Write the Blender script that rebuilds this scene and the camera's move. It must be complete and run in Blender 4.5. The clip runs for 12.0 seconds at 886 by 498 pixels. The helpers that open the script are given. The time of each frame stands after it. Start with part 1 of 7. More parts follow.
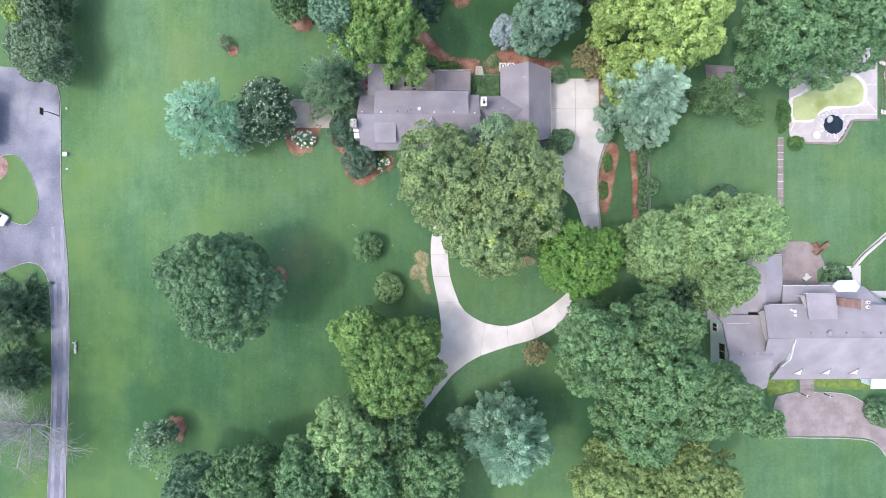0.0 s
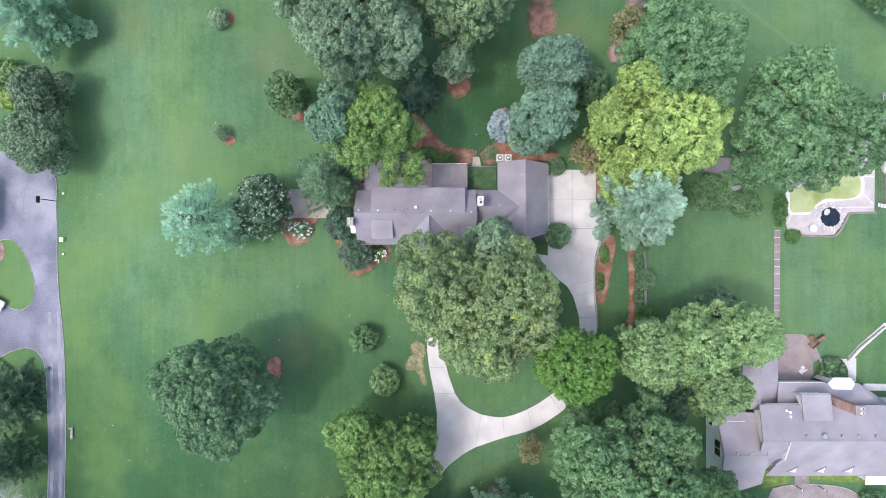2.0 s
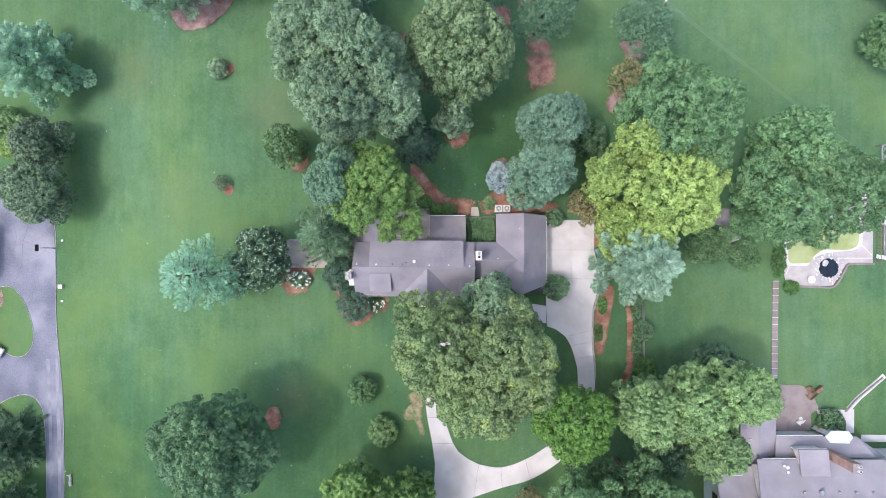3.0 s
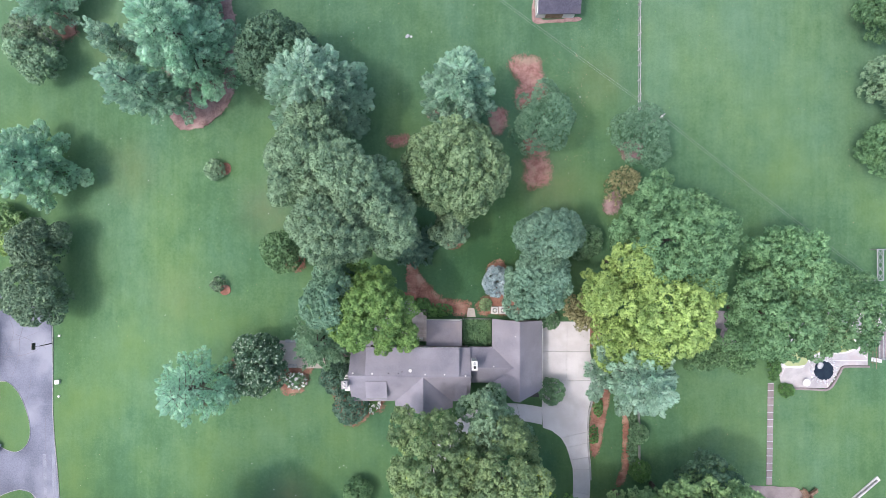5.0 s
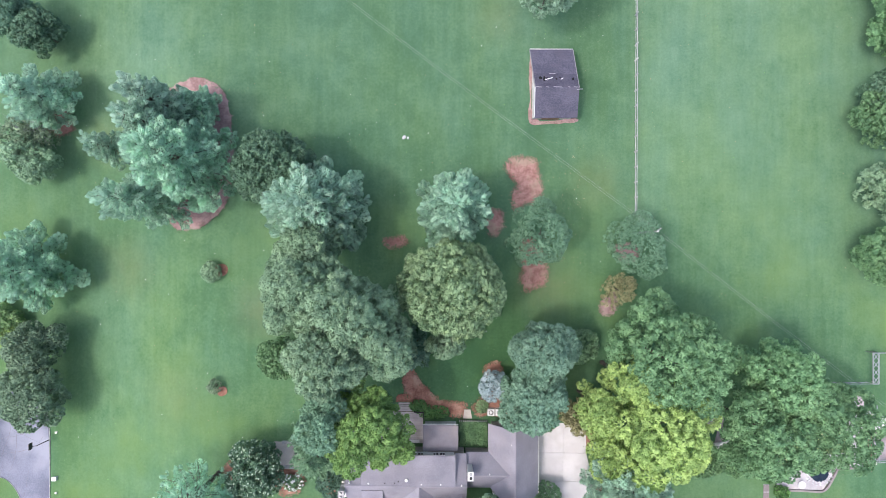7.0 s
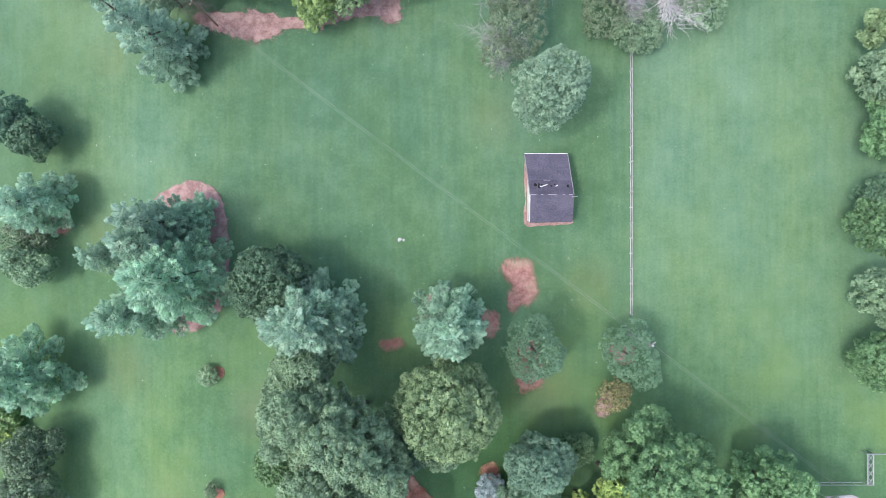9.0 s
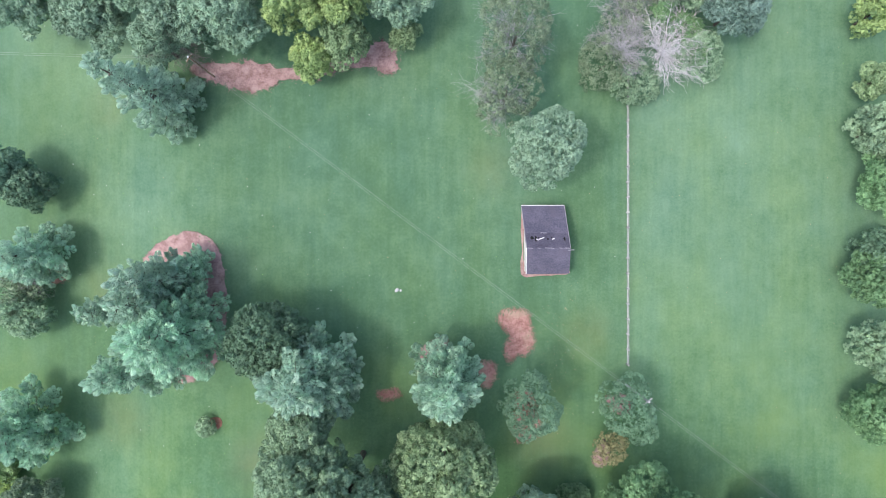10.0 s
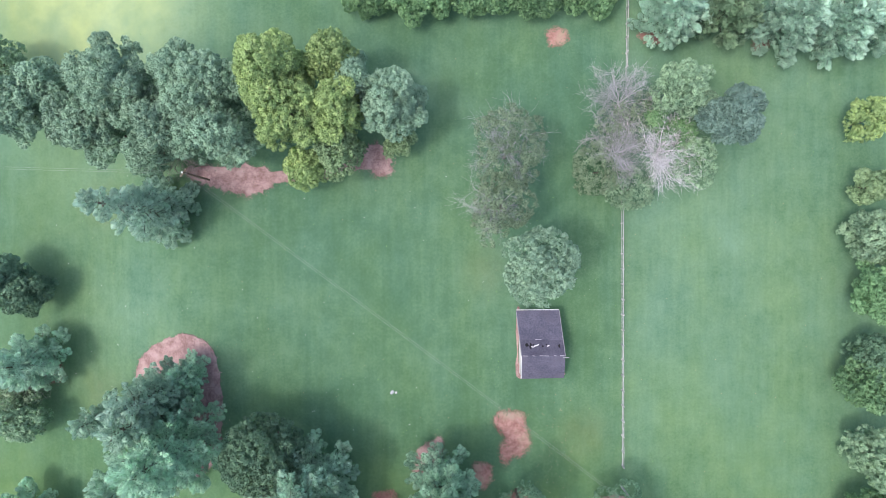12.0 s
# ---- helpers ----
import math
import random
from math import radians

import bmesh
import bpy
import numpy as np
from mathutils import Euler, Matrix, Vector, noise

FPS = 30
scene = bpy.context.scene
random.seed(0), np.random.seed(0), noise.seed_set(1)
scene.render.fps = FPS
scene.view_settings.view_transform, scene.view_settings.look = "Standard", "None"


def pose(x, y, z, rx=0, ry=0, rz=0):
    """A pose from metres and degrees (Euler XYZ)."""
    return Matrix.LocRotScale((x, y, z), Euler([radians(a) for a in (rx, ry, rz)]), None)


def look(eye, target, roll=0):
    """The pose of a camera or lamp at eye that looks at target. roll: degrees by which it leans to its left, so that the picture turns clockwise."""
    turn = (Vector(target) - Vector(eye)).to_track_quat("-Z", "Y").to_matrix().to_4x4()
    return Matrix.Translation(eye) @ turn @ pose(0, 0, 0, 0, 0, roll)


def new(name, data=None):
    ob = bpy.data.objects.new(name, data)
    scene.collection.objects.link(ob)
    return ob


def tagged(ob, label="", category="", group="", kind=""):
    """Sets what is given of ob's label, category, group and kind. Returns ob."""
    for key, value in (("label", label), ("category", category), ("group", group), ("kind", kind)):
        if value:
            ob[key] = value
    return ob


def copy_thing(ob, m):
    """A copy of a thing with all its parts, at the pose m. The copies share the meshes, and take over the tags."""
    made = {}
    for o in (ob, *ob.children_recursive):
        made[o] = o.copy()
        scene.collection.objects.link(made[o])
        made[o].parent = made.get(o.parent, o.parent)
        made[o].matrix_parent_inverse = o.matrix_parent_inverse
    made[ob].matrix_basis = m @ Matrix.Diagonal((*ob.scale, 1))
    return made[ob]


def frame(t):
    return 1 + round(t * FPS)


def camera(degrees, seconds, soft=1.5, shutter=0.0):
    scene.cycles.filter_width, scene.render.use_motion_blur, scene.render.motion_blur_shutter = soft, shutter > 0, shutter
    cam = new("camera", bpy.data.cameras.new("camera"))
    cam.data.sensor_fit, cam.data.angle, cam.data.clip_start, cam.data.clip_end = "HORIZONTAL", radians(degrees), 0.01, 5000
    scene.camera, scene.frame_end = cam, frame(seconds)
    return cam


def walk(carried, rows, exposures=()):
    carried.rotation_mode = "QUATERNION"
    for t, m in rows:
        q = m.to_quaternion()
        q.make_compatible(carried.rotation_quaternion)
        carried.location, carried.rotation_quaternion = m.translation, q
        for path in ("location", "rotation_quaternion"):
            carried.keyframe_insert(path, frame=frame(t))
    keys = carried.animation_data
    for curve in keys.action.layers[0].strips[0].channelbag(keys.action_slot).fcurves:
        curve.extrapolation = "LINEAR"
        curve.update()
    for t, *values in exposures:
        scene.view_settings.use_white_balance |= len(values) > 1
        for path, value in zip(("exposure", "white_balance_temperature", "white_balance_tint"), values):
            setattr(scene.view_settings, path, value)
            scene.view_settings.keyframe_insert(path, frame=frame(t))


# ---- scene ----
cam = camera(71.5, 12.0, soft=0.5)
# seconds, place in metres, turn in degrees: a drone some 90 m up that looks straight down and flies north
PATH = [
    (0, 0.284, -1.146, 89.052, 0.829, 0.173, -0.391),
    (0.5, 0.332, 2.252, 89.098, 0.701, 0.103, -0.367),
    (1, 0.485, 5.635, 89.113, 0.639, 0.112, -0.271),
    (1.5, 0.645, 9.025, 89.141, 0.506, 0.139, -0.227),
    (2, 0.753, 12.573, 89.208, 0.473, 0.112, -0.161),
    (2.5, 0.876, 16.203, 89.278, 0.451, 0.127, -0.101),
    (3, 1.038, 19.897, 89.317, 0.425, 0.138, -0.031),
    (5, 1.447, 34.608, 89.608, 0.399, 0.075, 0.177),
    (5.5, 1.539, 38.335, 89.661, 0.342, 0.060, 0.206),
    (6, 1.621, 42.109, 89.751, 0.299, 0.046, 0.246),
    (6.5, 1.738, 45.922, 89.770, 0.231, 0.032, 0.223),
    (7, 1.841, 49.741, 89.756, 0.169, 0.034, 0.229),
    (9, 2.365, 64.955, 90.027, -0.037, -0.007, -0.027),
    (9.5, 2.567, 68.738, 90.071, -0.081, -0.019, -0.072),
    (10, 2.764, 72.562, 90.143, -0.179, -0.037, -0.108),
    (10.5, 2.996, 76.397, 90.176, -0.284, -0.030, -0.152),
    (11, 3.259, 80.223, 90.180, -0.344, -0.002, -0.216),
    (11.5, 3.366, 84.018, 90.174, -0.348, -0.053, -0.244),
    (12, 3.453, 87.804, 90.189, -0.350, -0.093, -0.283),
]
walk(cam, [(t, pose(x, y, z, rx, ry, rz)) for t, x, y, z, rx, ry, rz in PATH],
     exposures=[(0, 1.24), (1.5, 1.22), (3, 1.14), (5.5, 1.18), (7, 1.28), (9.5, 1.33), (12, 1.27)])

# ---- light: thin high haze, a weak soft sun high in the south-west ----
SUN_FROM = Vector((-0.40, -0.13, 0.905)).normalized()
world = bpy.data.worlds.new("world")
scene.world = world
world.use_nodes = True
wn = world.node_tree
sky = wn.nodes.new("ShaderNodeTexSky")
sky.sky_type, sky.sun_disc = "NISHITA", False
sky.sun_elevation = math.asin(SUN_FROM.z)
sky.sun_rotation = math.atan2(SUN_FROM.x, SUN_FROM.y)
sky.air_density, sky.dust_density, sky.ozone_density = 1.0, 4.0, 1.0
wn.links.new(sky.outputs["Color"], wn.nodes["Background"].inputs["Color"])
wn.nodes["Background"].inputs["Strength"].default_value = 0.15
sun = new("sun", bpy.data.lights.new("sun", "SUN"))
sun.data.energy, sun.data.angle, sun.data.color = 0.58, radians(3.5), (1.0, 0.945, 0.975)
sun.matrix_world = look(SUN_FROM * 200, (0, 0, 0))


# ---- materials ----
def surface(name, dark, light, scale=1.0, rough=0.8, bump=0.3, fine=12.0, spread=0.0, metal=0.0, detail=6.0, grit=0.45, wear=None, wear_scale=0.35):
    """A procedural surface: two tones mixed by coarse and fine noise in metres, a third tone as wear, and a fine relief."""
    m = bpy.data.materials.new(name)
    m.use_nodes = True
    nt = m.node_tree
    n, ln = nt.nodes, nt.links
    b = n["Principled BSDF"]
    b.inputs["Roughness"].default_value, b.inputs["Metallic"].default_value = rough, metal
    b.inputs["Specular IOR Level"].default_value = 0.25
    geo = n.new("ShaderNodeNewGeometry")
    coarse, grain = n.new("ShaderNodeTexNoise"), n.new("ShaderNodeTexNoise")
    for tex, s in ((coarse, scale), (grain, fine)):
        tex.inputs["Scale"].default_value, tex.inputs["Detail"].default_value = s, detail
        ln.new(geo.outputs["Position"], tex.inputs["Vector"])
    add = n.new("ShaderNodeMath")
    add.operation = "MULTIPLY_ADD"
    add.inputs[1].default_value = grit
    ln.new(grain.outputs["Fac"], add.inputs[0])
    sub = n.new("ShaderNodeMath")
    sub.operation = "MULTIPLY_ADD"
    sub.inputs[1].default_value, sub.inputs[2].default_value = 1.0, -0.5 * grit
    ln.new(coarse.outputs["Fac"], sub.inputs[0])
    ln.new(sub.outputs[0], add.inputs[2])
    ramp = n.new("ShaderNodeValToRGB")
    ramp.color_ramp.elements[0].position, ramp.color_ramp.elements[1].position = 0.3, 0.7
    ramp.color_ramp.elements[0].color, ramp.color_ramp.elements[1].color = (*dark, 1), (*light, 1)
    ln.new(add.outputs[0], ramp.inputs["Fac"])
    out = ramp.outputs["Color"]
    if wear:
        worn = n.new("ShaderNodeTexNoise")
        worn.inputs["Scale"].default_value, worn.inputs["Detail"].default_value = wear_scale, 8
        ln.new(geo.outputs["Position"], worn.inputs["Vector"])
        wr = n.new("ShaderNodeValToRGB")
        wr.color_ramp.elements[0].position, wr.color_ramp.elements[1].position = 0.5, 0.72
        ln.new(worn.outputs["Fac"], wr.inputs["Fac"])
        mix = n.new("ShaderNodeMix")
        mix.data_type = "RGBA"
        ln.new(wr.outputs["Color"], mix.inputs["Factor"])
        ln.new(out, mix.inputs["A"])
        mix.inputs["B"].default_value = (*wear, 1)
        out = mix.outputs["Result"]
    if spread:
        info, hsv = n.new("ShaderNodeObjectInfo"), n.new("ShaderNodeHueSaturation")
        mr = n.new("ShaderNodeMapRange")
        mr.inputs["To Min"].default_value, mr.inputs["To Max"].default_value = 1 - spread, 1 + spread
        ln.new(info.outputs["Random"], mr.inputs["Value"])
        ln.new(mr.outputs["Result"], hsv.inputs["Value"])
        ln.new(out, hsv.inputs["Color"])
        out = hsv.outputs["Color"]
    ln.new(out, b.inputs["Base Color"])
    if bump:
        bp = n.new("ShaderNodeBump")
        bp.inputs["Strength"].default_value, bp.inputs["Distance"].default_value = bump, 0.05
        ln.new(grain.outputs["Fac"], bp.inputs["Height"])
        ln.new(bp.outputs["Normal"], b.inputs["Normal"])
    return m


def foliage(name, dark, light, through_=0.25, patch=0.45, tip=None):
    """Leaves: each leaf has its own tone, limbs and sprays of the crown drift in tone, some light passes through."""
    dark = (1.10 * dark[0], 1.08 * dark[1], 1.16 * dark[2])
    light = (1.16 * light[0], 1.15 * light[1], 1.26 * light[2])
    m = bpy.data.materials.new(name)
    m.use_nodes = True
    nt = m.node_tree
    n, ln = nt.nodes, nt.links
    b = n["Principled BSDF"]
    b.inputs["Roughness"].default_value = 0.55
    b.inputs["Specular IOR Level"].default_value = 0.35
    geo, info = n.new("ShaderNodeNewGeometry"), n.new("ShaderNodeObjectInfo")
    tex = n.new("ShaderNodeTexNoise")
    tex.inputs["Scale"].default_value, tex.inputs["Detail"].default_value = patch, 3
    ln.new(geo.outputs["Position"], tex.inputs["Vector"])
    a = n.new("ShaderNodeMath")
    a.operation = "MULTIPLY_ADD"
    a.inputs[1].default_value = 0.16
    ln.new(geo.outputs["Random Per Island"], a.inputs[0])
    s = n.new("ShaderNodeMath")
    s.operation = "MULTIPLY_ADD"
    s.inputs[1].default_value, s.inputs[2].default_value = 1.1, -0.455
    ln.new(tex.outputs["Fac"], s.inputs[0])
    own = n.new("ShaderNodeAttribute")
    own.attribute_name = "tone"
    g = n.new("ShaderNodeMath")
    g.operation = "MULTIPLY_ADD"
    g.inputs[1].default_value = 0.34
    ln.new(own.outputs["Fac"], g.inputs[0])
    ln.new(s.outputs[0], g.inputs[2])
    spray = n.new("ShaderNodeTexNoise")
    spray.inputs["Scale"].default_value, spray.inputs["Detail"].default_value = 1.5, 1
    ln.new(geo.outputs["Position"], spray.inputs["Vector"])
    t = n.new("ShaderNodeMath")
    t.operation = "MULTIPLY_ADD"
    t.inputs[1].default_value = 0.36
    ln.new(spray.outputs["Fac"], t.inputs[0])
    ln.new(g.outputs[0], t.inputs[2])
    ln.new(t.outputs[0], a.inputs[2])
    ramp = n.new("ShaderNodeValToRGB")
    ramp.color_ramp.elements[0].position, ramp.color_ramp.elements[1].position = 0.1, 0.85
    ramp.color_ramp.elements[0].color, ramp.color_ramp.elements[1].color = (*dark, 1), (*light, 1)
    if tip:
        e = ramp.color_ramp.elements.new(0.97)
        e.color = (*tip, 1)
    ln.new(a.outputs[0], ramp.inputs["Fac"])
    hsv, mr = n.new("ShaderNodeHueSaturation"), n.new("ShaderNodeMapRange")
    mr.inputs["To Min"].default_value, mr.inputs["To Max"].default_value = 0.85, 1.15
    ln.new(info.outputs["Random"], mr.inputs["Value"])
    ln.new(mr.outputs["Result"], hsv.inputs["Value"])
    ln.new(ramp.outputs["Color"], hsv.inputs["Color"])
    ln.new(hsv.outputs["Color"], b.inputs["Base Color"])
    tr, mix = n.new("ShaderNodeBsdfTranslucent"), n.new("ShaderNodeMixShader")
    ln.new(hsv.outputs["Color"], tr.inputs["Color"])
    mix.inputs["Fac"].default_value = through_
    ln.new(b.outputs[0], mix.inputs[1])
    ln.new(tr.outputs[0], mix.inputs[2])
    ln.new(mix.outputs[0], n["Material Output"].inputs["Surface"])
    return m


LEAF = {
    "mint": foliage("leaf_mint", (0.205, 0.375, 0.250), (0.470, 0.680, 0.485), through_=0.4),
    "fleck": foliage("leaf_fleck", (0.22, 0.33, 0.21), (0.40, 0.50, 0.36), through_=0.1),
    "gold": foliage("leaf_gold", (0.096, 0.182, 0.068), (0.365, 0.490, 0.182), tip=(0.42, 0.46, 0.20)),
    "teal": foliage("leaf_teal", (0.074, 0.162, 0.104), (0.250, 0.410, 0.275)),
    "maple": foliage("leaf_maple", (0.050, 0.118, 0.060), (0.205, 0.355, 0.178)),
    "oak": foliage("leaf_oak", (0.076, 0.142, 0.066), (0.290, 0.402, 0.168), tip=(0.50, 0.58, 0.11)),
    "lime": foliage("leaf_lime", (0.112, 0.215, 0.062), (0.425, 0.575, 0.180)),
    "leafy": foliage("leaf_leafy", (0.085, 0.190, 0.055), (0.272, 0.440, 0.132)),
    "lush": foliage("leaf_lush", (0.085, 0.200, 0.062), (0.290, 0.470, 0.150)),
    "bright": foliage("leaf_bright", (0.070, 0.190, 0.045), (0.225, 0.430, 0.105)),
    "locust": foliage("leaf_locust", (0.085, 0.182, 0.074), (0.320, 0.475, 0.205)),
    "elm": foliage("leaf_elm", (0.055, 0.138, 0.060), (0.195, 0.342, 0.150)),
    "ash": foliage("leaf_ash", (0.052, 0.138, 0.060), (0.222, 0.395, 0.180)),
    "grey": foliage("leaf_grey", (0.080, 0.160, 0.092), (0.318, 0.468, 0.272)),
    "olive": foliage("leaf_olive", (0.086, 0.164, 0.076), (0.305, 0.435, 0.215)),
    "deep": foliage("leaf_deep", (0.052, 0.115, 0.070), (0.155, 0.275, 0.155)),
    # paler green with the northern haze mixed into the leaf colour
    "haze": foliage("leaf_haze", (0.118, 0.215, 0.138), (0.300, 0.448, 0.290)),
    "sheer": foliage("leaf_sheer", (0.085, 0.175, 0.100), (0.208, 0.355, 0.212), through_=0.4),
    "blue": foliage("leaf_blue", (0.074, 0.162, 0.098), (0.230, 0.395, 0.245)),
    "pine": foliage("leaf_pine", (0.180, 0.322, 0.216), (0.495, 0.695, 0.502), patch=0.5, through_=0.40),
    "pale": foliage("leaf_pale", (0.200, 0.335, 0.230), (0.520, 0.700, 0.530), patch=0.5, through_=0.40),
    "spruce": foliage("leaf_spruce", (0.055, 0.125, 0.085), (0.185, 0.325, 0.215), patch=0.8, through_=0.45),
    "silver": foliage("leaf_silver", (0.245, 0.360, 0.350), (0.520, 0.645, 0.640), patch=0.8),
    "rust": foliage("leaf_rust", (0.130, 0.140, 0.068), (0.315, 0.305, 0.150)),
    "thin": foliage("leaf_thin", (0.088, 0.142, 0.080), (0.220, 0.300, 0.178)),
    "hemlock": foliage("leaf_hemlock", (0.070, 0.150, 0.080), (0.245, 0.405, 0.225), patch=0.8, through_=0.4),
    "slate": foliage("leaf_slate", (0.085, 0.165, 0.125), (0.235, 0.370, 0.285)),
    "yew": foliage("leaf_yew", (0.075, 0.140, 0.082), (0.265, 0.385, 0.225)),
    "box": foliage("leaf_box", (0.050, 0.138, 0.042), (0.150, 0.300, 0.090)),
    "petal": foliage("petal", (0.65, 0.68, 0.60), (0.85, 0.86, 0.80), through_=0.1),
}
BARK = surface("bark", (0.060, 0.050, 0.042), (0.150, 0.125, 0.105), 2.0, 0.9, 0.8, 18)
DEAD = surface("dead_wood", (0.32, 0.32, 0.33), (0.60, 0.60, 0.61), 2.0, 0.9, 0.5, 15)
BLEACHED = surface("bleached_limbs", (0.42, 0.42, 0.43), (0.68, 0.68, 0.69), 2.0, 0.9, 0.4, 15)
BROWNTWIG = surface("brown_twigs", (0.20, 0.17, 0.155), (0.34, 0.30, 0.28), 0.6, 0.9, 0.3, 15)
TWIG = surface("grey_twigs", (0.27, 0.27, 0.285), (0.44, 0.44, 0.455), 0.6, 0.9, 0.3, 15)
MULCH = surface("mulch", (0.190, 0.115, 0.110), (0.365, 0.250, 0.242), 0.8, 0.95, 0.8, 5, grit=0.8, wear=(0.415, 0.300, 0.285), wear_scale=0.6)
MULCH_RED = surface("red_mulch", (0.180, 0.085, 0.062), (0.330, 0.175, 0.132), 0.8, 0.95, 0.8, 5, grit=0.8, wear=(0.400, 0.265, 0.205), wear_scale=0.6)
SOIL = surface("bare_soil", (0.225, 0.112, 0.095), (0.385, 0.225, 0.195), 1.1, 0.95, 0.6, 5, grit=0.8, wear=(0.340, 0.260, 0.195), wear_scale=0.5)
CONCRETE = surface("concrete", (0.50, 0.49, 0.505), (0.63, 0.62, 0.635), 0.35, 0.85, 0.15, 9, spread=0.035, wear=(0.50, 0.49, 0.49), wear_scale=0.5)
ASPHALT = surface("asphalt", (0.120, 0.128, 0.172), (0.215, 0.226, 0.285), 0.22, 0.85, 0.25, 5, grit=0.55, wear=(0.285, 0.295, 0.352), wear_scale=0.16)
ASPHALT_WORN = surface("worn_asphalt", (0.190, 0.200, 0.245), (0.300, 0.310, 0.365), 0.5, 0.85, 0.2, 6, grit=0.6)
ASPHALT_DARK = surface("asphalt_seal", (0.045, 0.047, 0.058), (0.085, 0.088, 0.100), 0.6, 0.8, 0.2, 8)
EDGE = surface("kerb_stone", (0.26, 0.26, 0.26), (0.44, 0.43, 0.43), 2.0, 0.9, 0.3, 6)
SHINGLE = surface("asphalt_shingle", (0.205, 0.198, 0.238), (0.305, 0.295, 0.345), 0.35, 0.9, 0.5, 8, grit=0.5, wear=(0.258, 0.246, 0.284), wear_scale=0.25)
SHINGLE_PALE = surface("pale_shingle", (0.262, 0.252, 0.294), (0.360, 0.346, 0.396), 0.35, 0.9, 0.5, 8, grit=0.5, wear=(0.292, 0.278, 0.300), wear_scale=0.25)
SHINGLE_DARK = surface("dark_shingle", (0.066, 0.066, 0.098), (0.115, 0.112, 0.155), 0.5, 0.85, 0.6, 5, grit=1.1, wear=(0.098, 0.092, 0.125), wear_scale=0.4)
SHINGLE_BAND = surface("newer_dark_shingle", (0.050, 0.049, 0.074), (0.088, 0.084, 0.118), 0.5, 0.85, 0.6, 5, grit=1.0)
MEMBRANE = surface("flat_roof_felt", (0.150, 0.142, 0.168), (0.215, 0.204, 0.234), 0.5, 0.8, 0.2, 6, wear=(0.22, 0.20, 0.21))
WHITE = surface("white_paint", (0.55, 0.55, 0.56), (0.70, 0.70, 0.70), 1.2, 0.6, 0.1, 10)
SIDING = surface("pale_blue_siding", (0.64, 0.78, 0.90), (0.72, 0.84, 0.93), 1.0, 0.6, 0.1, 10)
STONE_WALL = surface("stone_wall", (0.25, 0.23, 0.21), (0.42, 0.39, 0.36), 1.5, 0.9, 0.5, 8)
CHIMBRICK = surface("faded_brick", (0.30, 0.185, 0.165), (0.44, 0.30, 0.28), 1.5, 0.9, 0.4, 10, wear=(0.46, 0.36, 0.34), wear_scale=0.9)
BRICK = surface("brick", (0.24, 0.10, 0.075), (0.40, 0.19, 0.14), 1.5, 0.9, 0.4, 10, spread=0.15)
PAVER = surface("paver", (0.205, 0.172, 0.180), (0.310, 0.270, 0.275), 0.6, 0.9, 0.4, 9, spread=0.08, wear=(0.30, 0.26, 0.25))
COVER = surface("ground_cover", (0.085, 0.155, 0.035), (0.195, 0.270, 0.070), 1.6, 0.9, 0.6, 9, grit=0.9, wear=(0.12, 0.15, 0.07), wear_scale=0.7)
PINKDRIVE = surface("exposed_aggregate", (0.205, 0.180, 0.188), (0.285, 0.255, 0.265), 0.5, 0.9, 0.4, 6, grit=0.8, wear=(0.31, 0.28, 0.29), wear_scale=0.7)
TANPATIO = surface("tan_concrete", (0.400, 0.360, 0.320), (0.520, 0.480, 0.440), 0.4, 0.9, 0.2, 8, spread=0.05, wear=(0.34, 0.31, 0.28))
DECK = surface("deck_boards", (0.335, 0.305, 0.305), (0.440, 0.405, 0.405), 1.0, 0.85, 0.3, 10, spread=0.08)
WOOD = surface("weathered_wood", (0.30, 0.30, 0.31), (0.48, 0.48, 0.48), 2.0, 0.9, 0.5, 14, spread=0.15)
BROWNWOOD = surface("brown_wood", (0.15, 0.10, 0.07), (0.30, 0.21, 0.16), 2.0, 0.85, 0.4, 14)
ROCK = surface("pale_rock", (0.38, 0.38, 0.42), (0.68, 0.68, 0.72), 1.5, 0.85, 0.5, 8, spread=0.2)
POOLDECK = surface("pool_deck", (0.36, 0.34, 0.36), (0.52, 0.50, 0.51), 0.6, 0.85, 0.2, 8, wear=(0.44, 0.37, 0.37), wear_scale=0.5)
ALGAE = surface("algae_water", (0.34, 0.40, 0.190), (0.43, 0.49, 0.265), 0.35, 0.25, 0.05, 4, wear=(0.24, 0.30, 0.10), wear_scale=0.3)
GUTTER = surface("dull_gutter", (0.19, 0.19, 0.21), (0.28, 0.28, 0.30), 2.0, 0.6, 0.1, 10)
METAL = surface("grey_metal", (0.30, 0.31, 0.32), (0.46, 0.47, 0.48), 3.0, 0.45, 0.1, 14, metal=0.7)
DARKMETAL = surface("dark_metal", (0.035, 0.035, 0.038), (0.075, 0.075, 0.08), 3.0, 0.5, 0.1, 14, metal=0.5)
ORANGE = surface("orange_wood", (0.36, 0.19, 0.08), (0.50, 0.29, 0.14), 3.0, 0.8, 0.3, 14)
STRAW = surface("straw", (0.17, 0.17, 0.09), (0.36, 0.32, 0.21), 0.9, 0.95, 0.6, 6, grit=0.9, wear=(0.10, 0.17, 0.075), wear_scale=0.8)
REDCLOTH = surface("red_cloth", (0.24, 0.03, 0.03), (0.38, 0.06, 0.05), 3.0, 0.8, 0.2, 14)
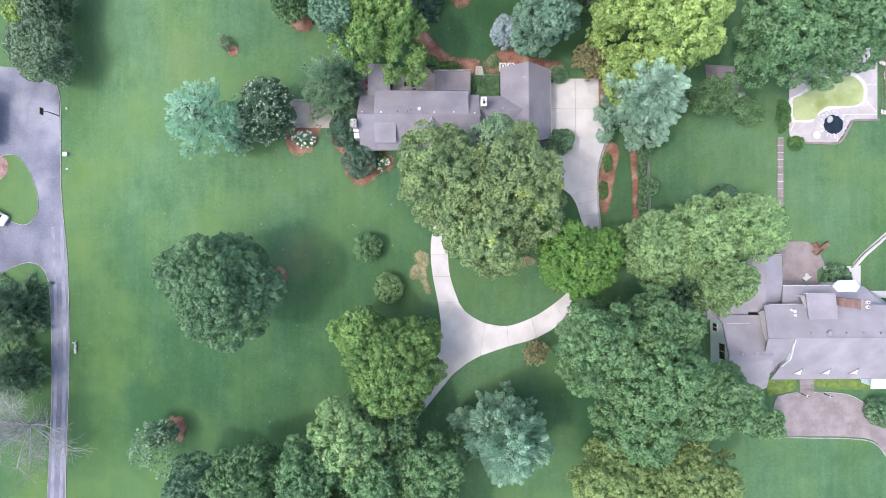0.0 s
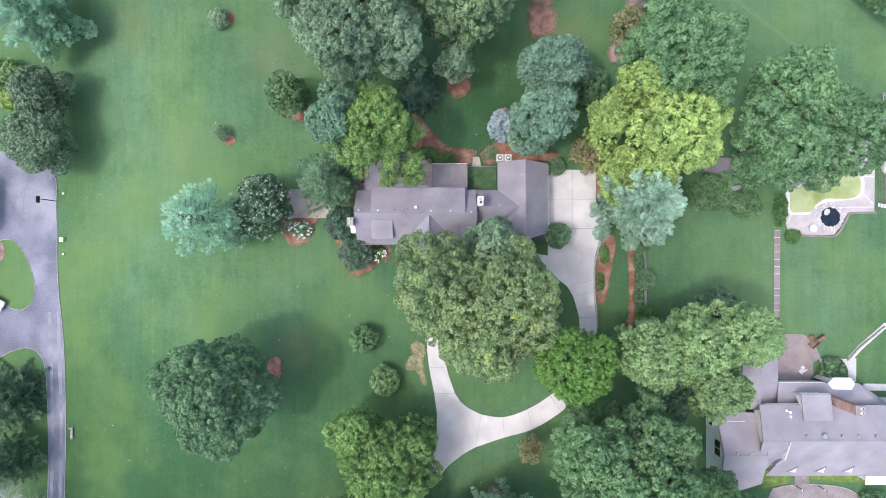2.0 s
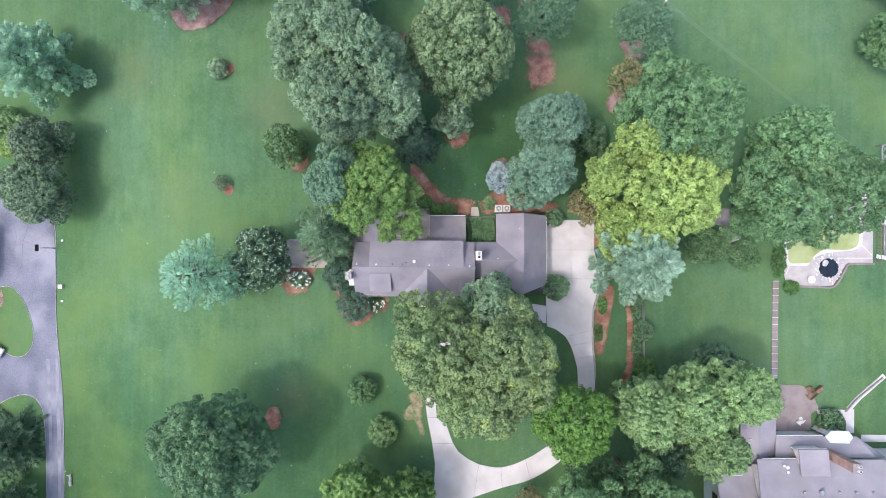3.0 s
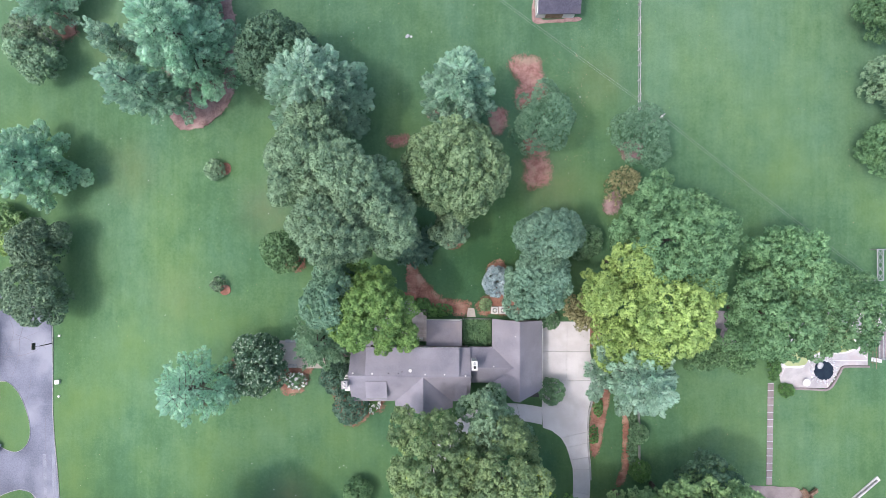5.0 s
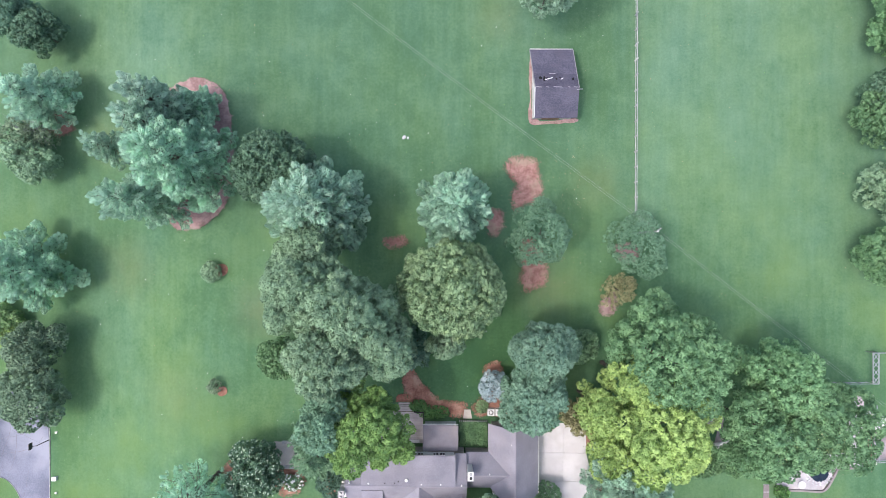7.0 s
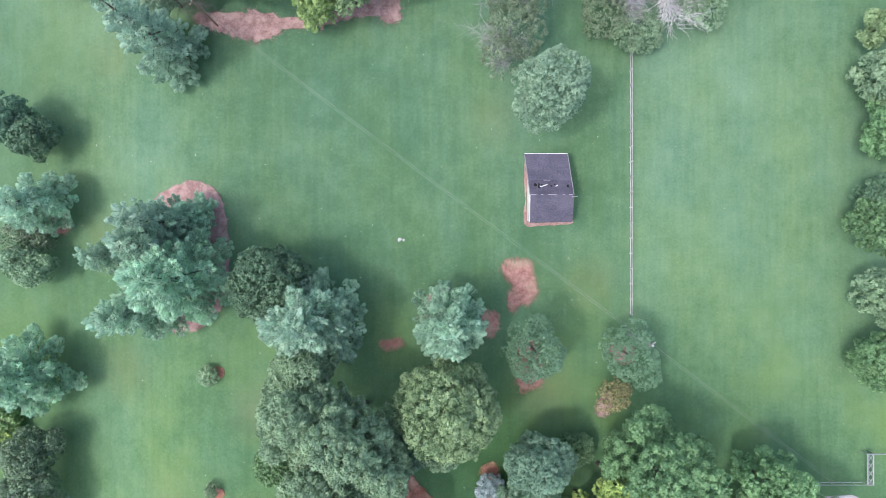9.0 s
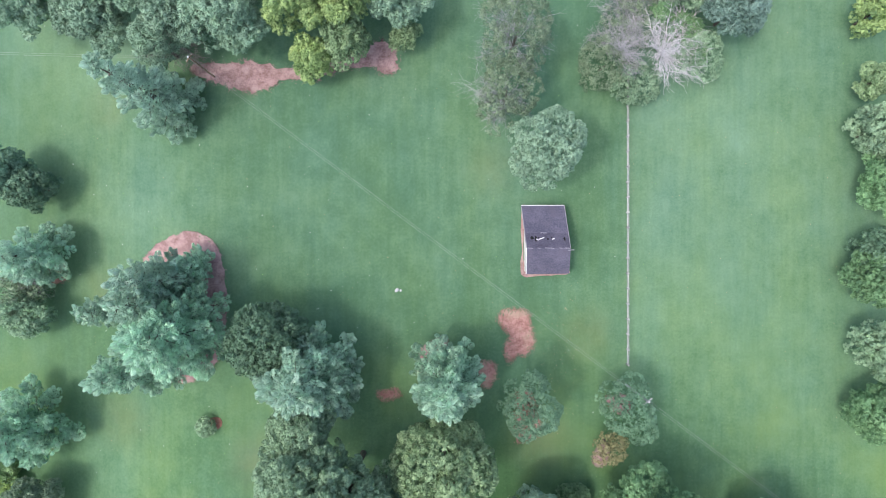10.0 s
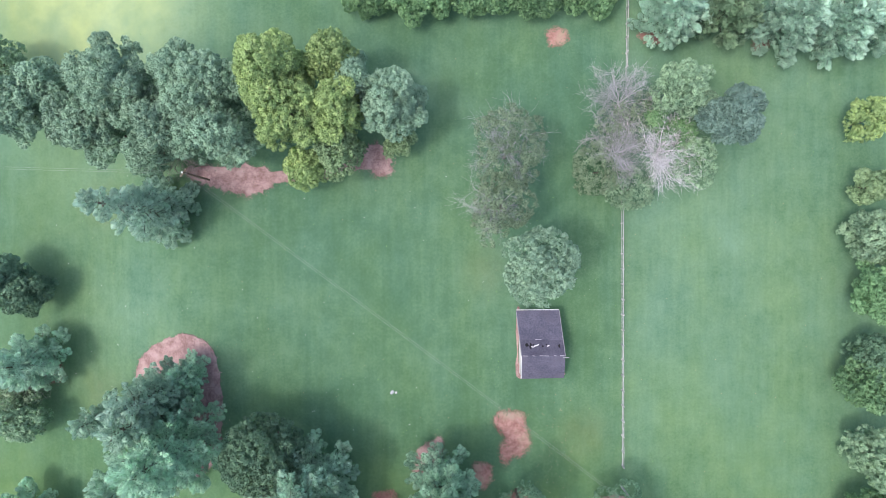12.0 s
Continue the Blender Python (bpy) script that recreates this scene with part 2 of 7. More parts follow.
CARPAINT = surface("white_car_paint", (0.66, 0.66, 0.67), (0.74, 0.74, 0.75), 0.5, 0.25, 0.0, 4)
BLUEPAINT = surface("blue_paint", (0.02, 0.10, 0.42), (0.04, 0.16, 0.55), 1.0, 0.35, 0.0, 6)
CABLE = surface("cable", (0.22, 0.25, 0.23), (0.32, 0.35, 0.33), 2.0, 0.5, 0.0, 8)
BLACK = surface("hole_black", (0.006, 0.006, 0.008), (0.014, 0.014, 0.017), 2.0, 0.95, 0.0, 8)
GLASS = surface("window_glass", (0.02, 0.025, 0.03), (0.045, 0.05, 0.06), 0.8, 0.08, 0.0, 4)
WATER = surface("dark_water", (0.012, 0.020, 0.034), (0.022, 0.034, 0.050), 0.8, 0.06, 0.03, 3)


def lawn_material():
    """Mown grass: broad pale and dark drifts, fine blade grain, faint mowing stripes; the meadow east of the fence is paler."""
    m = bpy.data.materials.new("mown_grass")
    m.use_nodes = True
    nt = m.node_tree
    n, ln = nt.nodes, nt.links
    b = n["Principled BSDF"]
    b.inputs["Roughness"].default_value = 0.9
    b.inputs["Specular IOR Level"].default_value = 0.0
    geo = n.new("ShaderNodeNewGeometry")

    def noise_at(s, d, rough=0.55, stretch=(1, 1, 1)):
        mp, t = n.new("ShaderNodeMapping"), n.new("ShaderNodeTexNoise")
        mp.inputs["Scale"].default_value = stretch
        ln.new(geo.outputs["Position"], mp.inputs["Vector"])
        ln.new(mp.outputs["Vector"], t.inputs["Vector"])
        t.inputs["Scale"].default_value, t.inputs["Detail"].default_value, t.inputs["Roughness"].default_value = s, d, rough
        return t.outputs["Fac"]

    def math_(op, a, bb, c=None):
        q = n.new("ShaderNodeMath")
        q.operation = op
        for i, v in enumerate((a, bb, c)):
            if v is None:
                continue
            if isinstance(v, (int, float)):
                q.inputs[i].default_value = v
            else:
                ln.new(v, q.inputs[i])
        return q.outputs[0]

    broad = noise_at(0.035, 4)
    mid = noise_at(0.22, 5)
    fine = noise_at(2.6, 6, 0.7)
    blade = noise_at(9.0, 4, 0.7)
    rows_ = noise_at(0.85, 4, 0.6, (1, 0.22, 1))
    v = math_("MULTIPLY_ADD", broad, 0.5, -0.225)
    v = math_("MULTIPLY_ADD", mid, 0.32, math_("ADD", v, 0.015))
    v = math_("MULTIPLY_ADD", fine, 0.44, math_("ADD", v, 0.05))
    v = math_("MULTIPLY_ADD", blade, 0.36, v)
    v = math_("MULTIPLY_ADD", rows_, 0.17, math_("ADD", v, -0.065))
    mown = noise_at(1.5, 2, 0.5, (1, 0.045, 1))
    v = math_("MULTIPLY_ADD", mown, 0.13, math_("ADD", v, -0.065))
    mottle = noise_at(0.7, 3, 0.5)
    v = math_("MULTIPLY_ADD", mottle, 0.15, math_("ADD", v, -0.075))
    xyz = n.new("ShaderNodeSeparateXYZ")
    ln.new(geo.outputs["Position"], xyz.inputs["Vector"])

    def step(axis, lo, hi):
        mr = n.new("ShaderNodeMapRange")
        mr.interpolation_type = "SMOOTHSTEP"
        mr.inputs["From Min"].default_value, mr.inputs["From Max"].default_value = lo, hi
        ln.new(xyz.outputs[axis], mr.inputs["Value"])
        return mr.outputs["Result"]

    meadow = math_("MULTIPLY", step("X", 28.5, 31.0), step("Y", 40.0, 56.0))
    v = math_("MULTIPLY_ADD", meadow, 0.11, v)
    # paler turf in the north-west, darker turf in front of the house
    # the (23, -23) zone paints in the shade of the trees there
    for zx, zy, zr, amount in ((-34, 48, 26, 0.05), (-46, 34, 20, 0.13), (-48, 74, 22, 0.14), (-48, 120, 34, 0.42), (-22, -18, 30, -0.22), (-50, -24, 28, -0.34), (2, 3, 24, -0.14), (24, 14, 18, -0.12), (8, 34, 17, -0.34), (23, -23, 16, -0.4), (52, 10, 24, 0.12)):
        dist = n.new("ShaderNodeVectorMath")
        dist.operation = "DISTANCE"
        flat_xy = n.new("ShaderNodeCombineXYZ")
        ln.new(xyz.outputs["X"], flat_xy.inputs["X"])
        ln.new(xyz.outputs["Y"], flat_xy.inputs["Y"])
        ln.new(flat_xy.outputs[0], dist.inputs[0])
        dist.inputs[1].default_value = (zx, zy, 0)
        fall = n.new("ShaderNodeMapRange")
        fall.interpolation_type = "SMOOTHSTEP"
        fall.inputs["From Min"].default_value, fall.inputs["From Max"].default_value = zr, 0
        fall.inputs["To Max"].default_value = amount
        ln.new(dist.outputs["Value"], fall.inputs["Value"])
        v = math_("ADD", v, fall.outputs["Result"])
    ramp = n.new("ShaderNodeValToRGB")
    cr = ramp.color_ramp
    cr.elements[0].position, cr.elements[1].position = 0.32, 1.02
    cr.elements[0].color, cr.elements[1].color = (0.039, 0.095, 0.054, 1), (0.146, 0.246, 0.158, 1)
    e = cr.elements.new(0.62)
    e.color = (0.071, 0.146, 0.087, 1)
    ln.new(v, ramp.inputs["Fac"])
    warm = n.new("ShaderNodeMix")
    warm.data_type = "RGBA"
    dry = n.new("ShaderNodeValToRGB")
    dry.color_ramp.elements[0].position, dry.color_ramp.elements[1].position = 0.46, 0.68
    ln.new(noise_at(0.07, 7), dry.inputs["Fac"])
    west = math_("SUBTRACT", 1.0, step("X", -58, -42))
    ln.new(math_("MINIMUM", math_("MULTIPLY_ADD", math_("MULTIPLY", dry.outputs["Color"], math_("MULTIPLY_ADD", step("Y", 45, 70), -0.42, 0.55)), 1.0, math_("MULTIPLY", west, 0.18)), 0.85), warm.inputs["Factor"])
    ln.new(ramp.outputs["Color"], warm.inputs["A"])
    warm.inputs["B"].default_value = (0.118, 0.196, 0.084, 1)
    # the lawns round the houses are a warmer green than the meadow
    south = n.new("ShaderNodeMix")
    south.data_type, south.blend_type = "RGBA", "MULTIPLY"
    ln.new(math_("SUBTRACT", 1.0, step("Y", 30, 90)), south.inputs["Factor"])
    ln.new(warm.outputs["Result"], south.inputs["A"])
    south.inputs["B"].default_value = (1.0, 1.02, 0.88, 1)
    # lighter turf on the slope above the asphalt drive
    slope = n.new("ShaderNodeVectorMath")
    slope.operation = "DISTANCE"
    ln.new(geo.outputs["Position"], slope.inputs[0])
    slope.inputs[1].default_value = (-50, 20, -2)
    reach = n.new("ShaderNodeMapRange")
    reach.interpolation_type = "SMOOTHSTEP"
    reach.inputs["From Min"].default_value, reach.inputs["From Max"].default_value = 27, 6
    ln.new(slope.outputs["Value"], reach.inputs["Value"])
    light = n.new("ShaderNodeMix")
    light.data_type, light.blend_type = "RGBA", "MULTIPLY"
    ln.new(reach.outputs["Result"], light.inputs["Factor"])
    ln.new(south.outputs["Result"], light.inputs["A"])
    light.inputs["B"].default_value = (1.07, 1.06, 1.03, 1)
    # a bleached, freshly mown patch in the far north-west
    spot = n.new("ShaderNodeVectorMath")
    spot.operation = "DISTANCE"
    ln.new(geo.outputs["Position"], spot.inputs[0])
    spot.inputs[1].default_value = (-50, 128, 0)
    near = n.new("ShaderNodeMapRange")
    near.interpolation_type = "SMOOTHSTEP"
    near.inputs["From Min"].default_value, near.inputs["From Max"].default_value, near.inputs["To Max"].default_value = 24, 4, 1.5
    ln.new(spot.outputs["Value"], near.inputs["Value"])
    pale = n.new("ShaderNodeMix")
    pale.data_type = "RGBA"
    ln.new(math_("MINIMUM", math_("MULTIPLY", near.outputs["Result"], noise_at(0.3, 5)), 0.9), pale.inputs["Factor"])
    ln.new(light.outputs["Result"], pale.inputs["A"])
    pale.inputs["B"].default_value = (0.33, 0.40, 0.20, 1)
    # thin, brownish turf under and beside some trees; part of it recolours their shadows
    browned = pale.outputs["Result"]
    # first spot lightens the maple's shadow by colour; (-46, 47) browns a tree's shadow
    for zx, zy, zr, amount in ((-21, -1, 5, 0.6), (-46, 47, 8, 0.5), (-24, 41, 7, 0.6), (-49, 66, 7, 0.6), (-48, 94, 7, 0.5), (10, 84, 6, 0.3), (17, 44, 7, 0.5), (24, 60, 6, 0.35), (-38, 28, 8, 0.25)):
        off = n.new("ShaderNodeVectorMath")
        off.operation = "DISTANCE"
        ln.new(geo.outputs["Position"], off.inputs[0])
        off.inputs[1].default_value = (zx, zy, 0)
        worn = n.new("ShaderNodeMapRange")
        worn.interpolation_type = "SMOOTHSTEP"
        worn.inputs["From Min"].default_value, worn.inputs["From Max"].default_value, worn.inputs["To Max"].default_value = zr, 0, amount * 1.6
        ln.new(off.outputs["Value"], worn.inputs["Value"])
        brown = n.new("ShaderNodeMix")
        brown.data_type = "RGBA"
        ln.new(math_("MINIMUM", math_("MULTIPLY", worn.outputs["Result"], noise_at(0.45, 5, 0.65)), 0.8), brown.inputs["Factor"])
        ln.new(browned, brown.inputs["A"])
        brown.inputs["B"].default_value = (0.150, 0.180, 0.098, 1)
        browned = brown.outputs["Result"]
    # drifts of bluer and of yellower grass
    hue = n.new("ShaderNodeMix")
    hue.data_type, hue.blend_type = "RGBA", "MULTIPLY"
    hue.inputs["Factor"].default_value = 1.0
    tint = n.new("ShaderNodeValToRGB")
    tint.color_ramp.elements[0].position, tint.color_ramp.elements[1].position = 0.36, 0.64
    tint.color_ramp.elements[0].color, tint.color_ramp.elements[1].color = (1.05, 1.01, 0.88, 1), (0.98, 1.0, 1.06, 1)
    ln.new(noise_at(0.06, 5, 0.6, (1.7, 0.7, 1)), tint.inputs["Fac"])
    ln.new(browned, hue.inputs["A"])
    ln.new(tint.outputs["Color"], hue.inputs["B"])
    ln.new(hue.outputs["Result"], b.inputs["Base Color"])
    bp = n.new("ShaderNodeBump")
    bp.inputs["Strength"].default_value, bp.inputs["Distance"].default_value = 0.6, 0.06
    ln.new(blade, bp.inputs["Height"])
    ln.new(bp.outputs["Normal"], b.inputs["Normal"])
    return m


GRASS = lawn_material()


# ---- builders ----
def ground_z(x, y=0.0):
    """The lawn is level and falls 3.9 m to the asphalt drive in the west."""
    u = min(max((-30 - x) / 26, 0), 1)
    return -3.9 * u * u * (3 - 2 * u)


def part(name, bm, material, parent=None, label="", smooth=False):
    me = bpy.data.meshes.new(name)
    bm.to_mesh(me)
    bm.free()
    return part_mesh(name, me, material, parent, label, smooth)


def part_mesh(name, me, material, parent=None, label="", smooth=False):
    if not me.materials:
        me.materials.append(material)
    if smooth:
        me.polygons.foreach_set("use_smooth", [True] * len(me.polygons))
    ob = new(name, me)
    if parent:
        ob.parent = parent
    if label:
        ob["label"] = label
    return ob


def thing(name, x, y, z, label, category, group="", turn=0, kind=""):
    ob = new(name)
    ob.matrix_basis = pose(x, y, z, 0, 0, turn)
    ob.empty_display_size = 0.2
    return tagged(ob, label, category, group, kind)


def box(bm, x0, x1, y0, y1, z0, z1, bevel=0.0):
    m = Matrix.LocRotScale(((x0 + x1) / 2, (y0 + y1) / 2, (z0 + z1) / 2), None, (x1 - x0, y1 - y0, z1 - z0))
    r = bmesh.ops.create_cube(bm, size=1, matrix=m)
    if bevel:
        es = {e for v in r["verts"] for e in v.link_edges}
        bmesh.ops.bevel(bm, geom=list(es), offset=bevel, segments=2, affect="EDGES", profile=0.6)
    return bm


def box_bm(*a, bevel=0.0):
    return box(bmesh.new(), *a, bevel=bevel)


def slab(pts, thick, bm=None):
    """A sheet of some thickness under the 3D outline pts."""
    bm = bm or bmesh.new()
    top = [bm.verts.new(p) for p in pts]
    low = [bm.verts.new((p[0], p[1], p[2] - thick)) for p in pts]
    n = len(pts)
    faces = [bm.faces.new(top), bm.faces.new(low[::-1])]
    for i in range(n):
        faces.append(bm.faces.new((top[i], low[i], low[(i + 1) % n], top[(i + 1) % n])))
    bmesh.ops.recalc_face_normals(bm, faces=faces)
    bmesh.ops.triangulate(bm, faces=faces[:2])
    return bm


def flat(pts, z, thick=0.1):
    return slab([(x, y, z) for x, y in pts], thick)


def rounded(pts, n=6, closed=True):
    """A smooth line through pts (Catmull-Rom)."""
    out, k = [], len(pts)
    for i in range(k if closed else k - 1):
        a, b, c, d = (Vector(pts[j % k] if closed else pts[min(max(j, 0), k - 1)]) for j in (i - 1, i, i + 1, i + 2))
        for s in range(n):
            t = s / n
            q = 0.5 * (2 * b + (c - a) * t + (2 * a - 5 * b + 4 * c - d) * t * t + (3 * b - a - 3 * c + d) * t ** 3)
            out.append(tuple(q))
    if not closed:
        out.append(tuple(pts[-1]))
    return out


def ragged(pts, amount, seed):
    """The outline with small uneven bites, as loose ground has."""
    out = []
    for x, y in pts:
        v = noise.noise_vector(Vector((x * 0.9, y * 0.9, seed))) + 0.7 * noise.noise_vector(Vector((x * 3.1, y * 3.1, seed)))
        out.append((x + amount * v.x, y + amount * v.y))
    return out


def tube(bm, line, r0, r1, sides=6):
    """A tapered round bar along the points of line."""
    line = [Vector(p) for p in line]
    rings = []
    for i, p in enumerate(line):
        d = (line[min(i + 1, len(line) - 1)] - line[max(i - 1, 0)]).normalized()
        a = d.orthogonal().normalized()
        b = d.cross(a)
        r = r0 + (r1 - r0) * i / (len(line) - 1)
        rings.append([bm.verts.new(p + r * (math.cos(2 * math.pi * k / sides) * a + math.sin(2 * math.pi * k / sides) * b)) for k in range(sides)])
    for u, w in zip(rings, rings[1:]):
        for k in range(sides):
            bm.faces.new((u[k], u[(k + 1) % sides], w[(k + 1) % sides], w[k]))
    bm.faces.new(rings[0][::-1])
    bm.faces.new(rings[-1])
    return bm


def tube_bm(line, r0, r1=None, sides=6):
    return tube(bmesh.new(), line, r0, r0 if r1 is None else r1, sides)


def disc(bm, x, y, z0, z1, r, sides=16, r1=None):
    return tube(bm, [(x, y, z0), (x, y, z1)], r, r if r1 is None else r1, sides)


def leaves(name, at, along, up, length, width, material, parent, label="", tone=None):
    """A mesh of many small pointed leaves: places, long axes and facings are arrays; tone is each spray's own shade of green."""
    n = len(at)
    along = along / np.maximum(np.linalg.norm(along, axis=1, keepdims=True), 1e-6)
    side = np.cross(up, along)
    side /= np.maximum(np.linalg.norm(side, axis=1, keepdims=True), 1e-6)
    nrm = np.cross(along, side)
    v = np.empty((n, 3, 3))
    v[:, 0] = at - along * length[:, None] * 0.4 + side * width[:, None] * 0.5
    v[:, 1] = at - along * length[:, None] * 0.4 - side * width[:, None] * 0.5
    v[:, 2] = at + along * length[:, None] * 0.6 - nrm * length[:, None] * 0.1
    me = bpy.data.meshes.new(name)
    me.vertices.add(3 * n)
    me.vertices.foreach_set("co", v.ravel())
    me.loops.add(3 * n)
    me.loops.foreach_set("vertex_index", np.arange(3 * n, dtype=np.int32))
    me.polygons.add(n)
    me.polygons.foreach_set("loop_start", np.arange(0, 3 * n, 3, dtype=np.int32))
    me.polygons.foreach_set("loop_total", np.full(n, 3, dtype=np.int32))
    me.update(calc_edges=True)
    shade = me.attributes.new("tone", "FLOAT", "FACE")
    shade.data.foreach_set("value", np.full(n, 0.5, dtype=np.float32) if tone is None else tone.astype(np.float32))
    return part_mesh(name, me, material, parent, label)


def unit(rng, n):
    d = rng.normal(size=(n, 3))
    return d / np.linalg.norm(d, axis=1, keepdims=True)


SEED = [11]


def seeded():
    SEED[0] += 1
    return np.random.default_rng(SEED[0])


def trunk_bm(rng, h, r, top, limbs, spread, low=0.3, lean=None):
    bm = bmesh.new()
    w = 0.012 * h + 0.05
    sway = rng.normal(size=2) * 0.15
    lean = lean or sway
    line = [(lean[0] * k * k, lean[1] * k * k, top * k) for k in (0, 0.12, 0.35, 0.6, 0.8, 1.0)]
    tube(bm, [(0, 0, -0.25), (0, 0, 0.02)], w * 1.6, w * 1.25, 8)
    tube(bm, line, w * 1.25, w * 0.25, 8)
    for i in range(limbs):
        a, u = 2.4 * i + rng.uniform(-0.3, 0.3), low + (0.9 - low) * (i + 0.5) / limbs
        p = Vector((lean[0] * u * u, lean[1] * u * u, top * u))
        q = Vector((math.cos(a), math.sin(a), 0)) * spread * r * rng.uniform(0.6, 0.9)
        mid = p + q * 0.5 + Vector((0, 0, 0.10 * h))
        end = p + q + Vector((0, 0, 0.13 * h))
        tube(bm, [p, mid, end], w * 0.5 * (1.1 - u), w * 0.12, 5)
    return bm


def crown(rng, cs, rs, puff, leaf, parent, size=1.0, dense=1.0, squash=(1.0, 1.0, 0.9), finger=1.0, rise=0.0, slim=0.85, name="crown", axis_xy=None, gilt=(), comb=False):
    """Foliage over a cluster of lobes (centres cs, radii rs): rounded or finger-shaped sprays sit close together on the outer face of the lobes."""
    k, squash = len(cs), np.array(squash)
    m = np.maximum((rs ** 2 / puff ** 2 * 9).astype(int), 8)
    owner = np.repeat(np.arange(k), m)
    d = unit(rng, len(owner))
    p = cs[owner] + d * rs[owner][:, None] * squash
    ok = d[:, 2] > -0.5
    for j in range(k):  # what lies inside another lobe is not on the outer face
        ok &= (np.sum(((p - cs[j]) / squash) ** 2, axis=1) > (0.90 * rs[j]) ** 2) | (owner == j)
    p, d, owner = p[ok], d[ok], owner[ok]
    cell = np.floor(p[:, :2] / (puff * 2.2)).astype(int)
    cell -= cell.min(axis=0)
    top = np.full(cell.max(axis=0) + 1, -99.0)
    np.maximum.at(top, (cell[:, 0], cell[:, 1]), p[:, 2])
    deep = top[cell[:, 0], cell[:, 1]] - p[:, 2]
    order = np.argsort(rng.random(len(p)) + (deep > 2.2) * 1.0)
    gap, kept = (puff * (1.28 if finger < 1.2 else 1.10)) ** 2, np.empty((0, 3))
    chosen = []
    for i in order:
        if deep[i] > 2.2 and rng.random() > 0.3:
            continue
        if len(chosen) and np.min(np.sum((kept[:len(chosen)] - p[i]) ** 2, axis=1)) < gap:
            continue
        if len(chosen) == len(kept):
            kept = np.concatenate([kept, np.empty((256, 3))])
        kept[len(chosen)] = p[i]
        chosen.append(i)
    chosen = np.array(chosen)
    if dense < 1:
        chosen = chosen[rng.random(len(chosen)) < 0.35 + 0.65 * dense]
    p, d = p[chosen], d[chosen]
    q = len(p)
    pr = puff * rng.uniform(0.72, 1.25, q)
    tone = np.clip(rng.normal(0.5, 0.24, q), 0, 1)
    for gx, gy, gr in gilt:  # boughs that are already turning
        tone += 1.1 * np.clip(1.6 - np.hypot(p[:, 0] - gx, p[:, 1] - gy) / gr, 0, 1) * rng.uniform(0.5, 1.0, q)
    if comb:  # needles point outwards and up
        mid = p[:, :2] - (np.mean(cs[:, :2], axis=0) if axis_xy is None else np.array(axis_xy))
        out_ = np.concatenate([mid / np.maximum(np.linalg.norm(mid, axis=1, keepdims=True), 0.3), np.zeros((q, 1))], 1)
        ax = out_ * 0.75 + d * 0.5 + np.array([0, 0, rise]) + rng.normal(size=(q, 3)) * 0.25
    else:
        ax = d + rng.normal(size=(q, 3)) * 0.3 + np.array([0, 0, 0.35])
    ax /= np.linalg.norm(ax, axis=1, keepdims=True)
    own_l = 0.29 * size
    count = np.maximum((pr ** 2 * 222 * finger * min(dense, 1.2) / size ** 2 / (slim / 0.85)).astype(int), 10)
    w = np.repeat(np.arange(q), count)
    n = len(w)
    e = unit(rng, n) + ax[w] * 0.55 + np.array([0, 0, 0.2])
    e /= np.linalg.norm(e, axis=1, keepdims=True)
    rad = pr[w] * np.where(rng.random(n) < 0.12, rng.uniform(0.2, 0.8, n), rng.uniform(0.86, 1.08, n))
    at = p[w] - ax[w] * (pr[w] * 0.25)[:, None] + e * rad[:, None] + ax[w] * (np.sum(e * ax[w], axis=1) * pr[w] * (finger - 1))[:, None]
    up = e + rng.normal(size=(n, 3)) * (0.12 if comb else 0.2)
    along = (ax[w] * 0.9 + e * 0.35 + rng.normal(size=(n, 3)) * 0.15) if comb else (ax[w] * (0.35 if finger < 1.2 else 0.7) + rng.normal(size=(n, 3)) * (0.7 if finger < 1.2 else 0.5))
    ln = rng.uniform(0.72, 1.25, n) * own_l
    wide = ln * rng.uniform(slim - 0.12, slim + 0.15, n)
    t = tone[w]
    # old, large leaves deep inside close the crown
    f = 26 if dense > 0.65 else 6
    o = unit(rng, k * f)
    at = np.concatenate([at, np.repeat(cs, f, axis=0) + o * np.repeat(rs, f)[:, None] * rng.uniform(0.3, 0.66, (k * f, 1)) * squash])
    up, along = np.concatenate([up, o]), np.concatenate([along, rng.normal(size=(k * f, 3))])
    big = np.minimum(np.repeat(rs, f) * 0.48, 0.55 if dense > 0.65 else 0.3) * rng.uniform(0.6, 1.0, k * f)
    ln, wide, t = np.concatenate([ln, big]), np.concatenate([wide, big * 0.9]), np.concatenate([t, np.full(k * f, 0.4)])
    leaves(name, at, along, up, ln, wide, LEAF[leaf], parent, tone=t)
    return p, ax, pr


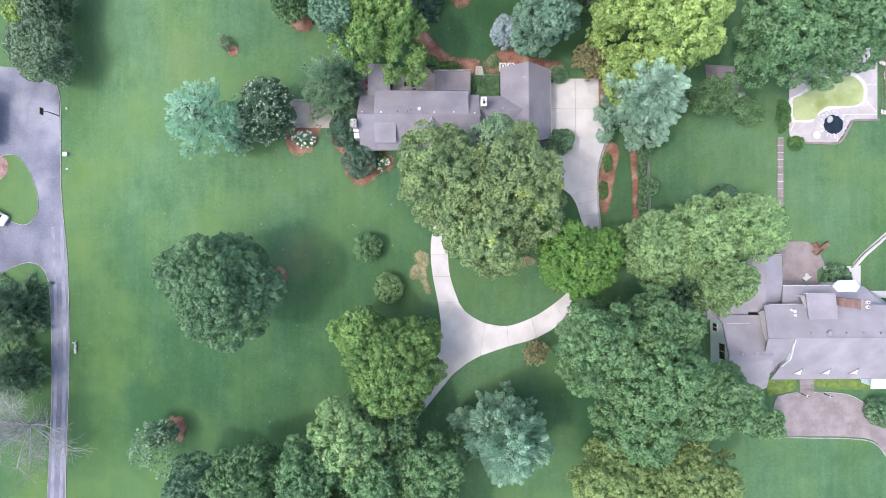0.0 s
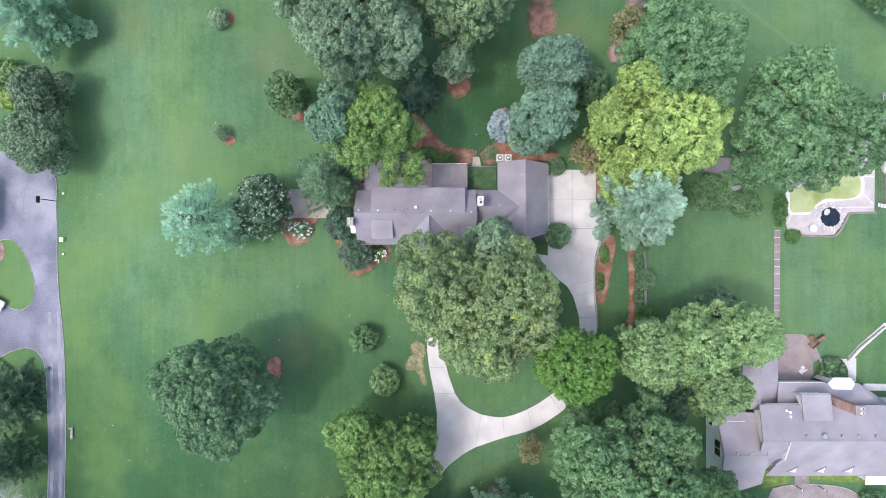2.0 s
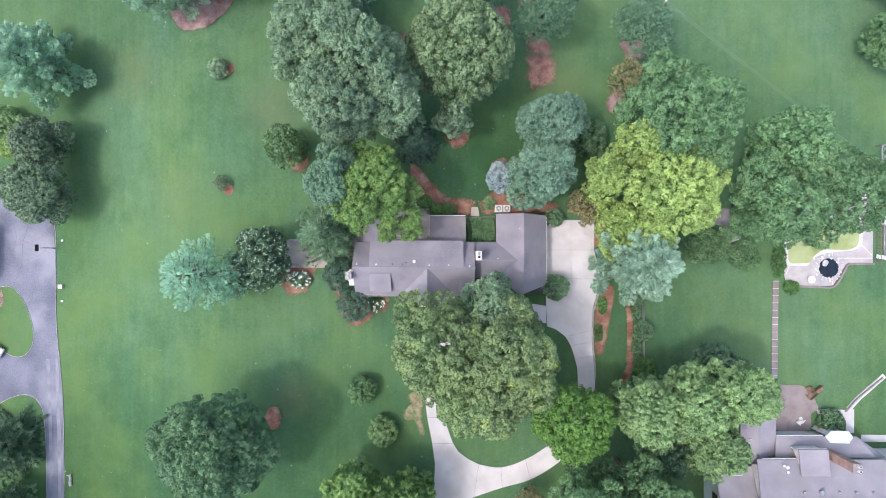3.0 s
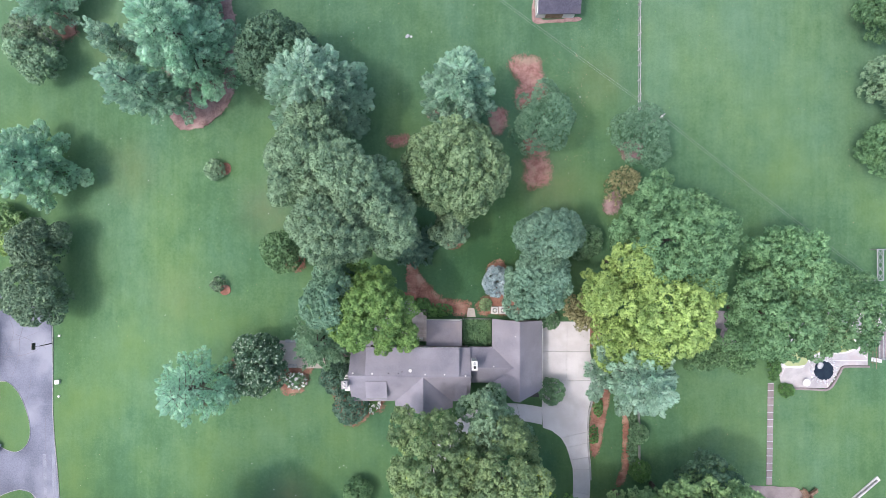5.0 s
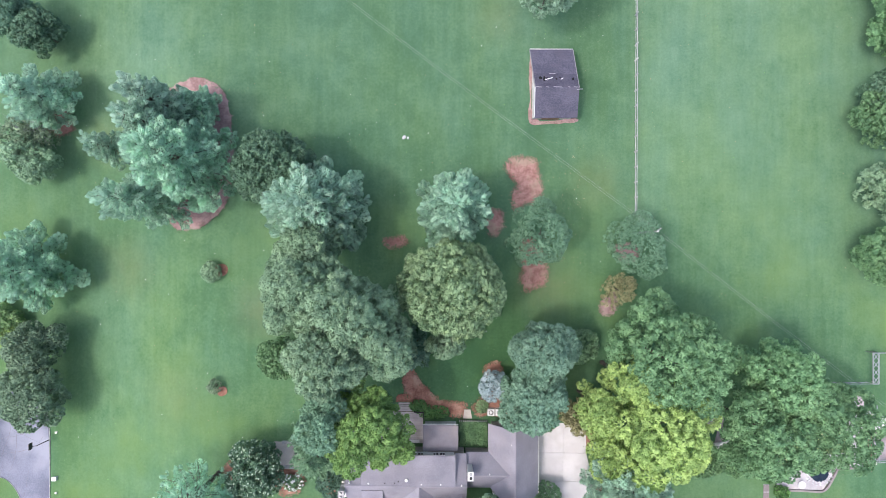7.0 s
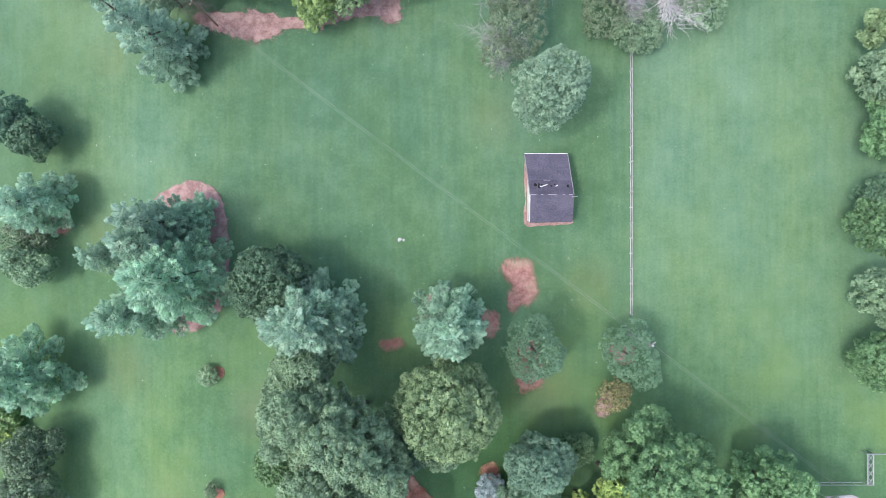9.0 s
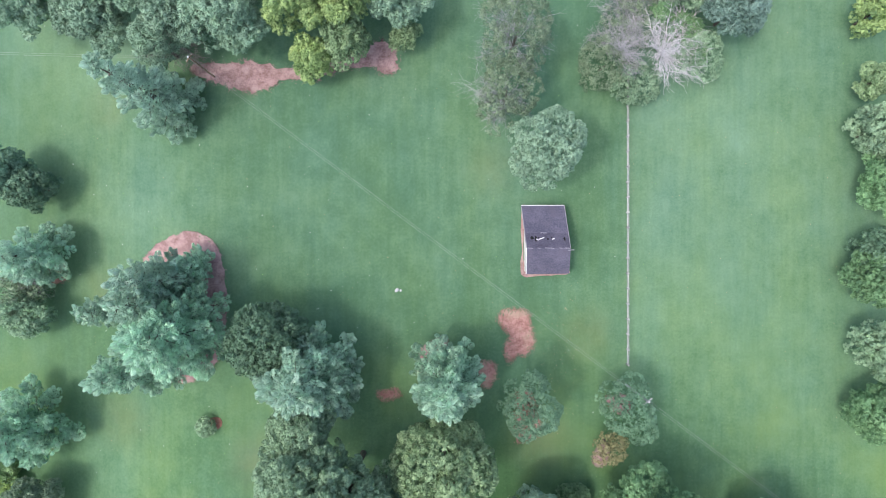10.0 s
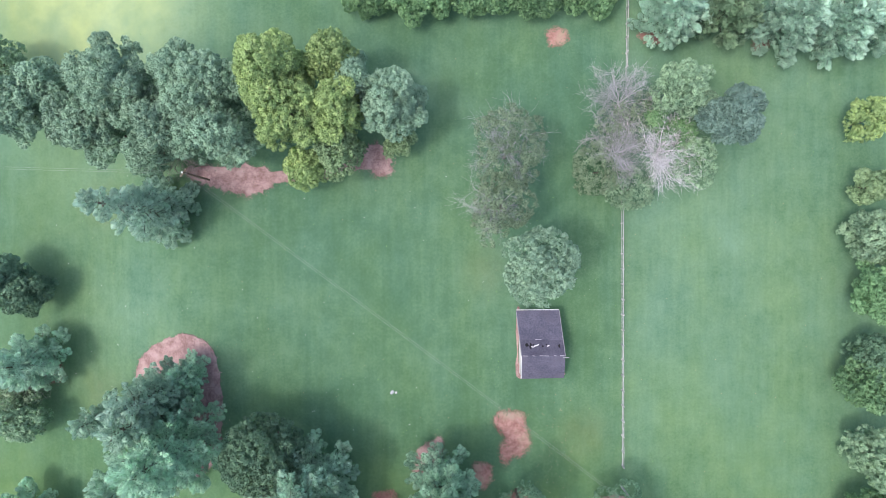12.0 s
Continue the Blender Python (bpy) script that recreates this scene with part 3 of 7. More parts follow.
def broad(x, y, h, r, leaf, label="", name="tree", stretch=(1.0, 1.0), turn=0, dense=1.0, low=0.14, size=1.0, lobes=0, z=None, flecks=0, lean=None, even=1.0, puff=0.0, finger=1.0, gilt=()):
    """A broad-leaved tree: trunk with limbs, and a crown of leafy lobes with gaps between them."""
    rng = seeded()
    ob = thing(name, x, y, ground_z(x, y) if z is None else z, label, "tree" if name == "tree" else name, turn=turn)
    part("trunk", trunk_bm(rng, h, r, h * 0.74, 7, 0.5 if low > 0.2 else 0.3, low + 0.12, lean), BARK, ob)
    zc, zs = h * (1 + low) / 2, h * (1 - low) / 2
    k = lobes or int(min(max(11 + r * 3.6, 14), 46))
    ph = rng.uniform(0, 6.28, 3)
    cs, rs = [], []
    for i in range(k):
        u = 1 - (1.75 if low < 0.1 else 1.55) * (i + 0.5) / k
        a = 2.39996 * i + rng.uniform(-0.35, 0.35)
        out_ = math.sqrt(max(1 - u * u, 0))
        wob = 1 + even * (0.09 * math.sin(2 * a + ph[0]) + 0.10 * math.sin(3 * a + ph[1]) + rng.uniform(-0.26, 0.13))
        lr = r * (rng.uniform(0.24, 0.36) if 0 < lobes < 26 else rng.uniform(0.16, 0.32)) * (1.3 if r < 5 else 1.0)
        q = max(wob - lr / r, 0.1)
        cs.append((out_ * math.cos(a) * r * q * stretch[0], out_ * math.sin(a) * r * q * stretch[1], zc + u * zs * (0.84 + rng.uniform(-0.2, 0.10))))
        rs.append(lr)
    inner = max(4, k // 3)
    for i in range(inner):  # inner lobes close the top of the crown
        a, q = 2.39996 * i, 0.58 * math.sqrt((i + 0.4) / inner)
        cs.append((q * r * math.cos(a) * stretch[0], q * r * math.sin(a) * stretch[1], zc + zs * rng.uniform(0.30, 0.74)))
        rs.append(r * rng.uniform(0.22, 0.32))
    cs, rs = np.array(cs) + np.array([*(lean or (0, 0)), 0]), np.array(rs)
    p, ax, pr = crown(rng, cs, rs, puff or min(max(0.075 * r + 0.04, 0.30), 0.52), leaf, ob, size, dense, finger=finger, rise=0.15, slim=0.85 if finger < 1.2 else 0.66, gilt=gilt)
    if flecks:
        i = rng.integers(0, len(p), flecks)
        e = unit(rng, flecks) + ax[i] + np.array([0, 0, 0.4])
        e /= np.linalg.norm(e, axis=1, keepdims=True)
        leaves("pale_foliage", p[i] + e * pr[i][:, None] * 1.05, rng.normal(size=(flecks, 3)), e, np.full(flecks, 0.34), np.full(flecks, 0.22), LEAF["fleck"], ob, "pale upturned leaves")
    return ob


def pine(x, y, h, r, leaf="pine", label="", stretch=(1.0, 1.0), turn=0, dense=1.0, taper=0.5, z=None, low=0.2, size=1.0, puff=0.40, lean=None):
    """A white pine: whorls of heavy boughs round the stem, each a cloud of finger-shaped sprays of needles."""
    rng = seeded()
    ob = thing("tree", x, y, ground_z(x, y) if z is None else z, label, "tree", turn=turn)
    bm = bmesh.new()
    w = 0.016 * h + 0.05
    lx, ly = lean or (0, 0)
    tube(bm, [(0, 0, -0.25), (0, 0, 0.3), (lx * 0.4, ly * 0.4, h * 0.5), (lx, ly, h * 0.95)], w * 1.5, 0.03, 8)
    cs, rs = [], []
    levels = max(5, int(h * 0.36))
    for i in range(levels):
        u = low + (0.93 - low) * i / (levels - 1)
        reach = 1.12 * r * max(1 - (u - low) / (1 - low), 0.03) ** taper
        count = max(3, int(2.5 + 5.0 * reach / r + rng.uniform(0, 1)))
        for b in range(count):
            a = 6.283 * (b + rng.uniform(-0.28, 0.28)) / count + i * 1.3
            end = reach * rng.uniform(0.72, 1.06)
            out_ = np.array([math.cos(a) * stretch[0], math.sin(a) * stretch[1], 0])
            base = np.array([lx * u, ly * u, h * u])
            tip = base + out_ * end + np.array([0, 0, 0.14 * end])
            tube(bm, [tuple(base), tuple(base + (tip - base) * 0.5 - np.array([0, 0, 0.05 * end])), tuple(base + (tip - base) * 0.85)], w * 0.32, 0.03, 4)
            for s, q in ((0.34, 0.20), (0.60, 0.185), (0.84, 0.15)):
                lr = max(q * r * (0.45 + 0.55 * end / r), 0.42) * rng.uniform(0.85, 1.15)
                if end * s < 0.16 * r and s < 0.5 and i < levels - 2:
                    continue
                cs.append(base + (tip - base) * s * max(1 - lr / max(end, lr) * 0.35, 0.5) + rng.normal(size=3) * 0.1 * lr)
                rs.append(lr)
    cs.append(np.array([lx, ly, h * 0.96]))
    rs.append(0.10 * r)
    part("trunk", bm, BARK, ob)
    crown(rng, np.array(cs), np.array(rs), puff, leaf, ob, size, dense, (1, 1, 0.72), 1.6, 0.75, 0.72, axis_xy=(lx, ly), comb=True)
    return ob


def conifer(x, y, h, r, leaf="spruce", label="", stretch=(1.0, 1.0), turn=0, dense=1.0, sweep=0.10, taper=0.75, z=None, low=0.18, size=1.0):
    """A spruce: whorls of straight branches round the stem that carry tufts of needles."""
    rng = seeded()
    ob = thing("tree", x, y, ground_z(x, y) if z is None else z, label, "tree", turn=turn)
    bm = bmesh.new()
    w = 0.016 * h + 0.05
    tube(bm, [(0, 0, -0.25), (0, 0, 0.3), (0, 0, h * 0.5), (0, 0, h * 0.97)], w * 1.5, 0.03, 8)
    at, along, up, ln = [], [], [], []
    levels = max(7, int(h * 0.62))
    for i in range(levels):
        u = low + (0.97 - low) * (i + rng.uniform(-0.3, 0.3)) / (levels - 1)
        u = min(max(u, low), 0.98)
        reach = r * max(1 - (u - low) / (1 - low), 0.04) ** taper
        count = 5 + int(4 * reach / r + rng.uniform(0, 1.5))
        for k in range(count):
            a = 6.283 * (k + rng.uniform(-0.3, 0.3)) / count + i * 1.1
            b = reach * rng.uniform(0.74, 1.08)
            base = np.array([0, 0, h * u])
            out_ = np.array([math.cos(a) * stretch[0], math.sin(a) * stretch[1], 0])
            side = np.array([-math.sin(a), math.cos(a), 0])
            tip = base + out_ * b + np.array([0, 0, sweep * b])
            if b > 0.25 * r and k % 2 == 0:
                tube(bm, [tuple(base), tuple(base + (tip - base) * 0.55), tuple(base + (tip - base) * 0.9)], w * 0.3, 0.02, 4)
            tufts = max(3, int(b * 2.5 * dense))
            for s in np.linspace(0.28, 1.0, tufts):
                fan = (0.30 * b * (1.1 - s) + 0.12) * min(1.0, 3.2 * (s - 0.12))
                for off in ((-1, -0.4, 0.3, 1) if fan > 0.7 else (-0.7, 0.7) if s < 0.9 else (0,)):
                    c = base + (tip - base) * s + side * fan * off * rng.uniform(0.7, 1.2) + rng.normal(size=3) * 0.09 + np.array([0, 0, 0.16 * b * s * s * (1 - abs(off))])
                    m = 27
                    dirs = out_ * 0.75 + side * off * 0.6 + np.array([0, 0, 0.30 + sweep]) + rng.normal(size=(m, 3)) * 0.42
                    at.append(c + dirs * 0.24)
                    along.append(dirs)
                    up.append(np.tile([0, 0, 1.0], (m, 1)) + out_ * 0.2 + rng.normal(size=(m, 3)) * 0.35)
                    ln.append(rng.uniform(0.24, 0.46, m) * size)
    at, along, up, ln = (np.concatenate(q) for q in (at, along, up, ln))
    part("trunk", bm, BARK, ob)
    leaves("crown", at, along, up, ln, ln * rng.uniform(0.34, 0.52, len(ln)), LEAF[leaf], ob)
    return ob


def spruce(x, y, h, r, leaf="spruce", label="", **more):
    return conifer(x, y, h, r, leaf, label, sweep=-0.22, taper=0.9, dense=1.15, low=0.06, **more)


def shrub(x, y, h, r, leaf="box", label="", name="shrub", stretch=(1.0, 1.0), turn=0, dense=1.0, flowers=0, z=None):
    """A bush: short stems and a dense, slightly uneven dome of small leaves."""
    rng = seeded()
    ob = thing(name, x, y, ground_z(x, y) if z is None else z, label, name, turn=turn)
    bm = bmesh.new()
    for k in range(5):
        a = 1.257 * k
        tube(bm, [(0.06 * math.cos(a), 0.06 * math.sin(a), -0.1), (0.45 * r * math.cos(a) * stretch[0], 0.45 * r * math.sin(a) * stretch[1], 0.6 * h)], 0.05, 0.015, 5)
    part("stem", bm, BARK, ob)
    k = 9
    a = 2.4 * np.arange(k)
    cs = np.stack([0.42 * r * stretch[0] * np.cos(a), 0.42 * r * stretch[1] * np.sin(a), h * rng.uniform(0.42, 0.60, k)], 1)
    cs[0] = (0, 0, h * 0.62)
    rs = r * rng.uniform(0.46, 0.56, k)
    crown(rng, cs, rs, min(max(0.16 * r, 0.17), 0.36), leaf, ob, 0.8 if r < 1.6 else 0.9, dense, (stretch[0], stretch[1], 0.42 * h / (0.5 * r)), name="foliage")
    if flowers:
        d = unit(rng, flowers)
        d[:, 2] = np.abs(d[:, 2]) + 0.15
        c = d * np.array([r * stretch[0], r * stretch[1], h * 0.85]) + np.array([0, 0, h * 0.22])
        at = np.repeat(c, 7, axis=0) + rng.normal(size=(flowers * 7, 3)) * 0.10
        e = unit(rng, len(at))
        leaves("blossom", at, e, np.array([0, 0, 1.0]) + rng.normal(size=(len(at), 3)) * 0.4, np.full(len(at), 0.24), np.full(len(at), 0.22), LEAF["petal"], ob, "round white flower heads")
    return ob


def bare_tree(x, y, h, r, label, turn=0, material=None, z=None, thick=1.0, lean=(0.0, 0.0), fine=1.0):
    """A leafless tree: a short trunk, limbs that arch out on all sides, and fans of fine twigs."""
    rng = seeded()
    ob = thing("bare_tree", x, y, ground_z(x, y) if z is None else z, label, "tree", turn=turn)
    bm, twigs = bmesh.new(), bmesh.new()
    w = (0.008 * h + 0.04) * thick
    fork = Vector((lean[0] * 0.25, lean[1] * 0.25, 0.22 * h))
    tube(bm, [(0, 0, -0.2), (0.03, 0.02, 0.1 * h), tuple(fork)], w * 1.7, w, 7)

    def wand(p, d, length, rad, bm_, sides, bend=0.14, droop=0.0):
        pts = [p]
        for _ in range(4):
            d = (d + Vector(rng.normal(size=3)) * bend + Vector((0, 0, droop))).normalized()
            pts.append(pts[-1] + d * length / 4)
        tube(bm_, pts, rad, rad * 0.45, sides)
        return pts, d

    for i in range(15):
        a, e = 2.4 * i + rng.uniform(-0.3, 0.3), radians(12 + 66 * ((i * 0.618) % 1))
        d = Vector((math.cos(a) * math.cos(e) + lean[0] * 0.06, math.sin(a) * math.cos(e) + lean[1] * 0.06, math.sin(e)))
        reach = 1.0 / math.sqrt((math.cos(e) / r) ** 2 + (math.sin(e) / (0.78 * h)) ** 2)
        limb, d = wand(fork, d, reach * rng.uniform(0.72, 0.95), w * 0.62, bm, 5, 0.10)
        for k in range(8):
            p = limb[1 + k % 4]
            q = (d * 0.8 + Vector(rng.normal(size=3)) * 0.6 + Vector((0, 0, 0.25))).normalized()
            branch, q = wand(p, q, reach * rng.uniform(0.30, 0.55), w * 0.24, twigs, 4, 0.22)
            for m in range(int(11 * fine)):
                o = (q * 0.8 + Vector(rng.normal(size=3)) * 0.55).normalized()
                wand(branch[1 + m % 4], o, reach * rng.uniform(0.16, 0.34), max(w * 0.11, 0.014), twigs, 3, 0.2)
    part("trunk", bm, material or DEAD, ob)
    part("twig_crown", twigs, material or TWIG, ob)
    return ob


# ---- the ground: one sheet to the horizon ----
def build_ground():
    xs = sorted({-2500, -1200, -600, -300, -180, -120, *range(-90, -25, 2), -20, 0, 40, 80, 120, 180, 300, 600, 1200, 2500})
    ys = [-2500, -1200, -500, -200, -100, -50, 0, 50, 100, 150, 200, 300, 600, 1200, 2500]
    bm = bmesh.new()
    vs = [[bm.verts.new((x, y, ground_z(x, y))) for x in xs] for y in ys]
    for j in range(len(ys) - 1):
        for i in range(len(xs) - 1):
            bm.faces.new((vs[j][i], vs[j][i + 1], vs[j + 1][i + 1], vs[j + 1][i]))
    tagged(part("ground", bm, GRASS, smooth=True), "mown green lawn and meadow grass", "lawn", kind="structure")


build_ground()


CHIPS, TUFTS = [], []


def bed(name, pts, material, label, category="mulch bed", z=0.05, rag=0.28, n=9, seed=1):
    """A loose bed on the grass with an uneven edge."""
    line = ragged(rounded(pts, n), rag, seed)
    if rag >= 0.1:
        rng = np.random.default_rng(seed)
        for q in line:
            wide = 1.1 if material in (SOIL, STRAW) else 0.5
            for _ in range(18 if wide > 1 else 8):
                CHIPS.append((q[0] + rng.normal() * rag * wide * 0.55, q[1] + rng.normal() * rag * wide * 0.55, material.name))
            for _ in range(0 if material == STRAW else 2 if material == SOIL else 3):
                TUFTS.append((q[0] + rng.normal() * rag * 0.7, q[1] + rng.normal() * rag * 0.7))
    x = sum(p[0] for p in line) / len(line)
    if min(p[0] for p in line) > -30 or max(p[0] for p in line) < -56:
        bm = flat(line, ground_z(x) + z + 0.0015 * seed, 0.15)
    else:  # on the slope: follow the ground
        bm = bmesh.new()
        bmesh.ops.triangulate(bm, faces=[bm.faces.new([bm.verts.new((*p, 0)) for p in line])])
        bmesh.ops.subdivide_edges(bm, edges=bm.edges[:], cuts=5, use_grid_fill=True)
        low = bmesh.ops.extrude_face_region(bm, geom=bm.faces[:])
        sunk = {v for v in low["geom"] if isinstance(v, bmesh.types.BMVert)}
        for v in bm.verts:
            v.co.z = ground_z(v.co.x) + z + 0.0015 * seed + 0.03 - (0.25 if v in sunk else 0)
        bmesh.ops.recalc_face_normals(bm, faces=bm.faces[:])
    return tagged(part(name, bm, material), label, category, kind="structure")


# ---- concrete drive of the house: separate cast panels with open joints ----
def panel(parent, pts, z, material, thick=0.14, name="panel", gap=0.02):
    c = Vector((sum(p[0] for p in pts) / len(pts), sum(p[1] for p in pts) / len(pts)))
    pts = [tuple(Vector(p) + (c - Vector(p)).normalized() * gap) for p in pts]
    return part(name, flat(pts, z, thick), material, parent)


def panels_between(parent, left, right, z, material, n=4, name="panel"):
    """Panels of a drive or path between two edge lines; each span is one panel with softly bent edges."""
    a, b = rounded(left, n, False), rounded(right, n, False)
    for i in range(len(left) - 1):
        panel(parent, a[i * n:(i + 1) * n + 1] + b[i * n:(i + 1) * n + 1][::-1], z, material, name=name)


drive = thing("driveway", 0, 0, 0, "pale concrete loop driveway with cast panels and joints", "driveway", kind="structure")
panels_between(drive, [(-15.17, -31.83), (-11.90, -29.01), (-9.28, -25.94), (-6.57, -22.71), (-4.11, -20.13), (-2.30, -18.35)],
               [(-12.74, -34.67), (-9.63, -31.45), (-6.76, -27.99), (-3.89, -24.27), (-1.34, -21.20), (1.20, -18.05)], 0.12, CONCRETE)
panel(drive, [(-2.30, -18.35), (-1.15, -16.08), (-0.48, -13.24), (-0.37, -10.39), (-0.76, -7.53), (2.26, -7.55), (3.07, -8.78), (4.36, -9.77), (5.99, -10.59), (5.30, -15.31), (3.50, -16.27), (1.20, -18.05)], 0.12, CONCRETE)
panels_between(drive, [(-0.76, -7.53), (-1.47, -3.85), (-1.78, -0.58), (-1.51, 2.53), (-0.43, 5.80), (1.64, 8.81), (4.69, 11.25), (8.38, 12.62), (12.07, 12.84), (15.75, 12.32)],
               [(2.26, -7.55), (1.06, -3.87), (0.75, -0.60), (0.69, 2.51), (2.02, 4.71), (3.51, 6.92), (5.98, 9.03), (9.18, 10.15), (12.70, 10.29), (15.81, 9.78)], 0.12, CONCRETE)
panels_between(drive, [(5.99, -10.59), (9.17, -11.02), (12.69, -9.90), (15.97, -7.88), (18.44, -5.62), (19.77, -3.18), (20.29, 0.09), (20.24, 3.36)],
               [(5.30, -15.31), (9.39, -13.95), (13.48, -12.76), (17.58, -10.26), (20.46, -7.26), (22.13, -4.01), (22.74, -0.34), (22.78, 3.34)], 0.12, CONCRETE)
panels_between(drive, [(20.24, 3.36)] + [(19.89, 4.68), (19.33, 6.48), (18.51, 7.87)], [(22.78, 3.34)] + [(22.51, 5.08), (22.36, 7.13), (22.36, 8.76)], 0.12, CONCRETE)
panel(drive, [(18.51, 7.87), (17.13, 8.93), (15.90, 9.34), (15.74, 12.05), (15.76, 16.22), (23.86, 16.21), (23.12, 14.08), (22.54, 12.04), (22.37, 10.40), (22.36, 8.76)], 0.12, CONCRETE)
panel(drive, [(15.78, 24.75), (19.39, 24.75), (19.37, 20.40), (15.77, 20.40)], 0.12, CONCRETE)
panel(drive, [(19.39, 24.75), (22.75, 24.74), (22.73, 20.39), (19.37, 20.40)], 0.12, CONCRETE)
panel(drive, [(15.77, 20.40), (19.37, 20.40), (19.36, 16.22), (15.76, 16.22)], 0.12, CONCRETE)
panel(drive, [(19.37, 20.40), (22.73, 20.39), (23.30, 18.18), (23.86, 16.21), (19.36, 16.22)], 0.12, CONCRETE)

# ---- asphalt drive in the west, with its pale stone edge ----
road = tagged(part("road", flat([(-101.63, 28.68), (-66.98, 28.41), (-62.85, 28.04), (-60.69, 26.47), (-58.54, 25.42), (-58.11, 23.43), (-57.92, 16.98), (-57.91, 10.96), (-57.64, 6.67), (-57.20, 2.39), (-56.85, -1.89), (-56.67, -7.01), (-56.57, -14.68), (-56.72, -23.18), (-56.97, -29.97), (-57.12, -38.43), (-57.36, -46.86), (-57.68, -55.28), (-60.48, -55.27), (-60.16, -46.85), (-59.84, -38.41), (-59.44, -29.95), (-59.12, -21.47), (-59.13, -14.67), (-59.32, -7.85), (-59.84, -3.58), (-61.05, -1.86), (-62.76, -1.42), (-64.90, -2.01), (-67.04, -3.19), (-72.18, -4.35), (-101.34, -4.15)], -3.84, 0.15), ASPHALT), "grey sealed asphalt driveway with cracks and scuffs", "road", kind="structure")
bed("grass_island", [(-69.68, 14.48), (-67.11, 14.64), (-64.96, 14.97), (-63.24, 13.58), (-62.11, 11.42), (-61.33, 8.84), (-61.24, 6.70), (-61.92, 5.16), (-63.21, 4.31), (-64.93, 4.67), (-66.64, 5.88), (-68.80, 7.61)], GRASS, "oval grass island in the asphalt drive", "lawn", 0.10, 0.0)
bed("mulch_bed", [(-68.13, 14.04), (-66.42, 14.46), (-65.81, 13.17), (-66.24, 11.71), (-67.95, 11.04)], MULCH, "small pale mulch bed on the island", z=0.13, seed=3)


def edging(line, z, w, h, material, label, name="kerb"):
    line = rounded(line, 4, False)
    bm = bmesh.new()
    for a, b in zip(line, line[1:]):
        a, b = Vector(a), Vector(b)
        s = (b - a).orthogonal().normalized() * w / 2
        d = (b - a).normalized() * 0.006
        slab([(*(a + s + d), z), (*(b + s - d), z), (*(b - s - d), z), (*(a - s + d), z)], h, bm)
    return tagged(part(name, bm, material), label, "kerb", kind="structure")


edging([(-58.54, 25.59), (-57.93, 23.00), (-57.83, 16.98), (-57.82, 10.96), (-57.55, 6.67), (-57.12, 2.39), (-56.77, -1.89), (-56.58, -7.01), (-56.48, -14.69), (-56.64, -23.19), (-56.88, -29.97), (-57.03, -38.43)], -3.80, 0.09, 0.2, EDGE, "pale stone edging along the asphalt drive")
edging([(-67.04, -3.19), (-64.90, -2.01), (-62.76, -1.42), (-61.05, -1.86), (-59.84, -3.58), (-59.32, -7.85), (-59.13, -14.67), (-59.12, -21.47), (-59.44, -29.95), (-59.84, -38.41)], -3.80, 0.07, 0.2, EDGE, "pale stone edging round the drive's grass")
edging([(-67.11, 14.64), (-64.96, 14.97), (-63.24, 13.58), (-62.11, 11.42), (-61.33, 8.84), (-61.24, 6.70), (-61.92, 5.16), (-63.21, 4.31), (-64.93, 4.67), (-66.64, 5.88)], -3.76, 0.06, 0.2, EDGE, "thin pale edging of the grass island")

# paler wheel tracks worn along the narrow part of the drive
MIDDLE = [(-58.35, 4.0), (-57.95, -7.4), (-57.85, -14.7), (-57.95, -22.3), (-58.2, -30.0), (-58.45, -38.4), (-58.75, -46.9), (-59.1, -55.0)]
for side in (-0.66, 0.66):
    line = rounded(MIDDLE, 8, False)
    left = ragged([(px + side - 0.24, py) for px, py in line], 0.10, 5)
    right = ragged([(px + side + 0.24, py) for px, py in line], 0.10, 9)
    part("wheel_track", flat(left + right[::-1], -3.834, 0.02), ASPHALT_WORN, road, "paler worn wheel track")

# wandering sealed cracks in the asphalt
rc = random.Random(12)
for x, y, ang, n in (-65.36, 26.47, -60, 16), (-61.92, 25.59, -95, 18), (-58.90, 21.26, -110, 20), (-63.62, 22.16, -20, 12), (-58.27, 10.10, -92, 24), (-61.03, 16.12, -100, 16), (-66.62, 20.46, 10, 12), (-58.06, -9.55, -88, 24):
    bm, a = bmesh.new(), radians(ang)
    px, py = x, y
    for k in range(n):
        a += rc.uniform(-0.22, 0.22)
        qx, qy = px + 0.55 * math.cos(a), py + 0.55 * math.sin(a)
        qx = min(max(qx, -59.0), -57.5) if qy < 3 else min(qx, -58.9)
        ox, oy, w = -math.sin(a), math.cos(a), rc.uniform(0.010, 0.022)
        slab([(px + ox * w, py + oy * w, -3.832), (qx + ox * w, qy + oy * w, -3.832), (qx - ox * w, qy - oy * w, -3.832), (px - ox * w, py - oy * w, -3.832)], 0.02, bm)
        px, py = qx, qy
    part("crack_seal", bm, MEMBRANE, road, "thin sealed crack")


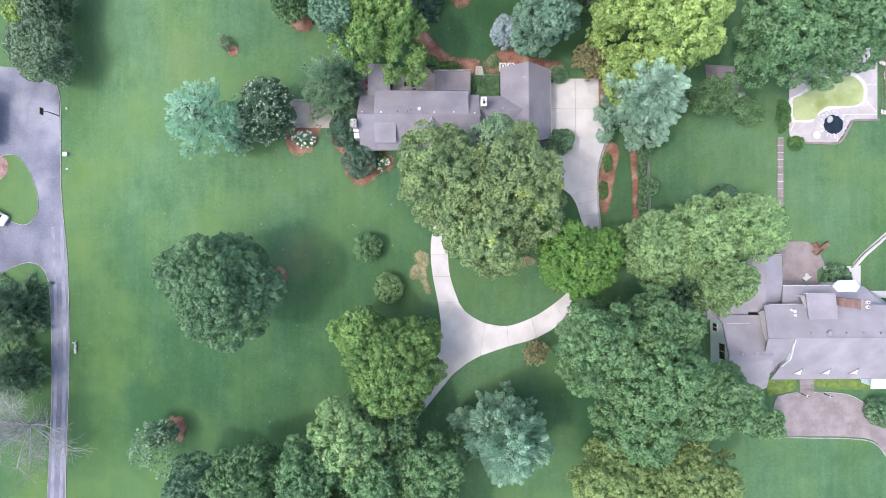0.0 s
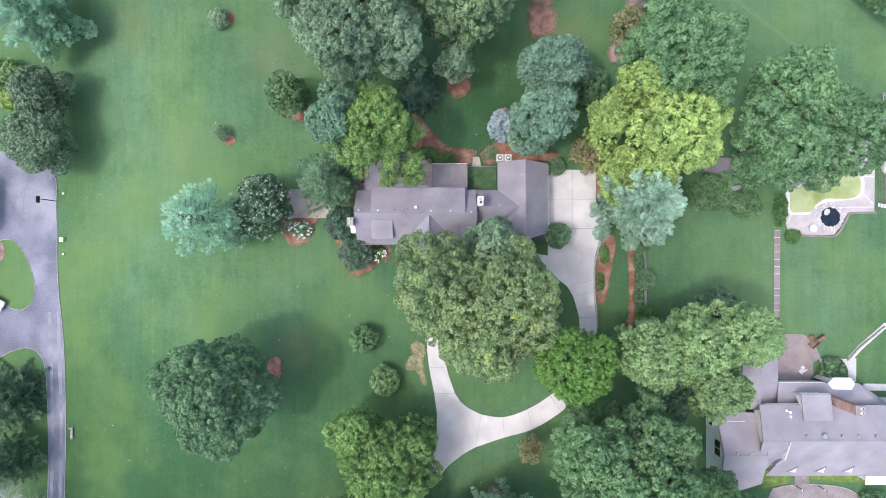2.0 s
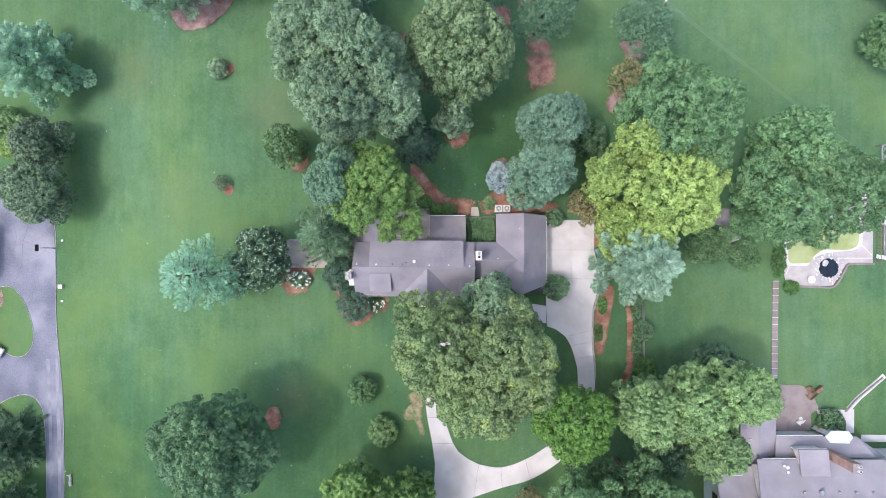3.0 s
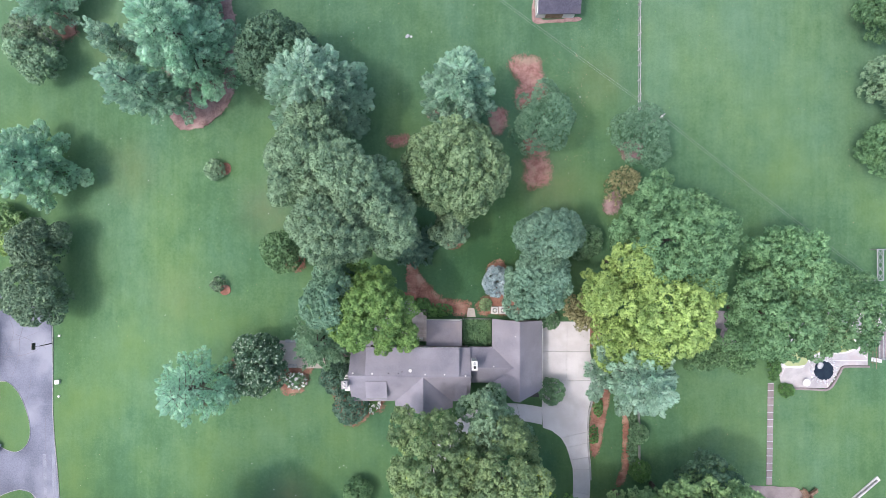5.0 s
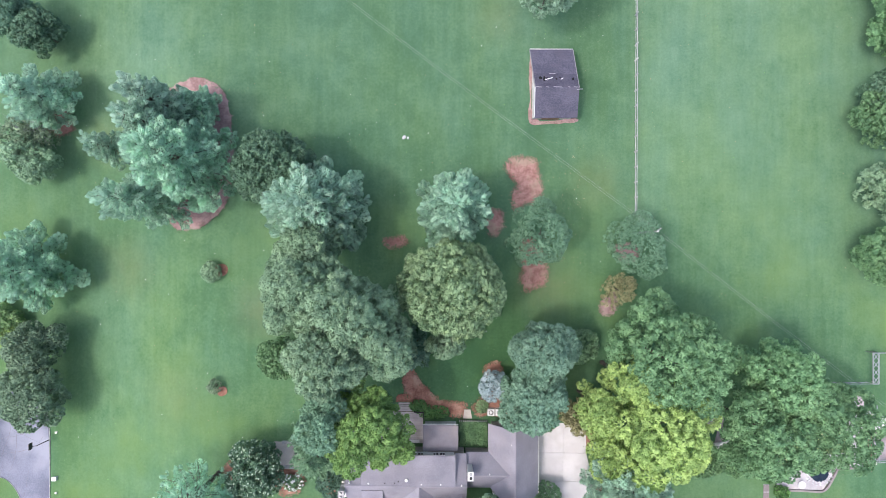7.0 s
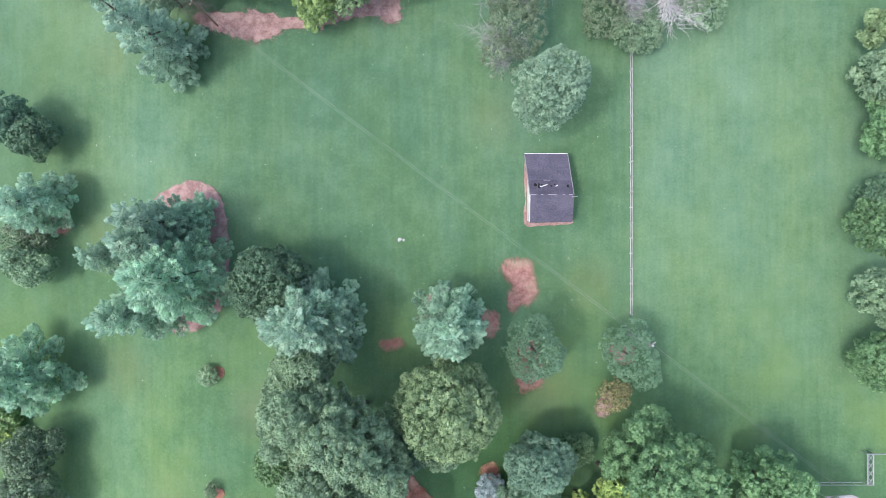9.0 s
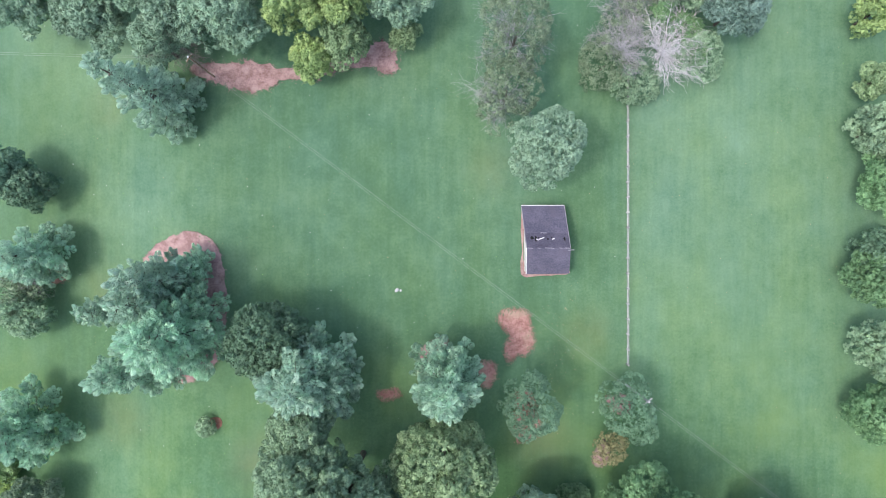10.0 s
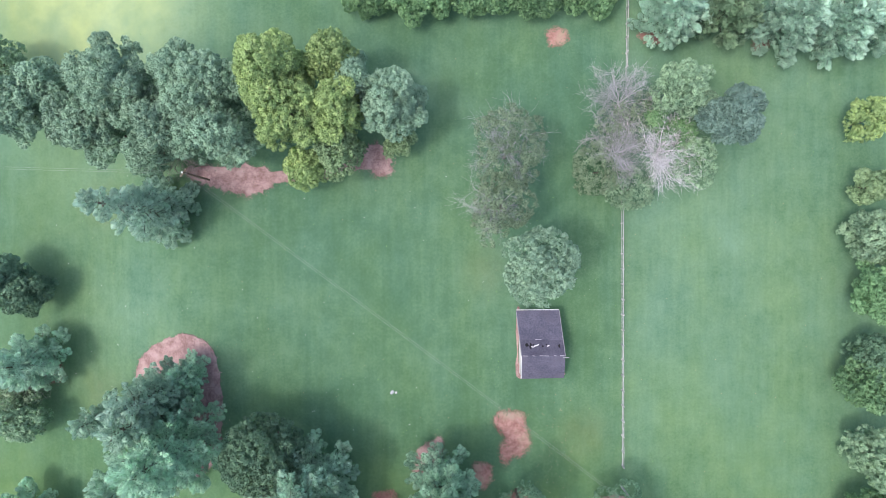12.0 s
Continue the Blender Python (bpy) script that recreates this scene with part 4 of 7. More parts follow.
# ---- mulch beds and bare soil ----
bed("mulch_bed", [(-3.07, 33.42), (-2.09, 31.61), (-0.45, 29.71), (1.19, 28.23), (3.24, 27.82), (4.88, 27.81), (5.46, 26.99), (5.13, 26.00), (4.06, 25.35), (2.01, 26.01), (-0.04, 27.00), (-1.93, 27.66), (-3.08, 27.83), (-3.89, 29.72), (-4.06, 31.94)], MULCH_RED, "red-brown mulch bed along the terrace", seed=4)
bed("mulch_bed", [(6.11, 26.99), (7.10, 28.30), (8.58, 28.95), (8.58, 30.93), (7.93, 31.58), (7.77, 32.57), (8.59, 33.39), (9.90, 33.55), (10.72, 31.58), (10.63, 29.11), (12.68, 28.04), (15.14, 27.46), (17.18, 26.97), (17.18, 25.82), (13.49, 25.82), (10.62, 25.67), (8.57, 25.83), (6.77, 25.84)], MULCH_RED, "red-brown mulch bed round the blue spruce", seed=5)
bed("mulch_bed", [(1.21, 37.03), (2.03, 38.18), (4.09, 38.50), (4.66, 37.10), (3.83, 35.70), (2.68, 35.21), (1.70, 35.87)], MULCH_RED, "round mulch ring under a small tree", seed=6)
bed("mulch_bed", [(-22.21, 33.87), (-20.98, 34.94), (-18.92, 33.86), (-18.92, 32.22), (-20.32, 32.06), (-21.63, 32.64)], MULCH_RED, "mulch ring at the lawn's edge", seed=7)
bed("mulch_bed", [(-29.90, 18.33), (-28.75, 18.98), (-27.60, 18.07), (-27.61, 16.59), (-28.76, 16.27), (-29.91, 16.85)], MULCH_RED, "mulch ring round the blue-green tree", seed=8)
bed("mulch_bed", [(-22.35, 17.62), (-17.83, 17.99), (-18.08, 16.76), (-18.66, 14.96), (-20.06, 14.14), (-21.70, 14.32), (-22.51, 15.97)], MULCH_RED, "mulch bed under white hydrangeas", seed=9)
bed("mulch_bed", [(-16.19, 17.41), (-14.96, 16.74), (-13.98, 14.92), (-12.92, 13.85), (-10.87, 13.83), (-7.59, 13.81), (-7.10, 12.57), (-7.60, 11.59), (-9.08, 11.27), (-10.48, 9.97), (-11.71, 9.48), (-12.94, 9.99), (-14.00, 11.31), (-14.32, 13.03), (-15.30, 14.93), (-16.19, 16.09)], MULCH_RED, "mulch bed round the evergreens by the chimney", seed=10)
bed("mulch_bed", [(23.62, 15.72), (25.33, 15.14), (25.57, 13.67), (25.07, 11.21), (24.57, 8.35), (24.07, 5.90), (23.41, 5.00), (22.92, 5.49), (22.69, 7.53), (22.70, 10.40), (23.12, 12.85)], MULCH_RED, "mulch bed with low hedges beside the drive", rag=0.12, seed=11)
bed("mulch_bed", [(27.21, 14.48), (28.03, 14.48), (28.35, 12.03), (28.33, 7.12), (28.48, 3.85), (27.49, 1.23), (26.51, 1.23), (27.33, 3.85), (27.51, 7.12), (27.45, 11.21)], MULCH_RED, "long mulch strip along the wire fence", rag=0.15, seed=12)
bed("mulch_bed", [(-40.40, -24.49), (-39.12, -24.10), (-37.86, -24.37), (-37.50, -25.83), (-38.22, -27.18), (-39.49, -27.24), (-40.40, -26.14)], MULCH_RED, "mulch ring beside a small tree", seed=13)
bed("mulch_bed", [(-30.96, 29.73), (-29.88, 29.88), (-29.63, 28.97), (-30.38, 28.40), (-31.04, 28.82)], MULCH_RED, "mulch ring of a small shrub", rag=0.08, seed=14)
bed("mulch_bed", [(-31.57, 47.24), (-30.23, 47.74), (-29.57, 46.92), (-29.90, 46.09), (-31.22, 45.92)], MULCH_RED, "mulch ring of a small shrub", rag=0.08, seed=15)
bed("mulch_bed", [(-42.36, 68.28), (-40.51, 72.35), (-35.97, 74.70), (-32.23, 74.53), (-29.88, 71.86), (-29.02, 66.90), (-28.91, 61.94), (-29.46, 57.40), (-31.27, 54.84), (-34.34, 52.89), (-37.62, 52.96), (-39.19, 55.51), (-40.44, 61.43)], MULCH, "large pinkish mulch bed under the pines", z=0.058, rag=0.3, seed=17)
bed("bare_soil", [(11.33, 62.90), (12.98, 63.32), (14.88, 63.08), (15.46, 61.43), (16.04, 59.20), (15.47, 57.30), (13.41, 56.47), (12.18, 56.13), (11.93, 57.95), (12.58, 59.60), (11.34, 61.08)], SOIL, "bare patch of red soil in the grass", "soil", rag=0.35, seed=18)
bed("bare_soil", [(13.27, 48.22), (15.08, 48.72), (16.73, 48.07), (16.90, 46.26), (16.08, 44.77), (14.27, 44.10), (13.28, 45.09), (13.60, 46.74)], SOIL, "bare patch of red soil in the grass", "soil", rag=0.35, seed=19)
bed("bare_soil", [(13.84, 51.36), (15.49, 50.95), (16.32, 49.06), (14.67, 48.72), (13.43, 49.70)], SOIL, "worn soil between two bare patches", "soil", z=0.044, rag=0.4, seed=20)
bed("bare_soil", [(-6.51, 51.29), (-4.29, 51.71), (-3.71, 50.88), (-5.11, 50.30), (-6.34, 50.46)], SOIL, "small bare patch of soil", "soil", rag=0.3, seed=21)
bed("mulch_bed", [(-1.07, 55.32), (-0.49, 57.39), (1.42, 59.05), (3.50, 59.45), (3.08, 57.38), (1.82, 54.48), (-0.25, 54.07)], MULCH, "mulch under a pine", seed=22)
bed("mulch_bed", [(8.06, 55.46), (10.12, 55.47), (10.29, 52.99), (8.65, 52.16)], SOIL, "worn soil beside a pine", "soil", seed=23)
bed("mulch_bed", [(26.71, 50.63), (29.99, 50.79), (30.15, 48.56), (28.50, 47.99), (27.11, 49.15)], MULCH, "mulch patch at a fence tree", seed=24)
bed("mulch_bed", [(24.98, 42.74), (26.62, 43.98), (27.28, 41.93), (26.22, 40.28), (24.65, 40.85)], MULCH, "mulch patch beside a rusty shrub", seed=25)
bed("mulch_bed", [(-33.99, 99.13), (-31.42, 99.42), (-28.10, 99.48), (-24.79, 99.72), (-19.84, 98.62), (-14.87, 99.01), (-11.56, 100.23), (-8.24, 101.46), (-5.92, 102.44), (-3.94, 102.10), (-3.96, 98.96), (-4.63, 97.80), (-5.95, 98.30), (-8.26, 98.98), (-11.57, 98.50), (-14.89, 97.35), (-19.85, 97.21), (-22.34, 96.15), (-24.82, 95.09), (-26.47, 95.76), (-28.95, 96.18), (-31.44, 97.27), (-33.57, 97.88)], MULCH, "long pinkish mulch bed along the wood's edge", rag=0.8, seed=26)
bed("mulch_bed", [(18.96, 118.67), (20.37, 119.32), (21.77, 118.82), (21.94, 117.83), (20.94, 117.01), (19.54, 117.18)], SOIL, "round bare patch in the grass", "soil", seed=27)
bed("mulch_bed", [(32.36, 118.45), (35.26, 118.60), (35.67, 117.36), (33.60, 117.29)], SOIL, "bare soil under the pines", "soil", seed=28)
bed("mulch_bed", [(49.32, 118.70), (50.57, 119.36), (51.22, 116.88), (50.15, 115.89), (49.07, 116.48)], SOIL, "bare soil under the pines", "soil", seed=29)
bed("bare_soil", [(-3.99, -0.56), (-2.60, -0.41), (-2.28, -2.05), (-2.61, -3.03), (-2.35, -4.60), (-2.05, -6.10), (-2.45, -5.90), (-2.96, -4.60), (-3.44, -4.05), (-4.58, -3.83), (-4.25, -2.61), (-3.59, -2.20)], STRAW, "strip of straw and dry grass beside the drive", "straw", rag=0.2, seed=31)
bed("bare_soil", [(5.40, -2.26), (7.86, -1.63), (11.95, -1.08), (13.17, -1.66), (11.53, -2.31), (8.67, -2.78), (7.03, -3.26)], STRAW, "dry leaf litter under the oak", "soil", rag=0.3, seed=32)
bed("mulch_bed", [(7.29, -21.01), (8.92, -21.43), (9.71, -23.87), (8.09, -23.86), (7.04, -22.47)], MULCH, "mulch beside a blue pine", rag=0.3, seed=34)
bed("bare_soil", [(-24.65, -2.64), (-23.25, -2.44), (-22.65, -4.04), (-23.15, -5.34), (-24.45, -5.04)], MULCH_RED, "worn red soil beside the maple", "soil", rag=0.35, seed=37)
bed("bare_soil", [(-58.03, 71.07), (-55.44, 70.21), (-54.54, 68.05), (-56.71, 67.19), (-58.44, 68.48)], SOIL, "worn soil by the boundary trees", "soil", rag=0.4, seed=35)
bed("bare_soil", [(21.31, 25.04), (23.78, 26.70), (24.19, 22.59), (22.55, 20.94)], MULCH_RED, "mulch behind the drive", rag=0.2, seed=36)


# loose chips strewn along the edges of the beds
for chip_stuff in (MULCH, MULCH_RED, SOIL, STRAW):
    own = [c for c in CHIPS if c[2] == chip_stuff.name]
    rng = np.random.default_rng(len(own))
    at = np.array([(c[0], c[1], ground_z(c[0]) + 0.05 + rng.uniform(0, 0.05)) for c in own])
    n = len(at)
    tagged(leaves("chips", at, rng.normal(size=(n, 3)) * np.array([1, 1, 0.15]), np.tile([0, 0, 1.0], (n, 1)) + rng.normal(size=(n, 3)) * 0.2, rng.uniform(0.07, 0.26, n), rng.uniform(0.05, 0.13, n), chip_stuff, None), "loose chips strewn along the edge of a bed", "chips", kind="stuff")


# blades of grass that grow in over the edges of the beds
rng = np.random.default_rng(8)
at = np.array([(x, y, ground_z(x) + 0.10 + rng.uniform(0, 0.03)) for x, y in TUFTS])
n = len(at)
tagged(leaves("grass_tufts", at, rng.normal(size=(n, 3)) * np.array([1, 1, 0.15]), np.tile([0, 0, 1.0], (n, 1)) + rng.normal(size=(n, 3)) * 0.06, rng.uniform(0.12, 0.34, n), rng.uniform(0.07, 0.16, n), GRASS, None), "green grass growing over the edge of a bed", "grass", kind="stuff")


# ---- the house: long shingled roof, front gable, low link and garage wing ----
def roof(parent, pts, material, label="", thick=0.2, name="roof"):
    return part(name, slab(pts, thick), material, parent, label)


def wall_box(parent, x0, x1, y0, y1, z1, material, t=0.25, z0=-0.3):
    """Four walls of some thickness, butted at the corners."""
    for a in ((x0, x1, y0, y0 + t), (x0, x1, y1 - t, y1), (x0, x0 + t, y0 + t, y1 - t), (x1 - t, x1, y0 + t, y1 - t)):
        part("wall", box_bm(*a, z0, z1), material, parent)


def gable_end(parent, pts, material, t=0.2, axis=0):
    """A wall that fills the triangle under a roof; pts in 3D, thickness along the axis."""
    bm = bmesh.new()
    off = Vector((t, 0, 0)) if axis == 0 else Vector((0, t, 0))
    a = [bm.verts.new(p) for p in pts]
    b = [bm.verts.new(Vector(p) + off) for p in pts]
    n = len(pts)
    bm.faces.new(a), bm.faces.new(b[::-1])
    for i in range(n):
        bm.faces.new((a[i], b[i], b[(i + 1) % n], a[(i + 1) % n]))
    bmesh.ops.recalc_face_normals(bm, faces=bm.faces[:])
    return part("wall", bm, material, parent)


def window(parent, x, y, z, w, h, face):
    """A window in a wall: white frame with a dark pane, facing n, s, e or w."""
    d = 0.06
    fr = bmesh.new()
    for a0, a1, b0, b1 in ((-w / 2, w / 2, 0, 0.09), (-w / 2, w / 2, h - 0.09, h), (-w / 2, -w / 2 + 0.09, 0.09, h - 0.09), (w / 2 - 0.09, w / 2, 0.09, h - 0.09), (-0.03, 0.03, 0.09, h - 0.09)):
        box(fr, a0, a1, -d, d, b0, b1)
    pane = box_bm(-w / 2 + 0.09, w / 2 - 0.09, -0.015, 0.015, 0.09, h - 0.09)
    fr.transform(pose(x, y, z, 0, 0, {"s": 0, "n": 180, "e": 90, "w": -90}[face]))
    pane.transform(pose(x, y, z, 0, 0, {"s": 0, "n": 180, "e": 90, "w": -90}[face]))
    ob = part("window", fr, WHITE, parent)
    part("pane", pane, GLASS, ob)
    return ob


def vent(parent, x, y, z, r, h, material):
    bm = bmesh.new()
    disc(bm, x, y, z - 0.4, z + h, r * 0.55, 10)
    disc(bm, x, y, z + h, z + h + 0.08, r, 12, r * 0.8)
    return part("roof_vent", bm, material, parent)


def ridge_caps(parent, a, b, material, n):
    """A row of overlapping cap shingles on a ridge."""
    a, b = Vector(a), Vector(b)
    d = (b - a).normalized()
    s = Vector((-d.y, d.x, 0)).normalized()
    bm = bmesh.new()
    for i in range(n):
        p, q = a + (b - a) * i / n, a + (b - a) * (i + 1.12) / n
        for w in (-1, 1):
            slab([tuple(p + Vector((0, 0, 0.05))), tuple(q + Vector((0, 0, 0.03))), tuple(q + s * w * 0.17 + Vector((0, 0, -0.09))), tuple(p + s * w * 0.17 + Vector((0, 0, -0.07)))], 0.02, bm)
    return part("ridge_cap", bm, material, parent)


house = thing("house", -1, 18, 0, "long grey-shingled house with a front gable and a garage wing", "house")
house.matrix_basis = Matrix.Identity(4)
wall_box(house, -11.0, 4.9, 14.5, 21.2, 3.3, STONE_WALL)
RZ = 7.0
roof(house, [(-11.35, 18.15, RZ), (5.15, 18.0, RZ), (5.15, 13.95, 3.45), (-11.35, 14.1, 3.45)], SHINGLE)
roof(house, [(-11.35, 18.15, RZ), (-9.1, 18.13, RZ), (-9.1, 21.5, 3.9), (-11.35, 21.5, 3.9)], SHINGLE)
roof(house, [(-9.09, 18.13, RZ + 0.06), (3.6, 18.02, RZ + 0.06), (3.6, 21.62, 5.5), (-9.09, 21.70, 5.5)], SHINGLE, "shallow dormer roof over the north side")
roof(house, [(3.61, 18.02, RZ), (5.15, 18.0, RZ), (5.15, 21.5, 3.9), (3.61, 21.5, 3.9)], SHINGLE)
part("wall", box_bm(-8.95, 3.45, 21.25, 21.5, 3.2, 5.35), WHITE, house)
part("fascia", box_bm(-9.12, 3.63, 21.70, 21.76, 5.28, 5.49), GUTTER, house, "thin grey fascia board")
gable_end(house, [(-11.1, 14.3, 3.3), (-11.1, 21.3, 3.3), (-11.1, 21.3, 3.75), (-11.1, 18.15, 6.75), (-11.1, 14.3, 3.4)], STONE_WALL)
gable_end(house, [(4.75, 14.3, 3.3), (4.75, 21.3, 3.3), (4.75, 21.3, 3.75), (4.75, 18.0, 6.75), (4.75, 14.3, 3.4)], STONE_WALL)
ridge_caps(house, (-11.35, 18.15, RZ + 0.06), (5.15, 18.0, RZ + 0.06), SHINGLE, 46)
# shed dormers on the south slope
for x0, x1, y0, z0, y1, z1 in ((-9.15, -6.25, 17.2, 6.32, 14.75, 5.2), (3.0, 4.65, 16.6, 5.85, 14.35, 4.75)):
    d = part("dormer", slab([(x0, y0, z0), (x1, y0, z0), (x1, y1, z1), (x0, y1, z1)], 0.15), SHINGLE, house, "low shed dormer")
    bm = bmesh.new()
    box(bm, x0 + 0.15, x1 - 0.15, y1 + 0.2, y1 + 0.4, 3.6, z1 - 0.1)
    for x in (x0 + 0.15, x1 - 0.27):
        a = [(x, y0 - 0.05, z0 - 0.16), (x, y1 + 0.4, z1 + 0.05), (x, y1 + 0.4, 3.7)]
        va, vb = [bm.verts.new(p) for p in a], [bm.verts.new((p[0] + 0.12, p[1], p[2])) for p in a]
        bm.faces.new(va), bm.faces.new(vb[::-1])
        for i in range(3):
            bm.faces.new((va[i], vb[i], vb[(i + 1) % 3], va[(i + 1) % 3]))
    part("dormer_wall", bm, STONE_WALL, d)
    part("gutter", box_bm(x0, x1, y1 - 0.1, y1 - 0.01, z1 - 0.13, z1 - 0.01), GUTTER, d)
# front gable
GX, GS = -1.28, 12.85
roof(house, [(GX, 17.9, 6.9), (GX, GS, 6.9), (-5.3, 13.25, 3.3), (-5.3, 14.6, 3.3)], SHINGLE, "west slope of the front gable")
roof(house, [(GX + 0.004, 17.9, 6.9), (2.75, 14.6, 3.3), (2.75, 13.0, 3.3), (GX + 0.004, GS, 6.9)], SHINGLE, "east slope of the front gable")
ridge_caps(house, (GX, 17.6, 6.92), (GX, GS, 6.92), SHINGLE, 15)
gable_end(house, [(-4.9, 13.6, -0.3), (2.35, 13.6, -0.3), (2.35, 13.6, 3.4), (GX, 13.6, 6.6), (-4.9, 13.6, 3.4)], WHITE, axis=1)
window(house, GX, 13.6, 3.6, 1.4, 1.6, "s")
for x in (-10.0, -8.0, -6.3, 3.6):
    window(house, x, 14.5, 1.0, 1.2, 1.4, "s")
part("door", box_bm(-1.9, -0.9, 13.52, 13.6, 0.0, 2.1, bevel=0.02), BROWNWOOD, house, "brown front door")
part("porch_step", box_bm(-2.6, -0.2, 12.2, 13.5, -0.1, 0.16, bevel=0.02), CONCRETE, house)
part("gutter", box_bm(-11.3, -5.4, 13.92, 14.05, 3.2, 3.42), GUTTER, house)
# link
wall_box(house, 5.16, 8.9, 17.0, 21.1, 3.1, STONE_WALL)
roof(house, [(5.16, 19.0, 5.55), (11.3, 19.0, 5.55), (8.85, 16.5, 3.2), (5.16, 16.5, 3.2)], SHINGLE, "south slope of the low link")
roof(house, [(5.16, 19.01, 5.55), (5.16, 21.5, 3.2), (8.85, 21.5, 3.2), (11.3, 19.01, 5.55)], SHINGLE, "north slope of the low link")
ridge_caps(house, (5.2, 19.0, 5.57), (11.2, 19.0, 5.57), SHINGLE, 18)
# garage wing
wall_box(house, 8.9, 14.9, 15.6, 24.9, 3.0, STONE_WALL)
roof(house, [(11.75, 25.35, 6.2), (11.75, 14.45, 6.2), (11.0, 14.45, 5.55), (8.25, 16.8, 3.15), (8.25, 25.45, 3.15)], SHINGLE, "west slope of the garage wing")
roof(house, [(11.754, 25.35, 6.2), (15.25, 25.2, 3.15), (15.25, 15.5, 3.15), (11.754, 14.45, 6.2)], SHINGLE, "east slope of the garage wing")
ridge_caps(house, (11.75, 25.35, 6.22), (11.75, 14.5, 6.22), SHINGLE, 30)
gable_end(house, [(8.9, 24.7, 2.9), (14.9, 24.7, 2.9), (14.9, 24.7, 3.1), (11.75, 24.7, 5.95), (8.9, 24.7, 3.4)], WHITE, axis=1)
gable_end(house, [(8.9, 15.6, 2.9), (14.9, 15.6, 2.9), (14.9, 15.6, 3.1), (11.75, 15.6, 5.95), (8.9, 15.6, 3.4)], WHITE, axis=1)
for i, (y0, y1) in enumerate(((24.5, 20.7), (20.5, 16.7))):
    part("gutter", box_bm(15.26, 15.31, min(y0, y1), max(y0, y1), 3.0, 3.12), GUTTER, house, "grey gutter with white brackets")
    part("garage_door", box_bm(14.91, 14.97, min(y0, y1) + 0.6, max(y0, y1) - 0.4, 0.1, 2.3), WHITE, house)
for k in range(20):
    part("gutter_bracket", box_bm(15.27, 15.36, 15.75 + 0.47 * k, 16.0 + 0.47 * k, 3.12, 3.16), WHITE, house)
part("porch_roof", slab([(13.0, 15.45, 3.0), (14.9, 15.45, 3.0), (14.9, 14.4, 2.8), (13.0, 14.4, 2.8)], 0.1), DARKMETAL, house, "dark little porch roof")
part("porch_post", tube_bm([(14.7, 14.55, 0), (14.7, 14.55, 2.75)], 0.06), WHITE, house)
# flat roof and its parapet
part("flat_roof", slab([(-0.95, 21.55, 3.05), (4.05, 21.55, 3.05), (4.05, 25.1, 3.0), (-0.95, 25.2, 3.0)], 0.2), MEMBRANE, house, "dark flat felt roof")
wall_box(house, -0.7, 3.8, 21.6, 24.9, 2.79, WHITE)
for x in (1.45, 2.55):
    part("seam", box_bm(x - 0.04, x + 0.04, 21.8, 25.1, 3.05, 3.10), MEMBRANE, house)
part("fascia", box_bm(-0.95, 4.05, 25.2, 25.27, 2.72, 3.03), WHITE, house, "white fascia board")
for x in (-0.25, 0.75, 2.05, 3.05):
    window(house, x, 24.93, 1.35, 0.92, 1.3, "n")
for x in (-5.9, -5.0, -2.1, -1.2, 0.9, 1.8):
    window(house, x, 21.53, 3.75, 0.85, 1.2, "n")
# low west wing and covered porch
wall_box(house, -10.2, -7.4, 22.0, 25.9, 2.8, STONE_WALL)
roof(house, [(-10.35, 21.52, 3.5), (-8.7, 21.52, 3.5), (-8.7, 26.2, 3.0), (-10.35, 26.2, 3.0)], SHINGLE, "roof of the low west wing")
roof(house, [(-8.69, 21.75, 3.56), (-7.2, 21.75, 3.56), (-7.2, 26.15, 3.06), (-8.69, 26.15, 3.06)], SHINGLE, "roof of the low west wing")
roof(house, [(-12.3, 21.6, 2.6), (-10.36, 21.6, 2.6), (-10.36, 26.0, 2.6), (-11.6, 25.4, 2.6)], MEMBRANE, "dark flat porch roof")
for q in ((-12.0, 21.9), (-11.5, 25.0)):
    part("porch_post", tube_bm([(*q, -0.1), (*q, 2.42)], 0.09), WHITE, house)
for q in (22.6, 23.5, 24.8):
    bm = box_bm(-10.75, -10.45, q, q + 0.35, 2.62, 2.9, bevel=0.06)
    part("red_cushion", bm, REDCLOTH, house, "red cloth bundle on the porch roof")
# chimneys
ch = part("chimney", box_bm(-12.15, -11.36, 15.5, 17.7, -0.3, 4.3, bevel=0.05), WHITE, house, "white-painted chimney with stepped shoulders")
part("chimney_shoulder", slab([(-12.12, 16.2, 5.3), (-11.4, 16.2, 5.3), (-11.4, 17.5, 5.3), (-12.12, 17.5, 5.3)], 1.05), WHITE, ch)
part("chimney_stack", box_bm(-12.1, -11.45, 16.5, 17.4, 5.2, 7.2, bevel=0.04), WHITE, ch)
part("chimney_cap", box_bm(-12.18, -11.38, 16.42, 17.5, 7.2, 7.3), EDGE, ch)
for y in (16.75, 17.25):
    part("chimney_pot", tube_bm([(-11.78, y, 7.3), (-11.78, y, 7.65)], 0.15, 0.12, 10), METAL, ch)
ch = part("chimney", box_bm(5.25, 5.95, 19.05, 20.2, 3.5, 7.5, bevel=0.04), WHITE, house, "white-painted chimney on the link")
part("chimney_cap", box_bm(5.2, 6.0, 19.0, 20.25, 7.5, 7.58), WHITE, ch)
part("flue", tube_bm([(5.62, 19.45, 7.6), (5.62, 19.45, 7.95)], 0.17, 0.17, 12), DARKMETAL, ch)
